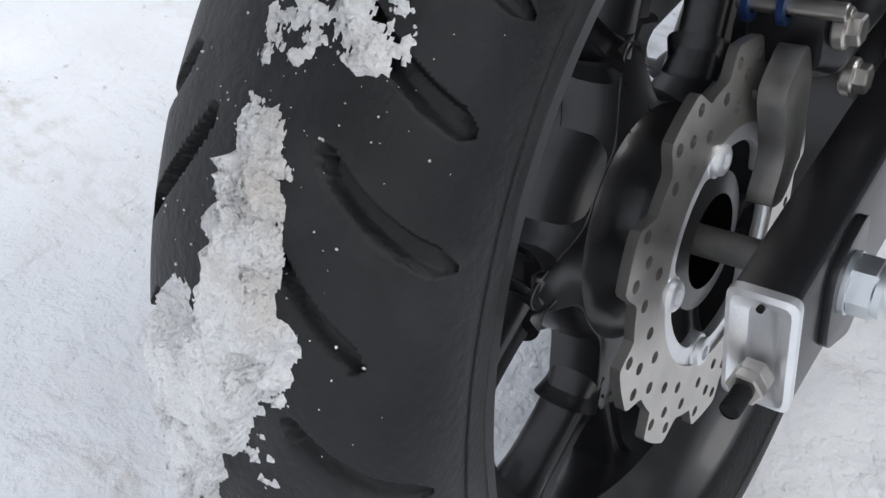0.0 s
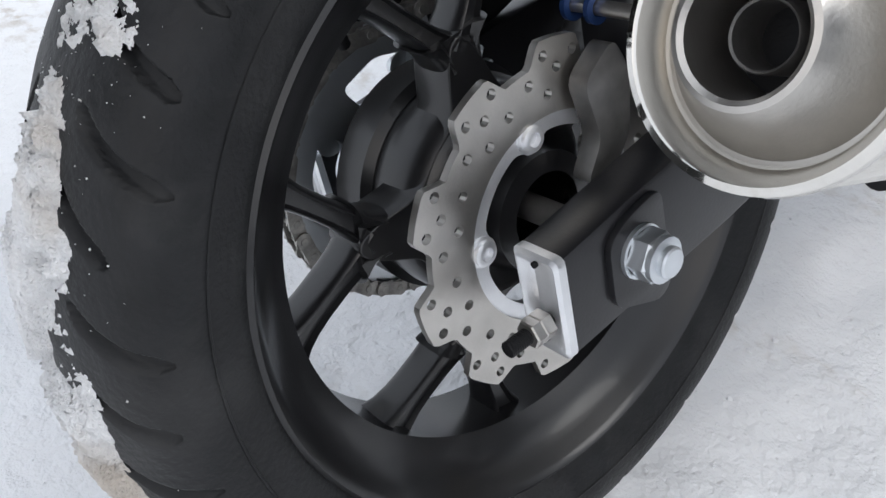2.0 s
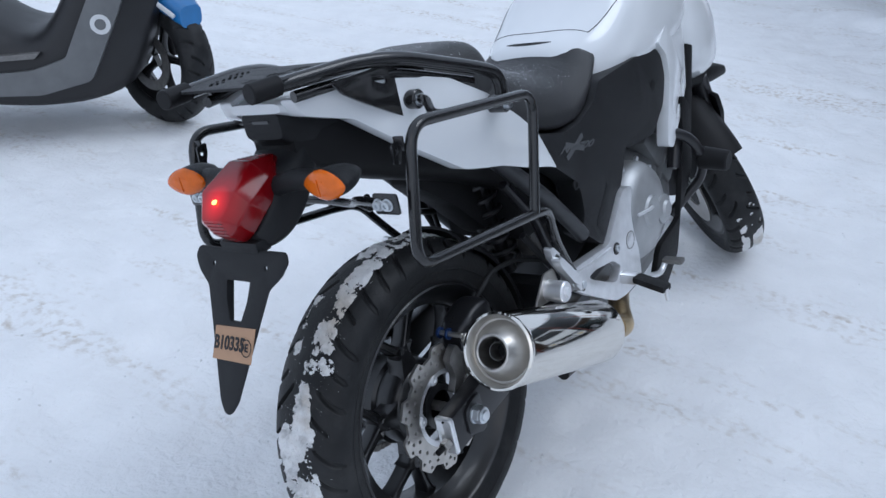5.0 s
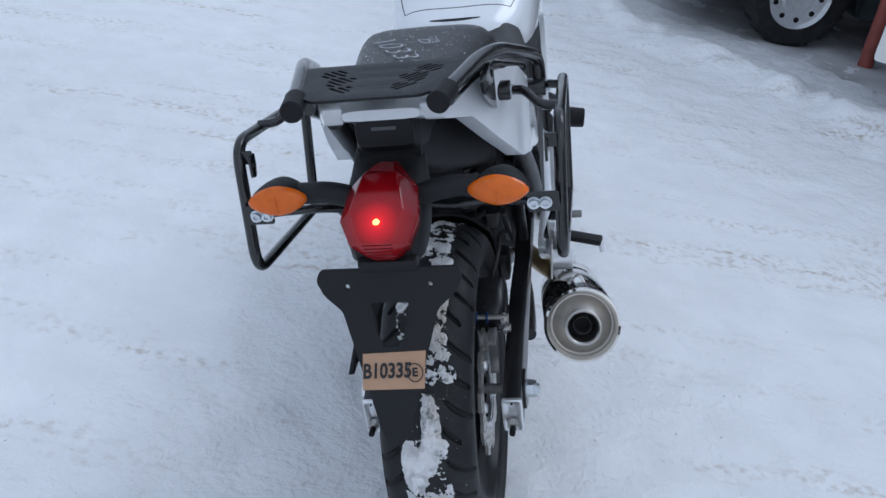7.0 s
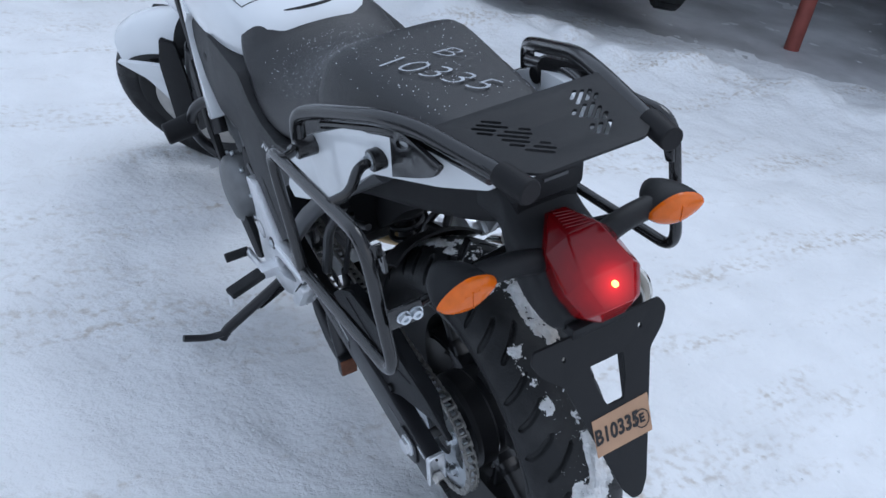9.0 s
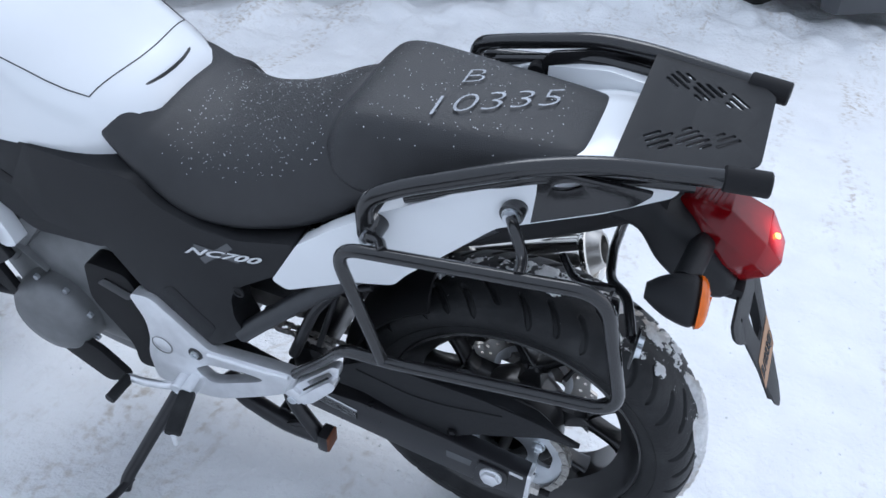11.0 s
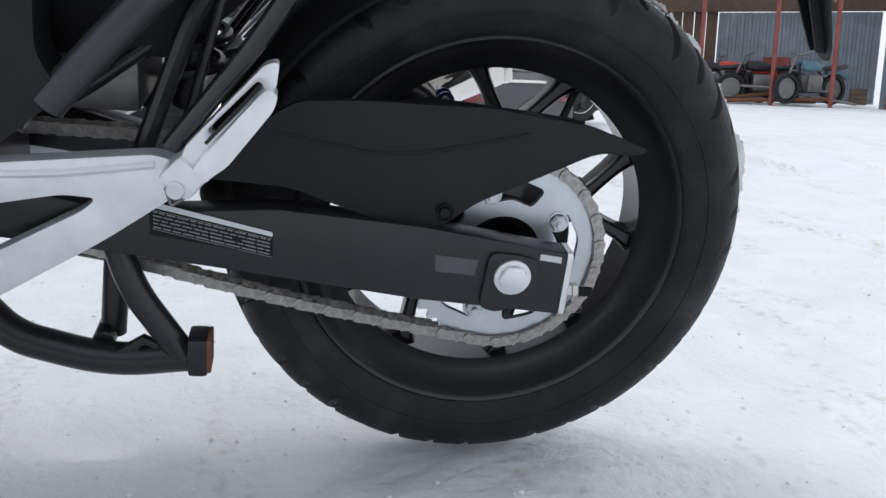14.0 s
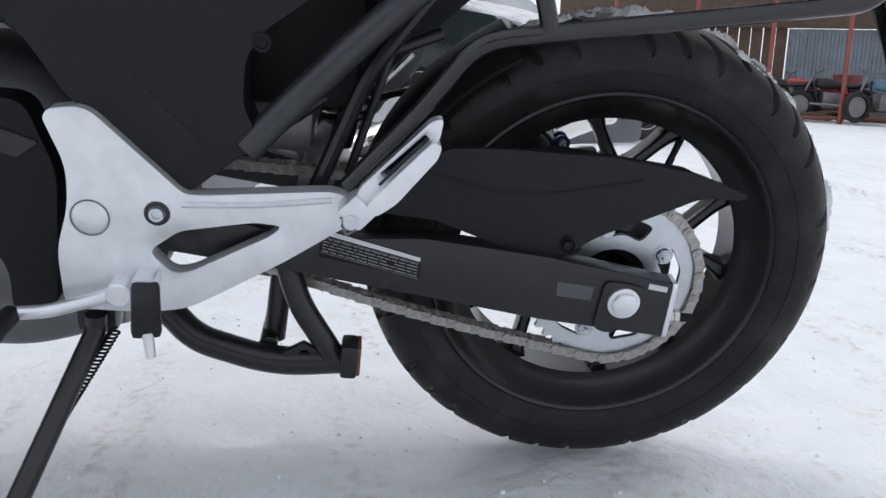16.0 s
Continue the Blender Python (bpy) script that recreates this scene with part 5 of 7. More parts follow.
# ---- luggage rack ----
RC = CX
rk_holes = []
for s in (-1, 1):
    for a, bb, ln in ((0.030, -0.020, 0.024), (0.026, -0.010, 0.040), (-0.016, -0.010, 0.012), (0.034, 0.0, 0.030), (-0.010, 0.0, 0.034), (0.030, 0.010, 0.018), (-0.006, 0.010, 0.040), (-0.012, 0.020, 0.034), (-0.016, 0.030, 0.016),
                      (-0.048, 0.018, 0.010), (-0.050, 0.028, 0.026), (-0.046, 0.038, 0.036)):
        d, e = Vector((0.7071, s * 0.7071)), Vector((-0.7071, s * 0.7071))
        c = Vector((-0.128, s * 0.058)) + d * (a - 0.004) * 0.92 + e * (bb - 0.006) * 0.92
        w = 0.0027
        cap = []
        for k in range(5):
            g = math.pi * k / 4
            cap.append(c + d * (ln * 0.42 + w * math.sin(g)) + e * (w * math.cos(g)))
        for k in range(5):
            g = math.pi * k / 4
            cap.append(c - d * (ln * 0.42 + w * math.sin(g)) - e * (w * math.cos(g)))
        rk_holes.append([(q.x, q.y) for q in cap])
rk_out = smooth_outline([(-0.062, -0.124), (-0.062, 0.124), (-0.195, 0.112), (-0.205, 0.088), (-0.222, 0.070), (-0.222, -0.070), (-0.205, -0.088), (-0.195, -0.112)], 0.008)
rk_keep = [h for h in rk_holes if all(-0.214 < u < -0.068 and 0.006 < abs(v) < 0.112 for u, v in h)]
rack = part("rack_plate", sheet(rk_out, rk_keep, 0.004, lambda u, v, w: Vector((RC + 1.04 * v, u - 0.014, 0.996 - (u + 0.14) * 0.05 + w)), 0.0008), PLASTIC, bike, "black slotted steel rack plate", angle=30)
for s in (-1, 1):
    pts = [(RC + s * 0.204, 0.202, 0.836), (RC + s * 0.203, 0.205, 0.892), (RC + s * 0.188, 0.160, 0.915), (RC + s * 0.155, 0.01, 0.975), (RC + s * 0.134, -0.065, 0.989), (RC + s * 0.104, -0.210, 0.995)]
    rt = part("rack_tube", tube(pts, 0.0118, 0.035, 18), GLOSS_BLACK, bike, "gloss black rack tube")
    part("tube_plug", rod((RC + s * 0.105, -0.200, 0.9955), (RC + s * 0.098, -0.252, 0.997), 0.0155, seg=24), DARK_PLASTIC, rt, "black rubber end plug")
    pts2 = [(p[0] - s * 0.012, p[1], p[2] - 0.024) for p in pts[2:]]
    part("under_rail", tube([pts2[0], pts2[1], pts2[2], Vector(pts2[2]).lerp(Vector(pts2[3]), 0.75)], 0.009, 0.03, 12), GLOSS_BLACK, rt)
    mp = side_plate(smooth_outline([(0.085, 0.930), (0.078, 0.905), (0.055, 0.872), (0.012, 0.876), (-0.022, 0.896), (-0.079, 0.929), (-0.116, 0.953), (-0.135, 0.978), (0.0, 0.970), (0.07, 0.948)], 0.008), RC + s * 0.146, RC + s * 0.139, [[(-0.034 + 0.017 * math.cos(g) - 0.005 * math.sin(g), 0.9535 + 0.0085 * math.sin(g) - 0.006 * math.cos(g)) for g in (math.tau * k / 20 for k in range(20))]], 0.001)
    part("rack_mount", mp, GLOSS_BLACK, rt, "black rack mounting plate")
    part("rubber_stop", rod((RC + s * 0.138, 0.090, 0.908), (RC + s * 0.168, 0.090, 0.908), 0.014), DARK_PLASTIC, rt)
    for y, z, x in ((0.023, 0.903, 0.168), (0.1945, 0.840, 0.215)):
        bm = turned([(0, 0.004), (0.004, 0.004), (0.0045, 0.008), (0.0085, 0.008), (0.009, 0), (0.0125, 0), (0.0125, -0.003)], (RC + s * x, y, z), (s, 0, 0), 24)
        part("rack_bolt", bm, ZINC, rt, "zinc socket bolt")
        part("mount_boss", rod((RC + s * 0.13, y, z), (RC + s * x, y, z), 0.016, seg=20), GLOSS_BLACK, rt)
    # pannier hoop
    hx = CX + s * 0.245
    loop = [(hx, 0.160, 0.638), (hx, 0.230, 0.836), (hx, -0.118, 0.902), (hx - s * 0.004, -0.170, 0.701)] if s < 0 else [(hx, 0.172, 0.642), (hx, 0.235, 0.846), (hx, -0.104, 0.902), (hx - s * 0.004, -0.156, 0.695)]
    rail = loop + [(hx, loop[0][1] + 0.001, loop[0][2]), (hx - s * 0.008, 0.228, loop[0][2] - 0.016), (hx - s * 0.030, 0.268, 0.552), (CX + s * 0.190, 0.345, 0.445)]
    ph = part("pannier_hoop", tube(rail, 0.0092, 0.042, 16, n=8), GLOSS_BLACK, bike, "black tubular pannier hoop")
    part("upper_stay", tube([(RC + s * 0.168, 0.023, 0.903), (RC + s * 0.190, 0.012, 0.906), (RC + s * 0.214, -0.010, 0.888), (hx, -0.015, 0.888)], 0.0075, 0.02, 12), GLOSS_BLACK, ph)
    part("upper_stay", tube([(RC + s * 0.215, 0.1945, 0.840), (RC + s * 0.222, 0.188, 0.848), (RC + s * 0.226, 0.172, 0.852), (hx, 0.160, 0.856)], 0.0075, 0.02, 12), GLOSS_BLACK, ph)
    part("case_tab", side_plate(smooth_outline([(-0.110, 0.882), (-0.132, 0.880), (-0.136, 0.850), (-0.122, 0.846), (-0.113, 0.864)], 0.004), hx - s * 0.018, hx - s * 0.022, [ring2d(-0.1245, 0.866, 0.0045, 10)], 0.0006), GLOSS_BLACK, ph)
    part("case_tab", box((hx - s * 0.013, -0.121, 0.878), (0.018, 0.004, 0.022), 0.001), GLOSS_BLACK, ph)
    lug = part("rear_lug", sheet(smooth_outline([(-0.016, -0.010), (0.030, -0.010), (0.030, 0.022), (-0.016, 0.022)], 0.004), [], 0.004, lambda u, v, w, s=s: Vector((hx - s * (0.020 + u), -0.161 - w, 0.794 + v)), 0.001), GLOSS_BLACK, ph)
    for u in (0.004, 0.021):
        bm = turned([(0, 0.003), (0.003, 0.003), (0.0036, 0.006), (0.0072, 0.006), (0.0078, 0), (0.010, 0), (0.010, -0.002)], (hx - s * (0.020 + u), -0.166, 0.799), (0, -1, 0), 20)
        part("lug_bolt", bm, ZINC, ph, "zinc socket bolt")
    part("rear_stay", tube([(hx - s * 0.040, -0.157, 0.799), (CX + s * 0.130, -0.135, 0.792), (CX + s * 0.090, -0.105, 0.772), (CX + s * 0.03, -0.095, 0.772), (CX, -0.095, 0.772)], 0.007, 0.02, 12), GLOSS_BLACK, ph)
    part("loop_stay", tube([(CX + s * 0.115, -0.125, 0.786), (CX + s * 0.085, -0.06, 0.742), (CX + s * 0.05, -0.03, 0.752)], 0.006, 0.03, 10), GLOSS_BLACK, ph)

# ---- tank, fairing and front end ----
tank = [(0.595, 0.70, 0.780, 0.085, 0.3), (0.615, 0.70, 0.832, 0.105, 0.34), (0.645, 0.70, 0.850, 0.128, 0.36), (0.69, 0.70, 0.866, 0.152, 0.36), (0.74, 0.70, 0.888, 0.165, 0.36), (0.82, 0.70, 0.938, 0.174, 0.36), (0.92, 0.70, 0.980, 0.180, 0.38), (1.05, 0.70, 0.992, 0.175, 0.4), (1.18, 0.72, 0.960, 0.15, 0.45), (1.28, 0.76, 0.90, 0.10, 0.5)]
tk = part("tank_cover", hull(tank, CX, 40, 36, 0.62), WHITE, bike, "glossy pearl white tank cover", angle=50)


def surf(y, u):
    zb, zt, hw, mid = curve_at(tank, y)
    g = math.acos(math.copysign(abs(u) ** (1 / 0.62), u))
    zm = zb + (zt - zb) * mid
    return Vector((CX + u * hw, y, zm + math.sin(g) ** 0.62 * (zt - zm)))


lid = [surf(0.676 + 0.028 * abs(u) ** 2, u) for u in [k / 10 - 0.8 for k in range(17)]]
lid += [surf(0.694 + 0.03 * k, 0.80 + 0.015 * k) for k in range(1, 10)]
part("lid_seam", tube(lid, 0.0011, 0.001, 6, n=1), GUNMETAL, tk)
part("lid_seam", tube([surf(0.694 + 0.03 * k, -0.80 - 0.015 * k) for k in range(0, 10)], 0.0011, 0.001, 6, n=1), GUNMETAL, tk)
# the front bodywork is lowered towards the front to fit the camera's view
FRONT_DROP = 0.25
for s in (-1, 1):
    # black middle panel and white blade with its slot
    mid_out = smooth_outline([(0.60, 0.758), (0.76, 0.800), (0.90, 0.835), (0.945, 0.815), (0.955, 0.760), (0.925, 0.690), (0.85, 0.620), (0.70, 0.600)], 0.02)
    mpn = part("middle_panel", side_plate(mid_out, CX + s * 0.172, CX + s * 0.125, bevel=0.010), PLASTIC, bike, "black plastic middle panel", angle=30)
    # the recess is a flat darker plate, with its shade put into the colour
    part("recess_shade", side_plate(smooth_outline([(0.76, 0.665), (0.79, 0.665), (0.90, 0.745), (0.88, 0.755)], 0.006), CX + s * 0.173, CX + s * 0.168, bevel=0.0005), DARK_PLASTIC, mpn)
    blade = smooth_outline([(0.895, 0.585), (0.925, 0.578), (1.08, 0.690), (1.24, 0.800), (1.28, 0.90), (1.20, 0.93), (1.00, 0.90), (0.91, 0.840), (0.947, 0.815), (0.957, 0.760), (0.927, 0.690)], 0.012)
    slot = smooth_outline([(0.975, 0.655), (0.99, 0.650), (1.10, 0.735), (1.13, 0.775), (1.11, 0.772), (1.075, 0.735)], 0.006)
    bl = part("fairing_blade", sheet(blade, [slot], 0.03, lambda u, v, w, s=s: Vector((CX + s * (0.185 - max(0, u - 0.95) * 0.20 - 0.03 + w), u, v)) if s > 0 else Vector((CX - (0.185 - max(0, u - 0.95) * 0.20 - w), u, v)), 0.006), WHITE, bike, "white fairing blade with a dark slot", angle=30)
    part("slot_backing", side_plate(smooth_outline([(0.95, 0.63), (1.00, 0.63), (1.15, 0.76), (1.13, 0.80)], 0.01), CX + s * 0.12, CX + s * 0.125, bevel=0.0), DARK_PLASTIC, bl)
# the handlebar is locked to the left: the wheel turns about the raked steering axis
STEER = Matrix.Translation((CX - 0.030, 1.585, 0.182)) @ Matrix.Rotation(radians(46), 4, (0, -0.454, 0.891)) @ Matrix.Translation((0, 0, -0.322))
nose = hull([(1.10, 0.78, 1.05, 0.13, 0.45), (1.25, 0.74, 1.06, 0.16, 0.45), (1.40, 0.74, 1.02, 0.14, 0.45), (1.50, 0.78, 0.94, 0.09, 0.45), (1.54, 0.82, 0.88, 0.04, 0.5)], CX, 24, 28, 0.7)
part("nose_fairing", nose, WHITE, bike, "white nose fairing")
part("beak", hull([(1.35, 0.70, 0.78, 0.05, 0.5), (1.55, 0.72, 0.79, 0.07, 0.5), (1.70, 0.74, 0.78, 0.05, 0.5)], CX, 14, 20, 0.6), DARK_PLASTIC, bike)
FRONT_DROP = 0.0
fbm = tyre(0.305, 0.062, 0.222, (0, 0, 0.322), 30, radians(13), 560)
bmesh.ops.transform(fbm, matrix=STEER, verts=fbm.verts)
ft = part("front_tyre", fbm, RUBBER, bike, "black rubber front tyre with caked snow", angle=50)
bm = turned(rim_profile(0.224, 0.044, 0.185), (0, 0, 0.322), (1, 0, 0), 96, closed=True)
for k in range(5):
    a = radians(20 + 72 * k)
    for d in (-0.3, 0.3):
        spoke_section((0.05 * math.cos(a), 0.322 + 0.05 * math.sin(a)), (0.196 * math.cos(a + d), 0.322 + 0.196 * math.sin(a + d)), 0.022, 0.034, bm, 0, 0)
turned([(0.02, -0.05), (0.055, -0.04), (0.055, 0.04), (0.02, 0.05)], (0, 0, 0.322), (1, 0, 0), 40, bm=bm)
bmesh.ops.transform(bm, matrix=STEER, verts=bm.verts)
part("front_rim", bm, RIM_BLACK, bike, "black cast front rim", angle=50)
bm = sheet(ring2d(0, 0.322, 0.160, 60), [ring2d(0, 0.322, 0.10, 40)], 0.005, lambda u, v, w: Vector((-0.060 + w, u, v)), 0)
bmesh.ops.transform(bm, matrix=STEER, verts=bm.verts)
part("front_disc", bm, STEEL, bike)
rake = Vector((0, -0.46, 0.88))
for s in (-1, 1):
    a = Vector((s * 0.095, 0.0, 0.322))
    bm = rod(a + Vector((0, 0.02, -0.02)), a + rake * 0.36, 0.030, 0.030, 24)
    rod(a + rake * 0.34, a + rake * 0.70, 0.021, seg=24, bm=bm)
    bmesh.ops.transform(bm, matrix=STEER, verts=bm.verts)
    part("fork_leg", bm, FRAME_BLACK, bike, "black front fork leg")
    bm = sheet(smooth_outline([(0.06, 0.33), (0.02, 0.30), (-0.02, 0.34), (-0.10, 0.55), (-0.14, 0.68), (-0.10, 0.70), (-0.04, 0.60)], 0.01), [], 0.01, lambda u, v, w, s=s: Vector((s * 0.128 - 0.005 + w, u, v)), 0.003)
    bmesh.ops.transform(bm, matrix=STEER, verts=bm.verts)
    part("fork_guard", bm, DARK_PLASTIC, bike)
fen = []
for i in range(23):
    a = radians(28 + i * 6.2)
    ring = []
    for inner in (0, 1):
        for j in range(11):
            u = ((j if not inner else 10 - j) / 10 - 0.5) * 2
            r = 0.338 - 0.062 * abs(u) ** 2.6 - inner * 0.004
            ring.append((u * 0.088, r * math.cos(a), 0.322 + r * math.sin(a)))
    fen.append(ring)
bm = loft(fen[5:13])
bmesh.ops.transform(bm, matrix=STEER, verts=bm.verts)
mg = part("front_mudguard", bm, WHITE, bike, "white front mudguard with fork covers")
for s in (-1, 1):
    bm = sheet(smooth_outline([(0.13, 0.590), (-0.20, 0.560), (-0.17, 0.500), (-0.055, 0.400), (-0.010, 0.345), (0.022, 0.350), (0.030, 0.42), (0.06, 0.52)], 0.012), [smooth_outline([(-0.03, 0.46), (-0.06, 0.50), (-0.02, 0.51), (0.0, 0.47)], 0.006)], 0.012, lambda u, v, w, s=s: Vector((s * 0.112 - 0.006 + w, u, v)), 0.003)
    bmesh.ops.transform(bm, matrix=STEER, verts=bm.verts)
    part("fork_cover", bm, WHITE if s < 0 else DARK_PLASTIC, mg)
bm = loft(fen[12:])
bmesh.ops.transform(bm, matrix=STEER, verts=bm.verts)
part("mudguard_tail", bm, DARK_PLASTIC, mg, "black plastic rear half")


def front_snow():
    half, big = 0.062, 0.305
    bm = bmesh.new()
    side = 0.222 + (big - 0.222) * 0.42
    for lo, hi, mid, wid in ((178, 262, 0.35, 0.38), (195, 265, -0.35, 0.22), (20, 80, 0.0, 0.5)):
        na, nx = 150, 34
        grid = {}
        for i in range(na + 1):
            a = radians(lo + (hi - lo) * i / na)
            for j in range(nx + 1):
                x = (mid + (j / nx - 0.5) * 2 * wid) * half
                g = math.acos(max(-1, min(1, -math.copysign(min(1, abs(x) / half) ** (1 / 0.95), x))))
                r = side + (big - side) * math.sin(g) ** 0.82
                p = Vector((x, r * math.cos(a), r * math.sin(a)))
                f = noise.fractal(p * 24, 0.9, 2.1, 5) + 0.6 * noise.noise(p * 9)
                h = (f * 0.55 + 0.25) * (1 - (abs(j / nx - 0.5) * 2) ** 3) * min(1, i / na * 5, (1 - i / na) * 5) - 0.14
                grid[i, j] = (h, bm.verts.new((x, (r + max(-0.001, min(0.01, h * 0.02))) * math.cos(a), 0.322 + (r + max(-0.001, min(0.01, h * 0.02))) * math.sin(a))))
        for i in range(na):
            for j in range(nx):
                q = [grid[i, j], grid[i, j + 1], grid[i + 1, j + 1], grid[i + 1, j]]
                if max(v[0] for v in q) > 0:
                    bm.faces.new([v[1] for v in q])
    bmesh.ops.delete(bm, geom=[v for v in bm.verts if not v.link_faces], context="VERTS")
    bmesh.ops.transform(bm, matrix=STEER, verts=bm.verts)
    tagged(part("caked_snow", bm, ICE, ft, "grey-white crusted snow", angle=180), kind="stuff")


front_snow()

# ---- ground ----


def rise(x, y):
    """The yard climbs gently towards the shed to fit the camera's view; a ploughed ridge runs in front of it."""
    t = max(0.0, x - 1.2)
    k = max(0.0, min(1.0, (1.5 - y) / 2.0))
    k = k * k * (3 - 2 * k)
    z = 0.0185 * t * t / (t + 1.5) * k if t else 0.0
    return z


def ridge(x, y):
    """The crest of ploughed snow, along a line from the front towards the shed side."""
    ax, ay, bx, by = 0.87, 3.95, 3.50, 1.02
    ux, uy = (bx - ax), (by - ay)
    ln = math.hypot(ux, uy)
    ux, uy = ux / ln, uy / ln
    d = (x - ax) * (-uy) + (y - ay) * ux
    s = (x - ax) * ux + (y - ay) * uy
    d += 0.10 * noise.noise((s * 1.3, 0, 4)) + 0.05 * noise.noise((s * 4, 2, 1))
    f = max(0.0, min(1, (s + 6) / 3)) * max(0, min(1, (9 - s) / 3))
    n = 0.55 + 0.45 * noise.noise((x * 3.1, y * 3.1, 0)) + 0.25 * noise.noise((x * 9, y * 9, 3))
    return 0.150 * math.exp(-(d / (0.20 if d > 0 else 0.24)) ** 2) * n * f


def height(x, y):
    fine = 0.010 * noise.noise((x * 1.1, y * 1.1, 0.3)) + 0.009 * noise.noise((x * 3.7, y * 3.7, 1.3)) + 0.006 * noise.noise((x * 11, y * 11, 2.3)) + 0.003 * noise.noise((x * 27, y * 27, 7.3))
    trod = noise.noise((x * 6.5, y * 6.5, 9.1))
    fine -= 0.010 * max(0, trod - 0.20) * 3
    near = min(1, math.hypot(x, y) / 0.2, math.hypot(x + 0.03, y - 1.5) / 0.2)
    lump = 0.0
    e = noise.noise((x * 2.2, y * 2.2, 5.5)) * 0.5 + noise.noise((x * 7, y * 7, 5.5)) * 0.5
    sx = x - 4.2
    if y < 1.2:
        lump = 0.11 * math.exp(-((sx - 0.15 * y) / 0.5) ** 2) * max(0, 0.6 + e)
    return rise(x, y) + ridge(x, y) + lump + fine * near - 0.004 * (1 - near)


xs_ = np.concatenate([-np.geomspace(60, 3.2, 26), np.linspace(-3.1, 5.0, 300), np.geomspace(5.1, 70, 34)])
ys_ = np.concatenate([-np.geomspace(60, 2.6, 26), np.linspace(-2.5, 5.0, 280), np.geomspace(5.1, 70, 30)])
vs = [(float(x), float(y), height(float(x), float(y)) if max(abs(x), abs(y)) < 12 else rise(min(float(x), 26.0), float(y))) for x in xs_ for y in ys_]
ny = len(ys_)
fs = [(i * ny + j, (i + 1) * ny + j, (i + 1) * ny + j + 1, i * ny + j + 1) for i in range(len(xs_) - 1) for j in range(ny - 1)]
me = bpy.data.meshes.new("ground")
me.from_pydata(vs, [], fs)
me.materials.append(SNOW)
me.shade_smooth()
tagged(new("ground", me), "trodden white snow with sandy dirt and a ploughed ridge", "ground", kind="structure")


def crumbs(count, seed):
    """Loose crumbs of snow round the motorcycle, too many to count."""
    rnd = random.Random(seed)
    vs, fs = [], []
    for _ in range(count):
        x, y = rnd.gauss(0, 1.0), rnd.gauss(0.2, 1.1)
        r = 0.0010 + 0.0035 * rnd.random() ** 6
        z = height(x, y) + r * 0.2
        k = len(vs)
        t = rnd.uniform(0, 6.28)
        for a in range(5):
            q = r * rnd.uniform(0.7, 1.3)
            vs.append((x + q * math.cos(t + a * 1.257), y + q * math.sin(t + a * 1.257), z - r * 0.5))
        for a in range(5):
            q = r * rnd.uniform(0.4, 0.9)
            vs.append((x + q * math.cos(t + 0.6 + a * 1.257), y + q * math.sin(t + 0.6 + a * 1.257), z + r * rnd.uniform(0.3, 0.9)))
        for a in range(5):
            b = (a + 1) % 5
            fs += [(k + a, k + b, k + 5 + a), (k + b, k + 5 + b, k + 5 + a)]
        fs.append(tuple(k + 5 + a for a in range(5)))
    me = bpy.data.meshes.new("snow_crumbs")
    me.from_pydata(vs, [], fs)
    me.materials.append(SNOW)
    tagged(new("snow_crumbs", me), "loose white crumbs of snow on the trodden yard", "snow", kind="stuff")


crumbs(4200, 12)

# ---- the yard round it ----
SCOOT_BLACK = material("scooter_black_plastic", (0.012, 0.012, 0.014), 0.45, vary=0.25, scale=20, bump=0.15)
SCOOT_GREY = material("scooter_grey_plastic", (0.13, 0.135, 0.14), 0.4, vary=0.15, scale=20)
SCOOT_BLUE = material("scooter_blue_paint", (0.02, 0.16, 0.42), 0.3, vary=0.15, scale=20, coat=0.4)
VAN_WHITE = material("van_white_paint", (0.72, 0.72, 0.70), 0.35, vary=0.08, scale=6, coat=0.3)
CAR_GREY = material("dusty_grey_bumper", (0.05, 0.053, 0.058), 0.5, vary=0.3, scale=5, bump=0.05)
CAR_DARK = material("dark_car_paint", (0.012, 0.020, 0.022), 0.25, vary=0.3, scale=8, coat=0.5)
CAR_GLASS = material("dark_car_glass", (0.01, 0.011, 0.012), 0.08, vary=0.1)
LAMP_GLASS = material("clear_lamp_glass", (0.30, 0.31, 0.32), 0.12, vary=0.3, scale=40)
YELLOW_LENS = lens_material("yellow_fog_lens", (0.62, 0.42, 0.03))
RED_POST = material("red_oxide_paint", (0.26, 0.065, 0.05), 0.6, vary=0.3, scale=12, bump=0.3, bump_scale=60)
SHED_STEEL = material("galvanised_sheet", (0.30, 0.33, 0.36), 0.45, metal=0.4, vary=0.2, scale=5, bump=0.05)
SHED_BLUE = material("pale_blue_sheet", (0.25, 0.31, 0.36), 0.5, vary=0.1, scale=4)
SHED_BROWN = material("brown_boards", (0.10, 0.065, 0.045), 0.75, vary=0.4, scale=6, bump=0.3, bump_scale=60)
ORANGE_RED = material("bright_red_paint", (0.55, 0.04, 0.02), 0.4, vary=0.15)
ASPHALT = material("wet_slush_asphalt", (0.52, 0.52, 0.53), 0.5, vary=0.6, scale=2.2, bump=0.5, bump_scale=40)
OLD_BLUE = material("faded_blue_paint", (0.09, 0.17, 0.22), 0.5, vary=0.3, scale=10)


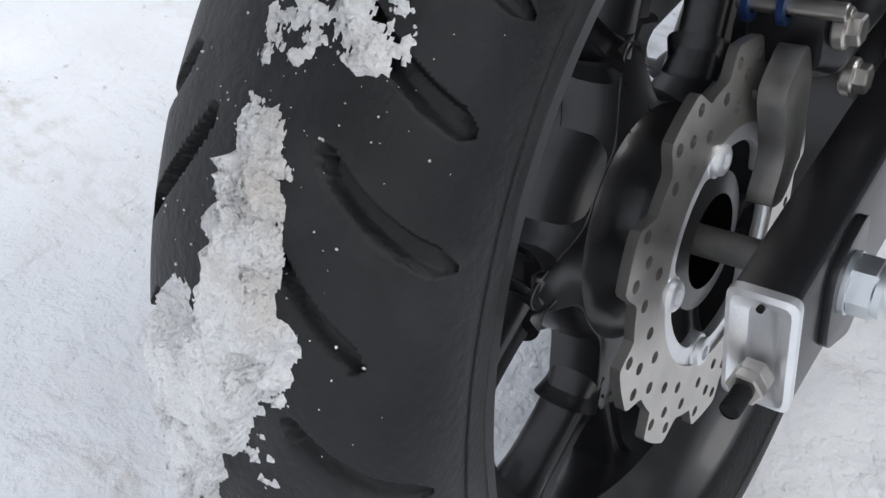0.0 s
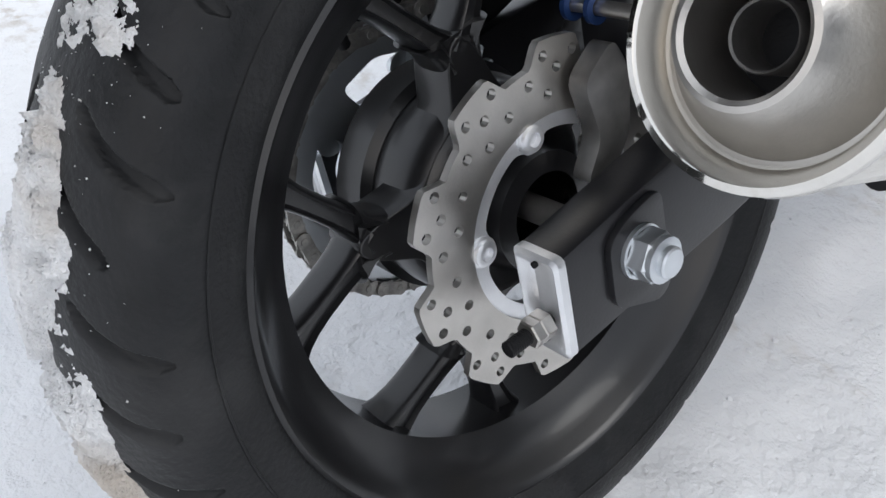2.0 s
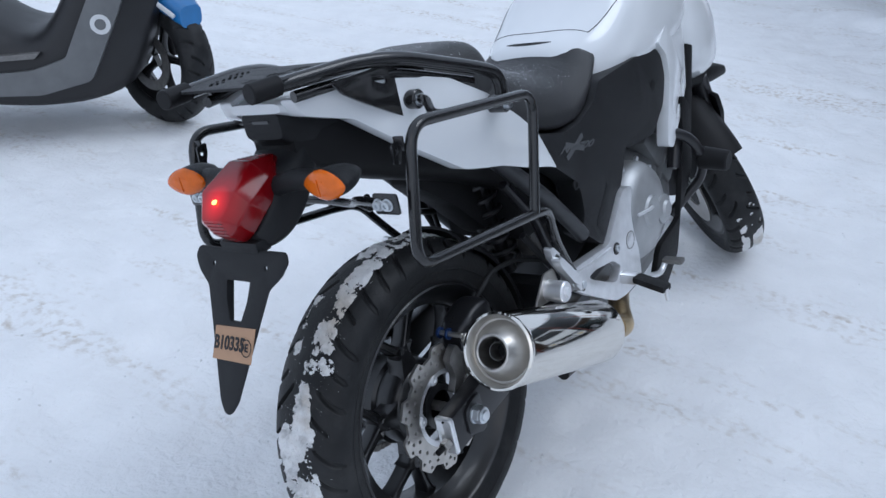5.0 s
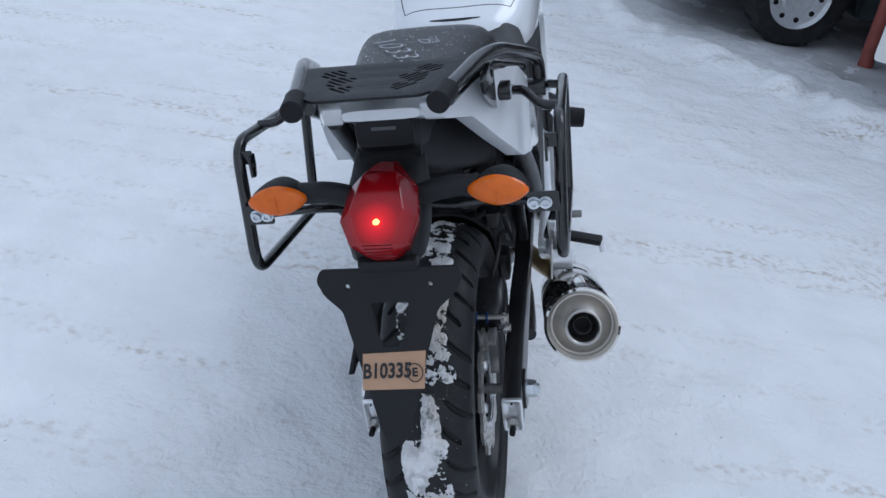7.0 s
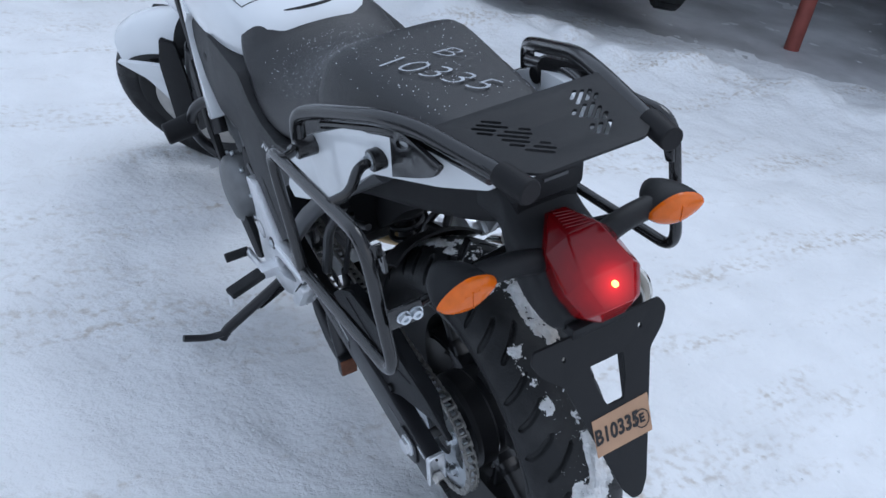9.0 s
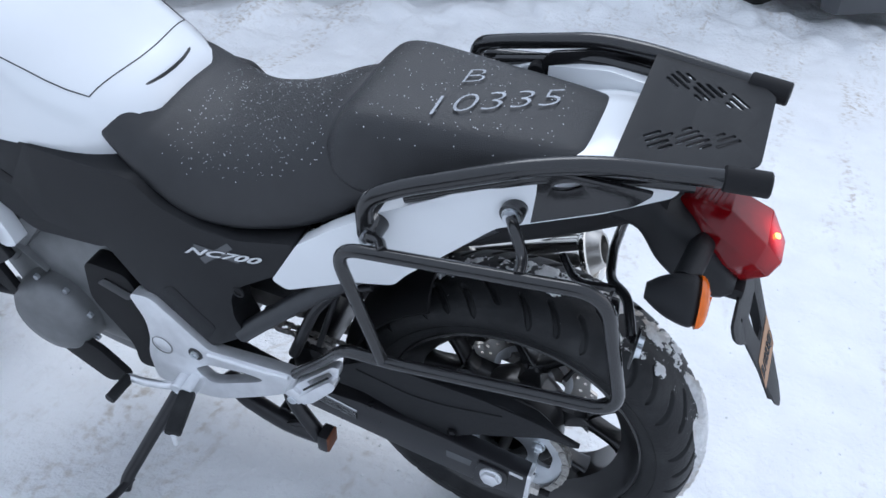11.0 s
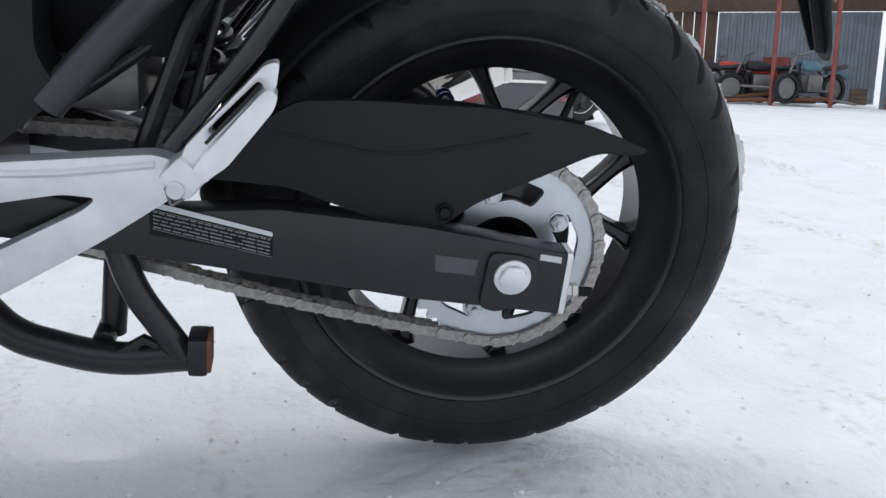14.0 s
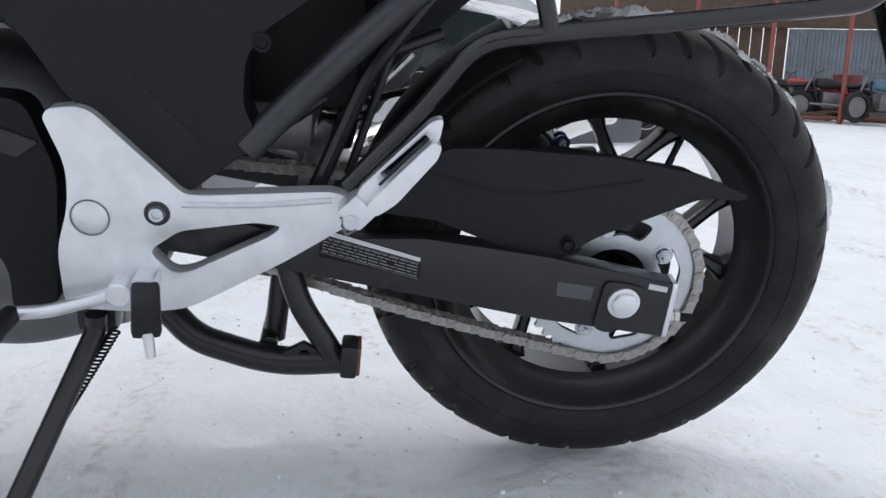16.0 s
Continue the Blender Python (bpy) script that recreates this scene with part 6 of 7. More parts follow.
def wheel(parent, x, y, r, w, rim=SILVER, name="wheel", lift=0.0):
    """A road wheel standing at (x, y) of its thing, axle along x."""
    t = part(name, turned([(r * 0.62, -w * 0.5), (r * 0.9, -w * 0.5), (r * 0.98, -w * 0.40), (r, -w * 0.2), (r, w * 0.2), (r * 0.98, w * 0.40), (r * 0.9, w * 0.5), (r * 0.62, w * 0.5)], (x, y, r), (1, 0, 0), 40), RUBBER, parent)
    bm = turned([(0, -w * 0.30), (r * 0.28, -w * 0.34), (r * 0.34, -w * 0.26), (r * 0.56, -w * 0.30), (r * 0.62, -w * 0.46), (r * 0.64, -w * 0.40), (r * 0.64, w * 0.40), (r * 0.62, w * 0.46), (r * 0.56, w * 0.30), (r * 0.34, w * 0.26), (r * 0.28, w * 0.34), (0, w * 0.30)], (x, y, r), (1, 0, 0), 36)
    disc = part("wheel_disc", bm, rim, t)
    # vents are not cut: black stubs stand in for their inner shade
    for k in range(9):
        a = math.tau * k / 9
        for s in (-1, 1):
            part("vent_shade", rod((x + s * w * 0.24, y + r * 0.46 * math.cos(a), r + r * 0.46 * math.sin(a)), (x + s * w * 0.31, y + r * 0.46 * math.cos(a), r + r * 0.46 * math.sin(a)), r * 0.055, seg=10), DARK_PLASTIC, t)
    for k in range(44):
        a = math.tau * k / 44
        part("tread_block", box((x, y + r * math.cos(a), r + r * math.sin(a)), (w * 0.72, r * 0.07, r * 0.03), 0.0, (math.degrees(a) - 90, 0, 0)), RUBBER, t) if name == "wheel" and r > 0.2 and k % 2 == 0 else None
    t.location.z += lift
    return t




# maxi scooter behind: front wheel, floorboard side and leg shield
sc = new("scooter")
tagged(sc, "black and grey maxi scooter with blue trim parked in snow", "scooter")
part("front_tyre", tyre(0.255, 0.062, 0.165, (0, 0, 0.255), 26, radians(14), 420), RUBBER, sc, "black tyre dusted with snow", angle=50)
bm = turned(rim_profile(0.168, 0.042, 0.14), (0, 0, 0.255), (1, 0, 0), 60, closed=True)
for k in range(5):
    a = math.tau * k / 5
    spoke_section((0.03 * math.cos(a), 0.255 + 0.03 * math.sin(a)), (0.145 * math.cos(a), 0.255 + 0.145 * math.sin(a)), 0.026, 0.03, bm, 0, 0)
part("front_rim", bm, RIM_BLACK, sc)
part("brake_disc", sheet(ring2d(0, 0.255, 0.115, 50), [ring2d(0, 0.255, 0.078, 40)], 0.005, lambda u, v, w: Vector((0.058 + w, u, v)), 0), DULL_STEEL, sc, "worn steel brake disc")
for s in (-1, 1):
    bm = rod((s * 0.088, -0.02, 0.24), (s * 0.088, -0.16, 0.62), 0.026, 0.022, 18)
    part("fork_leg", bm, FRAME_BLACK, sc)
part("front_mudguard", hull([(-0.24, 0.33, 0.46, 0.06, 0.5), (-0.1, 0.42, 0.56, 0.085, 0.5), (0.05, 0.46, 0.58, 0.085, 0.5), (0.2, 0.40, 0.48, 0.05, 0.5)], 0, 16, 20, 0.6), SCOOT_BLUE, sc, "blue front mudguard")
part("mudguard_edge", tube([(0.09, -0.2, 0.40), (0.10, -0.08, 0.50), (0.10, 0.08, 0.52), (0.07, 0.19, 0.45)], 0.009, 0.05, 10), DECAL, sc)
body = hull([(-1.5, 0.28, 0.70, 0.20, 0.4), (-1.0, 0.16, 0.62, 0.26, 0.35), (-0.62, 0.13, 0.40, 0.26, 0.4), (-0.40, 0.15, 0.72, 0.24, 0.4), (-0.27, 0.24, 0.98, 0.22, 0.4), (-0.18, 0.45, 1.02, 0.18, 0.4)], 0, 30, 30, 0.5)
part("body", body, SCOOT_BLACK, sc, "black plastic bodywork")
for s in (-1, 1):
    part("grey_trim", side_plate(smooth_outline([(-0.95, 0.27), (-0.62, 0.29), (-0.50, 0.33), (-0.36, 0.60), (-0.22, 0.92), (-0.16, 0.95), (-0.20, 0.72), (-0.30, 0.48), (-0.42, 0.25), (-0.60, 0.20), (-0.95, 0.20)], 0.02), s * 0.235, s * 0.275, bevel=0.01), SCOOT_GREY, sc, "grey lower trim with decals")
    part("decal", side_plate([(-0.33, 0.58), (-0.28, 0.68), (-0.25, 0.67), (-0.30, 0.57)], s * 0.2755, s * 0.277, bevel=0), DECAL, sc)
    part("decal", side_plate(ring2d(-0.36, 0.45, 0.035, 16), s * 0.2755, s * 0.277, [ring2d(-0.36, 0.45, 0.02, 12)], 0), DECAL, sc)
    part("decal", side_plate(smooth_outline([(-0.70, 0.56), (-0.56, 0.60), (-0.50, 0.74), (-0.54, 0.80), (-0.62, 0.78)], 0.01), s * 0.255, s * 0.262, [smooth_outline([(-0.65, 0.58), (-0.58, 0.61), (-0.56, 0.66), (-0.63, 0.65)], 0.006), smooth_outline([(-0.60, 0.70), (-0.55, 0.70), (-0.53, 0.76), (-0.58, 0.77)], 0.006)], 0), SCOOT_GREY, sc)
    part("floor_strip", side_plate(smooth_outline([(-0.95, 0.315), (-0.60, 0.335), (-0.58, 0.355), (-0.93, 0.335)], 0.004), s * 0.255, s * 0.282, bevel=0.002), DULL_STEEL, sc)
part("rear_tyre", tyre(0.25, 0.07, 0.165, (0, -1.42, 0.25), 26, radians(14), 200), RUBBER, sc, angle=50)
part("seat", hull([(-1.55, 0.66, 0.80, 0.12, 0.5), (-1.1, 0.60, 0.80, 0.17, 0.5), (-0.75, 0.55, 0.70, 0.12, 0.5)], 0, 16, 20, 0.6), SEAT_VINYL, sc)
part("centre_stand", tube([(-0.2, -0.95, 0.2), (-0.22, -1.0, 0.02), (0.22, -1.0, 0.02), (0.2, -0.95, 0.2)], 0.014, 0.05), FRAME_BLACK, sc)
# the handlebars are turned: the body points half aside from the front wheel
for ob in sc.children:
    if ob.name.split(".")[0] in ("body", "grey_trim", "decal", "floor_strip", "rear_tyre", "seat", "centre_stand"):
        ob.data.transform(Matrix.Rotation(radians(42), 4, "Z") @ Matrix.Translation((0, 0.22, 0)))
sc.matrix_world = Matrix.Translation((-2.36, 1.30, height(-2.36, 1.30))) @ Matrix.Rotation(radians(-90), 4, "Z") @ Matrix.Diagonal((1.12, 1.12, 1.12, 1))

# small white truck, front towards the yard
tr = new("truck")
tagged(tr, "small white cab-over truck with a snow-dusted bumper", "truck")
W = 0.70
cab = side_plate(smooth_outline([(-0.06, 0.46), (-0.09, 0.86), (0.02, 1.20), (0.25, 1.82), (0.92, 1.85), (0.95, 0.5)], 0.06), -W, W, bevel=0.04)
part("cab", cab, VAN_WHITE, tr, "white painted cab")
part("windscreen", sheet(smooth_outline([(-0.60, 1.16), (0.60, 1.16), (0.54, 1.70), (-0.54, 1.70)], 0.05), [], 0.01, lambda u, v, w: Vector((u, 0.0 + (v - 1.18) * 0.36 - w - 0.012, v)), 0), CAR_GLASS, tr)
bmp = part("bumper", box((0, -0.13, 0.44), (1.46, 0.16, 0.20), 0.03), VAN_WHITE, tr, "white steel bumper with snow on top")
part("bumper_snow", hull([(-0.20, 0.535, 0.55, 0.60, 0.5), (-0.13, 0.535, 0.562, 0.70, 0.5), (-0.08, 0.535, 0.556, 0.70, 0.5)], 0, 8, 40, 0.4), ICE, bmp)
part("grille", box((0, -0.085, 0.64), (1.34, 0.04, 0.17), 0.015), DARK_PLASTIC, tr, "black grille")
for s in (-1, 1):
    for k in range(2):
        h = part("headlight", box((s * (0.40 + 0.19 * k), -0.112, 0.645), (0.165, 0.03, 0.125), 0.012), LAMP_GLASS, tr, "square glass headlight")
        part("bezel", box((s * (0.40 + 0.19 * k), -0.10, 0.645), (0.185, 0.03, 0.145), 0.01), DARK_PLASTIC, h)
    part("fog_lamp", box((s * 0.545, -0.205, 0.455), (0.15, 0.03, 0.075), 0.010), YELLOW_LENS, tr, "yellow fog lamp")
    part("bumper_bolt", rod((s * 0.40, -0.205, 0.40), (s * 0.40, -0.215, 0.40), 0.012), DULL_STEEL, bmp)
    wheel(tr, s * 0.52, 0.30, 0.27, 0.155, DULL_STEEL, lift=0.13)
    part("mirror", box((s * 0.82, 0.05, 1.3), (0.12, 0.06, 0.2), 0.02), DARK_PLASTIC, tr)
npl = part("number_plate", box((-0.10, -0.218, 0.445), (0.52, 0.012, 0.115), 0.004), DECAL, tr, "white number plate with dark bars")
part("plate_frame", sheet([(-0.265, -0.062), (0.265, -0.062), (0.265, 0.062), (-0.265, 0.062)], [[(-0.255, -0.045), (0.255, -0.045), (0.255, 0.055), (-0.255, 0.055)]], 0.008, lambda u, v, w: Vector((-0.10 + u, -0.221 - w, 0.445 + v)), 0), DARK_PLASTIC, npl)
for k, (x, w) in enumerate(((-0.20, 0.045), (-0.135, 0.045), (-0.07, 0.045), (-0.01, 0.035), (0.05, 0.045), (0.11, 0.045), (0.185, 0.035), (0.23, 0.035))):
    part("plate_bar", box((-0.10 + x, -0.2255, 0.45 if k < 6 else 0.465), (w * 0.62, 0.002, 0.058 if k < 6 else 0.035), 0), INK, npl)
part("chassis", box((0, 0.55, 0.40), (0.9, 1.0, 0.14), 0.02), DARK_PLASTIC, tr)
tr.matrix_world = Matrix.Translation((2.37, 2.73, 0.0)) @ Matrix.Rotation(radians(-31.5), 4, "Z")


def car(label, paint, name="car"):
    """A saloon on its wheels: lower body, cabin, bumpers, lamps."""
    c = new(name)
    tagged(c, label, "car")
    body = [(-2.05, 0.30), (-2.12, 0.55), (-2.0, 0.78), (-1.5, 0.86), (-0.9, 0.92), (-0.3, 1.36), (0.8, 1.42), (1.45, 1.00), (1.95, 0.92), (2.08, 0.60), (2.02, 0.30), (1.72, 0.22), (1.66, 0.45), (1.45, 0.62), (1.2, 0.62), (1.0, 0.45), (0.95, 0.22), (-1.0, 0.22), (-1.06, 0.45), (-1.25, 0.62), (-1.5, 0.62), (-1.7, 0.45), (-1.76, 0.24)]
    part("body", side_plate(smooth_outline(body, 0.06), -0.80, 0.80, bevel=0.07), paint, c)
    for s in (-1, 1):
        part("side_window", side_plate(smooth_outline([(-0.75, 0.95), (-0.28, 1.30), (0.75, 1.34), (1.2, 0.98)], 0.04), s * 0.795, s * 0.81, bevel=0.003), CAR_GLASS, c)
        wheel(c, s * 0.72, -1.38, 0.31, 0.19)
        wheel(c, s * 0.72, 1.33, 0.31, 0.19)
        part("headlight", box((s * 0.58, -2.08, 0.62), (0.34, 0.06, 0.14), 0.02), LAMP_GLASS, c)
        part("rear_light", box((s * 0.60, 2.05, 0.72), (0.30, 0.06, 0.16), 0.02), RED_LENS, c)
    part("front_bumper", box((0, -2.10, 0.40), (1.58, 0.14, 0.22), 0.05), paint, c)
    part("rear_bumper", box((0, 2.08, 0.42), (1.58, 0.14, 0.24), 0.05), paint, c)
    return c


dark = car("dark green saloon car with silver wheel discs under the shed", CAR_DARK)
dark.matrix_world = Matrix.Translation((1.66, 4.38, 0.0)) @ Matrix.Rotation(radians(-84), 4, "Z") @ Matrix.Translation((-0.80, 1.38, 0.0))
white = car("white car parked under the shed", VAN_WHITE)
white.matrix_world = Matrix.Translation((4.11, 1.61, height(4.11, 1.61))) @ Matrix.Rotation(radians(-47), 4, "Z") @ Matrix.Translation((0.80, 1.38, 0))


def post(x, y, h=3.2, r=0.045):
    p = part("red_post", rod((0, 0, -0.25), (0, 0, h), r, seg=20), RED_POST, None, "red painted steel shed post")
    part("post_band", turned([(r, 0.5), (r + 0.004, 0.502), (r + 0.004, 0.53), (r, 0.532)], (0, 0, 0), (0, 0, 1), 20), RUST, p)
    tagged(p, category="post", group="posts of the shed")
    p.location = (x, y, height(x, y))
    return p


for k in range(-1, 4):
    post(3.70 - 1.59 * k, 2.30 + 1.90 * k)

# unseen roof added to shade the parked vehicles: slopes up from the back wall to the posts
RD = Vector((-0.643, 0.766, 0))
RN = Vector((0.766, 0.643, 0))
R0 = Vector((3.70, 2.30, 0))
bm = bmesh.new()
rows = []
for i in range(2):
    row = []
    for j in range(2):
        p = R0 + RD * (-3.2 + 13.5 * j) + RN * (-0.25 + 6.4 * i)
        row.append((p.x, p.y, 2.75 - 0.30 * i))
    rows.append(row)
vs8 = [bm.verts.new(q) for q in (rows[0][0], rows[0][1], rows[1][1], rows[1][0])]
f = bm.faces.new(vs8)
got = bmesh.ops.extrude_face_region(bm, geom=[f])
for v in got["geom"]:
    if isinstance(v, bmesh.types.BMVert):
        v.co.z += 0.08
tagged(part("unseen_roof", bm, SHED_STEEL), "unseen galvanised lean-to roof added to shade the parked vehicles", "roof", kind="structure")
bm = bmesh.new()
a, c = R0 + RD * -3.2 + RN * 6.1, R0 + RD * 10.3 + RN * 6.1
for q0, q1 in ((a, c),):
    box(((q0 + q1) / 2 + Vector((0, 0, 1.2))), ((q1 - q0).length, 0.06, 2.4), 0.0, (0, 0, math.degrees(math.atan2(RD.y, RD.x))), bm)
tagged(part("wall_north", bm, SHED_BROWN), "dark board back wall of the shed", "wall", kind="structure")


# slush under the roof: a thin dark sheet on the yard, with a ragged edge
def slush():
    bm = bmesh.new()
    nu, nv = 150, 60
    g = {}
    for i in range(nu + 1):
        for j in range(nv + 1):
            s = -3.6 + 13.5 * i / nu
            d = -0.48 + 6.4 * j / nv
            if j == 0:
                d += 0.16 * noise.noise((s * 1.7, 3, 0)) + 0.07 * noise.noise((s * 6, 1, 0))
            p = R0 + RD * s + RN * d
            lift = 0.006 + 0.012 * noise.noise((p.x * 2.1, p.y * 2.1, 8)) + 0.010 * noise.noise((p.x * 7, p.y * 7, 8))
            g[i, j] = bm.verts.new((p.x, p.y, height(p.x, p.y) + (lift if j else -0.02)))
    for i in range(nu):
        for j in range(nv):
            bm.faces.new((g[i, j], g[i + 1, j], g[i + 1, j + 1], g[i, j + 1]))
    tagged(part("pavement", bm, ASPHALT), "wet grey slush and asphalt under the roof", "pavement", kind="structure")


slush()

# ---- the far shed with junk, across the yard ----
H = Vector((0.870, -0.492, 0))
U = Vector((-0.492, -0.870, 0))
S0 = Vector((-1.2, 0.28, 0)) + H * 19.0


def far(u, d, z=0.0):
    p = S0 + U * u + H * d
    return Vector((p.x, p.y, FAR_Z + z))


FAR_Z = 0.29
UT = math.degrees(math.atan2(U.y, U.x))


def far_box(name, u0, u1, d, z0, z1, mat, label, cat, thick=0.08, kind="structure"):
    c = far((u0 + u1) / 2, d, (z0 + z1) / 2)
    return tagged(part(name, box(c, (abs(u1 - u0), thick, z1 - z0), 0.0, (0, 0, UT)), mat), label, cat, kind=kind)


def corrugated(name, u0, u1, d, z0, z1, mat, label, pitch=0.16, deep=0.03):
    """Profiled sheet: folded ribs."""
    bm = bmesh.new()
    rows = [[], []]
    u = u0
    k = 0
    while u < u1:
        for du, dd in ((0.0, 0.0), (pitch * 0.45, 0.0), (pitch * 0.55, deep), (pitch * 0.9, deep)):
            for r, z in enumerate((z0, z1)):
                rows[r].append(bm.verts.new(far(u + du, d + dd, z)))
        u += pitch
    grid_faces(bm, rows)
    bmesh.ops.solidify(bm, geom=bm.faces[:], thickness=0.01)
    return tagged(part(name, bm, mat, angle=20), label, "wall", kind="structure")


corrugated("wall_east", -1.25, 2.05, 2.4, 0.0, 1.95, SHED_STEEL, "ribbed galvanised sheet wall of the far shed")
corrugated("wall_south", 1.98, 7.0, 0.2, -0.1, 3.2, SHED_BLUE, "pale blue ribbed sheet wall", 0.6, 0.02)
for k in range(14):
    far_box("wall_board", -1.25 - 0.26 * (k + 1), -1.25 - 0.26 * k - 0.02, 2.3 + 0.03 * (k % 2), 0.0, 3.4, SHED_BROWN, "weathered brown wall board", "board", 0.03)
far_box("beam", -6.5, 2.2, 2.2, 1.95, 3.4, SHED_BROWN, "dark boards under the shed's eaves", "wall", 0.1)
far_box("roof_edge", -6.5, 2.3, -0.2, 3.0, 3.3, DARK_PLASTIC, "dark shed eaves", "roof", 0.5)
for u in (-4.6, -2.9, -1.4, 0.0, 1.1, 2.1):
    q = far(u, 0)
    p = part("red_post", rod((0, 0, -0.3), (0, 0, 3.2), 0.042, seg=16), RED_POST, None, "red painted steel shed post")
    part("post_foot", turned([(0.042, 0.0), (0.07, 0.0), (0.07, 0.02), (0.042, 0.03)], (0, 0, 0), (0, 0, 1), 16), RUST, p)
    tagged(p, category="post", group="posts of the shed")
    p.location = q


def junk_bike(u, d, turn, paint, label):
    """An old motorcycle: wheels, frame, tank, engine, bars."""
    c = new("old_motorcycle")
    tagged(c, label, "motorcycle", "junk in the shed")
    for y in (0, 1.15):
        part("tyre", turned([(0.22, -0.05), (0.29, -0.05), (0.31, 0), (0.29, 0.05), (0.22, 0.05)], (0, y, 0.31), (1, 0, 0), 28, closed=True), RUBBER, c)
        part("rim", turned([(0.0, -0.02), (0.2, -0.02), (0.22, 0), (0.2, 0.02), (0.0, 0.02)], (0, y, 0.31), (1, 0, 0), 20), DULL_STEEL, c)
    part("tank", hull([(0.35, 0.66, 0.80, 0.08, 0.5), (0.6, 0.64, 0.86, 0.13, 0.5), (0.85, 0.68, 0.86, 0.10, 0.5)], 0, 12, 16, 0.7), paint, c)
    part("saddle", hull([(-0.25, 0.72, 0.82, 0.10, 0.5), (0.1, 0.68, 0.78, 0.13, 0.5), (0.38, 0.68, 0.76, 0.09, 0.5)], 0, 12, 16, 0.7), SEAT_VINYL, c)
    part("engine", box((0, 0.55, 0.42), (0.28, 0.36, 0.34), 0.05), DULL_STEEL, c)
    part("fork", rod((0.09, 1.15, 0.31), (0.09, 0.88, 0.95), 0.025), DULL_STEEL, c)
    part("handlebar", tube([(-0.36, 0.80, 1.02), (-0.1, 0.88, 0.96), (0.1, 0.88, 0.96), (0.36, 0.80, 1.02)], 0.013, 0.06), DULL_STEEL, c)
    part("fender", hull([(-0.34, 0.50, 0.62, 0.07, 0.5), (0.0, 0.62, 0.69, 0.08, 0.5), (0.2, 0.6, 0.68, 0.07, 0.5)], 0, 10, 14, 0.6), paint, c)
    part("frame", tube([(0, 0.0, 0.35), (0, 0.4, 0.66), (0, 0.9, 0.8), (0, 0.75, 0.25), (0, 0.2, 0.25)], 0.02, 0.05), FRAME_BLACK, c)
    c.matrix_world = Matrix.Translation(far(u, d, -0.02)) @ Matrix.Rotation(radians(turn), 4, "Z")
    return c


junk_bike(-0.75, 0.9, UT + 100, SCOOT_BLACK, "old black motorcycle stored under the shed")
junk_bike(-0.25, 1.3, UT + 80, ORANGE_RED, "old red motorcycle stored under the shed")
junk_bike(0.30, 0.9, UT + 105, SCOOT_BLACK, "old black motorcycle standing under the shed")
junk_bike(1.15, 0.7, UT + 130, OLD_BLUE, "faded blue moped leaning under the shed")
junk_bike(-2.2, 1.0, UT + 95, SCOOT_BLACK, "dark old motorcycle stored under the shed")
junk_bike(-3.4, 1.0, UT + 85, OLD_BLUE, "faded blue motorcycle stored under the shed")
for u, w, h in ((1.62, 0.30, 0.32), (-0.5, 0.5, 0.14), (0.55, 0.6, 0.10)):
    q = far(u, 0.5, 0)
    cr = part("crate", box((0, 0, h / 2), (w, 0.3, h), 0.01), SHED_BROWN, None, "rough wooden crate under the shed")
    for k in range(3):
        part("crate_slat", box((0, -0.155, h * (0.2 + 0.3 * k)), (w, 0.012, h * 0.2), 0.003), SHED_BROWN, cr)
    tagged(cr, category="crate", group="junk in the shed")
    cr.matrix_world = Matrix.Translation(q) @ Matrix.Rotation(radians(UT), 4, "Z")
cart = new("trailer_frame")
tagged(cart, "rusty steel trailer frame with a bright red bar", "trailer")
part("red_bar", rod((-1.9, 0, 0.62), (0.6, 0.0, 0.60), 0.045), ORANGE_RED, cart, "bright red bar")
for x in (-1.8, -0.6, 0.5):
    part("leg", rod((x, 0, 0), (x, 0, 0.62), 0.03), RUST, cart)
part("side_rail", rod((-1.9, 0.5, 0.35), (0.7, 0.5, 0.35), 0.03), RUST, cart)
cart.matrix_world = Matrix.Translation(far(-3.2, -0.9, -0.05)) @ Matrix.Rotation(radians(UT), 4, "Z")
grey = car("dark grey car with red rear lamps, dusted with snow", CAR_DARK)
grey.matrix_world = Matrix.Translation((5.90, 0.40, rise(5.4, -0.9) - 0.02)) @ Matrix.Rotation(radians(137), 4, "Z")
part("boot_snow", hull([(1.3, 1.0, 1.10, 0.6, 0.5), (1.7, 0.93, 1.00, 0.7, 0.5), (2.02, 0.86, 0.93, 0.66, 0.5)], 0, 10, 24, 0.5), ICE, grey, "white snow on the boot")
part("bumper_skirt", box((0, 2.09, 0.33), (1.62, 0.15, 0.30), 0.05), CAR_GREY, grey, "dusty dark grey bumper skirt")
part("bumper_strip", box((0, 2.168, 0.47), (1.40, 0.012, 0.020), 0.004), CHROME, grey, "bright bumper strip")
part("plate_recess", box((0, 2.150, 0.60), (0.56, 0.03, 0.13), 0.02), LAMP_GLASS, grey, "pale plate recess")
for q in (-1, 1):
    part("bumper_reflector", box((q * 0.56, 2.168, 0.37), (0.24, 0.014, 0.06), 0.006), RED_LENS, grey, "red bumper reflector")


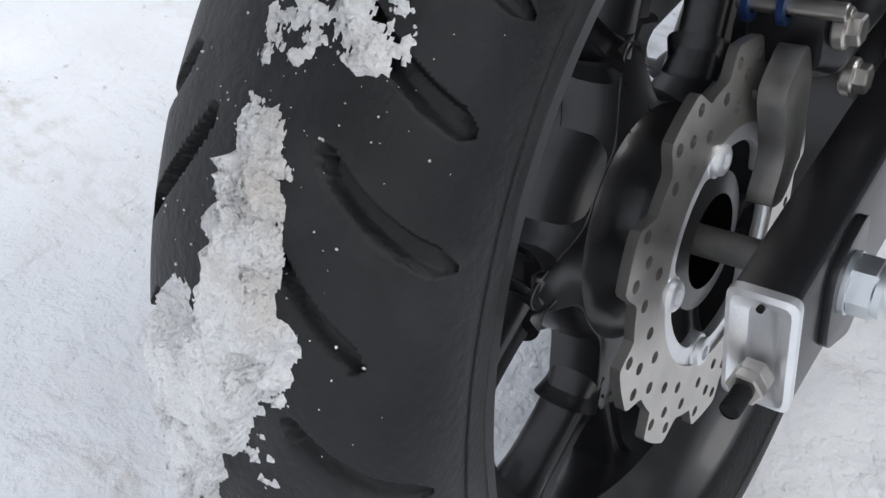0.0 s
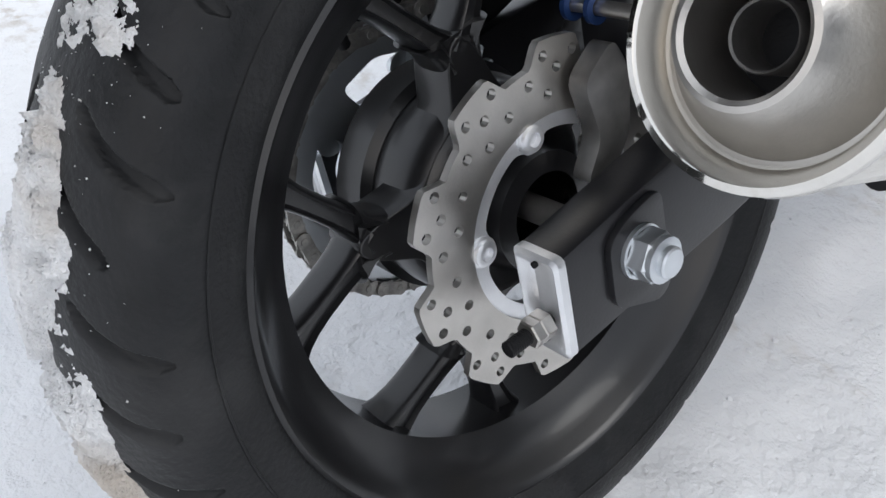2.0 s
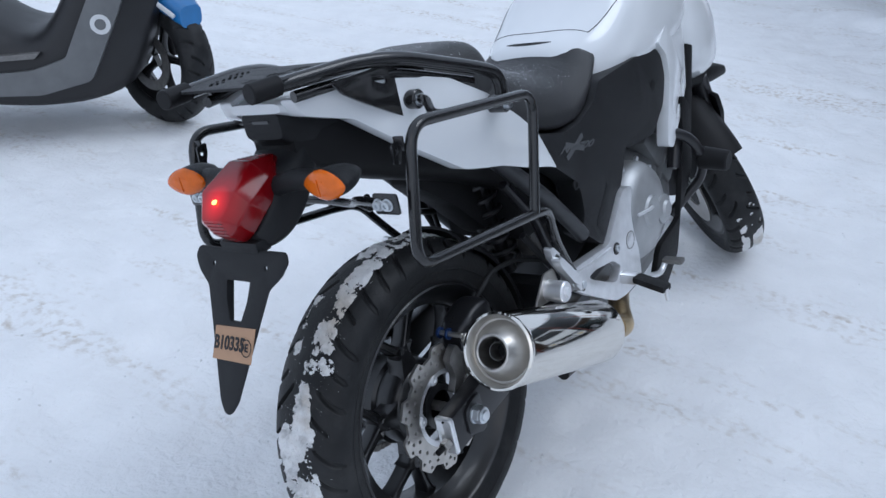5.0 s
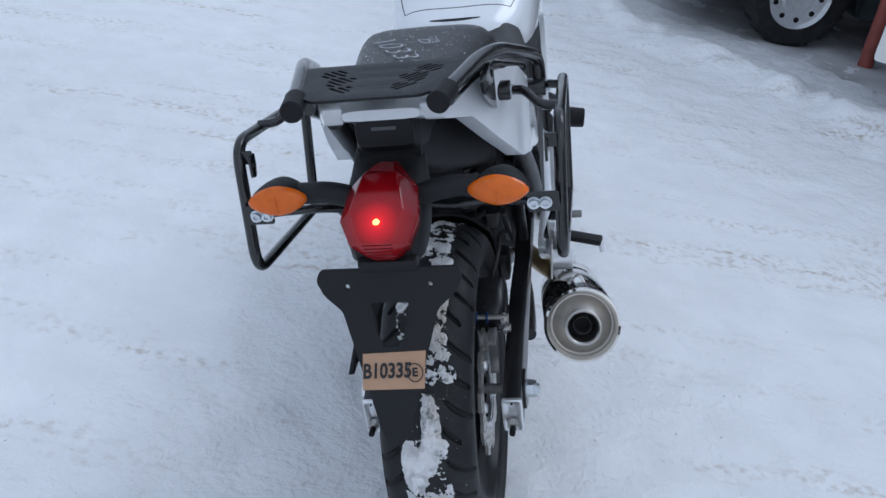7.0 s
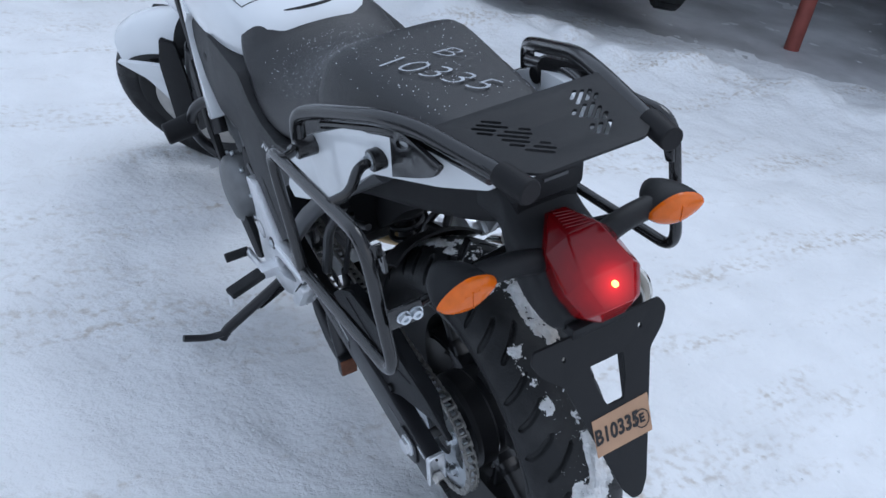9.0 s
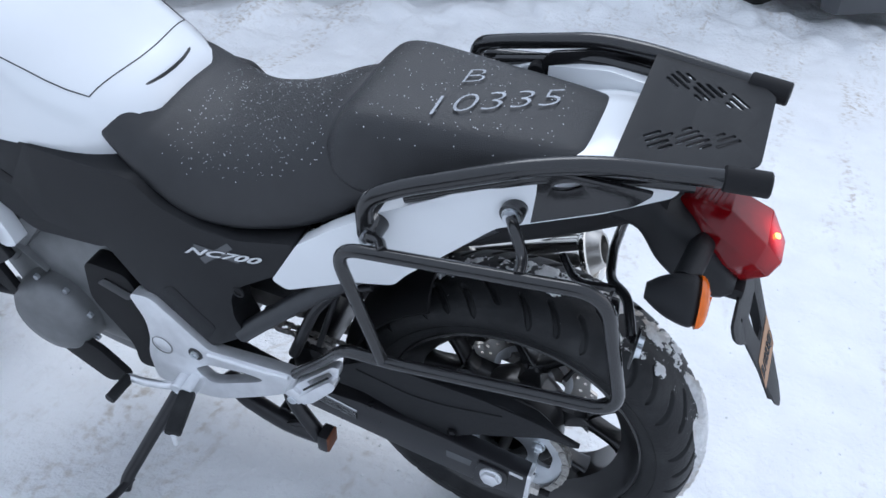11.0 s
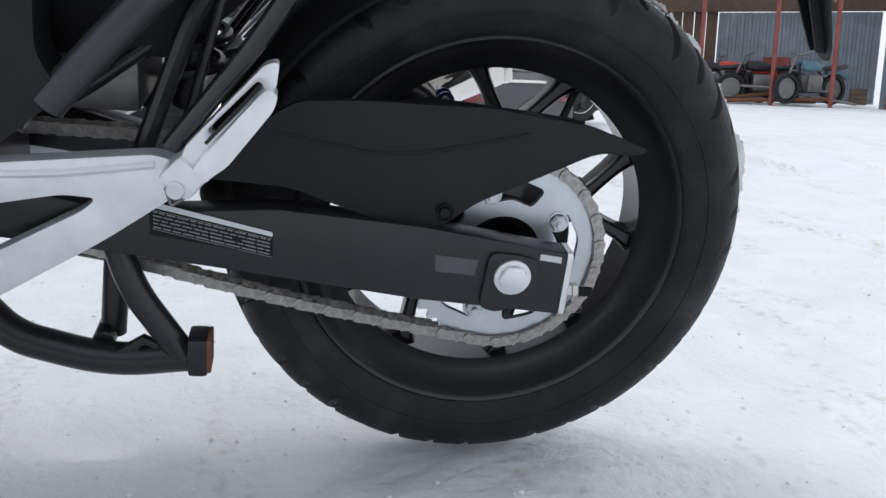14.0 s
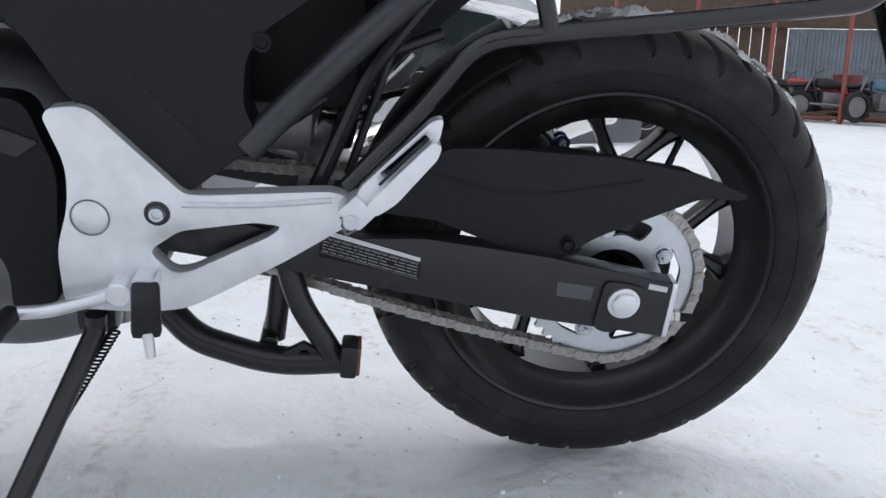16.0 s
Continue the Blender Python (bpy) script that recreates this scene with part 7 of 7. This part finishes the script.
def tractor_tyre(x, y, turn, r=0.52, w=0.36):
    """A large tyre standing on its tread, with slanting lugs."""
    c = new("tractor_tyre")
    tagged(c, "large black tractor tyre standing in the snow", "tyre", "tyres beside the shed")
    prof = [(r * 0.52, -w * 0.36), (r * 0.62, -w * 0.46), (r * 0.82, -w * 0.5), (r * 0.93, -w * 0.42), (r * 0.95, 0.0), (r * 0.93, w * 0.42), (r * 0.82, w * 0.5), (r * 0.62, w * 0.46), (r * 0.52, w * 0.36), (r * 0.56, 0.0)]
    part("carcass", turned(prof, (0, 0, r), (1, 0, 0), 56, closed=True), RUBBER, c)
    bm = bmesh.new()
    for k in range(36):
        a = math.tau * k / 36
        q = 1 if k % 2 else -1
        one = box((0, 0, 0), (w * 0.52, 0.035, 0.05), 0.006, (0, 0, q * 28))
        bmesh.ops.transform(one, matrix=Matrix.Translation((q * w * 0.24, r * 0.965 * math.cos(a), r + r * 0.965 * math.sin(a))) @ Matrix.Rotation(a - math.pi / 2, 4, "X"), verts=one.verts)
        tmp = bpy.data.meshes.new("lug")
        one.to_mesh(tmp)
        one.free()
        bm.from_mesh(tmp)
        bpy.data.meshes.remove(tmp)
    part("tread_lugs", bm, RUBBER, c)
    part("paint_ring", turned([(r * 0.70, -w * 0.492), (r * 0.70, -w * 0.502), (r * 0.715, -w * 0.504), (r * 0.715, -w * 0.494)], (0, 0, r), (1, 0, 0), 48, closed=True), VAN_WHITE, c, "thin white sidewall ring")
    c.matrix_world = Matrix.Translation((x, y, rise(x, y) - 0.02)) @ Matrix.Rotation(radians(turn), 4, "Z")
    return c


tractor_tyre(7.5, -2.15, 20)
tractor_tyre(8.0, -2.62, 35, 0.46, 0.30)
drum = part("red_drum", turned([(0.0, 0.0), (0.28, 0.0), (0.29, 0.02), (0.28, 0.04), (0.28, 0.28), (0.29, 0.30), (0.28, 0.32), (0.28, 0.56), (0.29, 0.58), (0.29, 0.60), (0.27, 0.60), (0.27, 0.58), (0.0, 0.58)], (0, 0, 0), (0, 0, 1), 32), RED_POST, None, "rusty red steel drum under the shed")
tagged(drum, "rusty red steel drum under the shed", "drum", "junk in the shed")
drum.location = far(0.05, 1.7, 0.35)
for k, (u, d, z, ln, a) in enumerate(((-0.6, 0.4, 0.10, 1.9, 4), (-0.2, 0.55, 0.16, 1.6, -6), (0.3, 0.35, 0.28, 1.8, 3), (0.0, 0.2, 0.06, 2.3, -2), (0.9, 0.3, 0.12, 1.4, 9))):
    q = part("scrap_pipe", rod((-ln / 2, 0, 0), (ln / 2, 0, 0), 0.028 + 0.008 * (k % 2), seg=12), (DULL_STEEL, RUST)[k % 2], None, "loose steel pipe in the scrap heap")
    tagged(q, category="pipe", group="junk in the shed")
    q.matrix_world = Matrix.Translation(far(u, d, z)) @ Matrix.Rotation(radians(UT), 4, "Z") @ Matrix.Rotation(radians(a), 4, "Y")
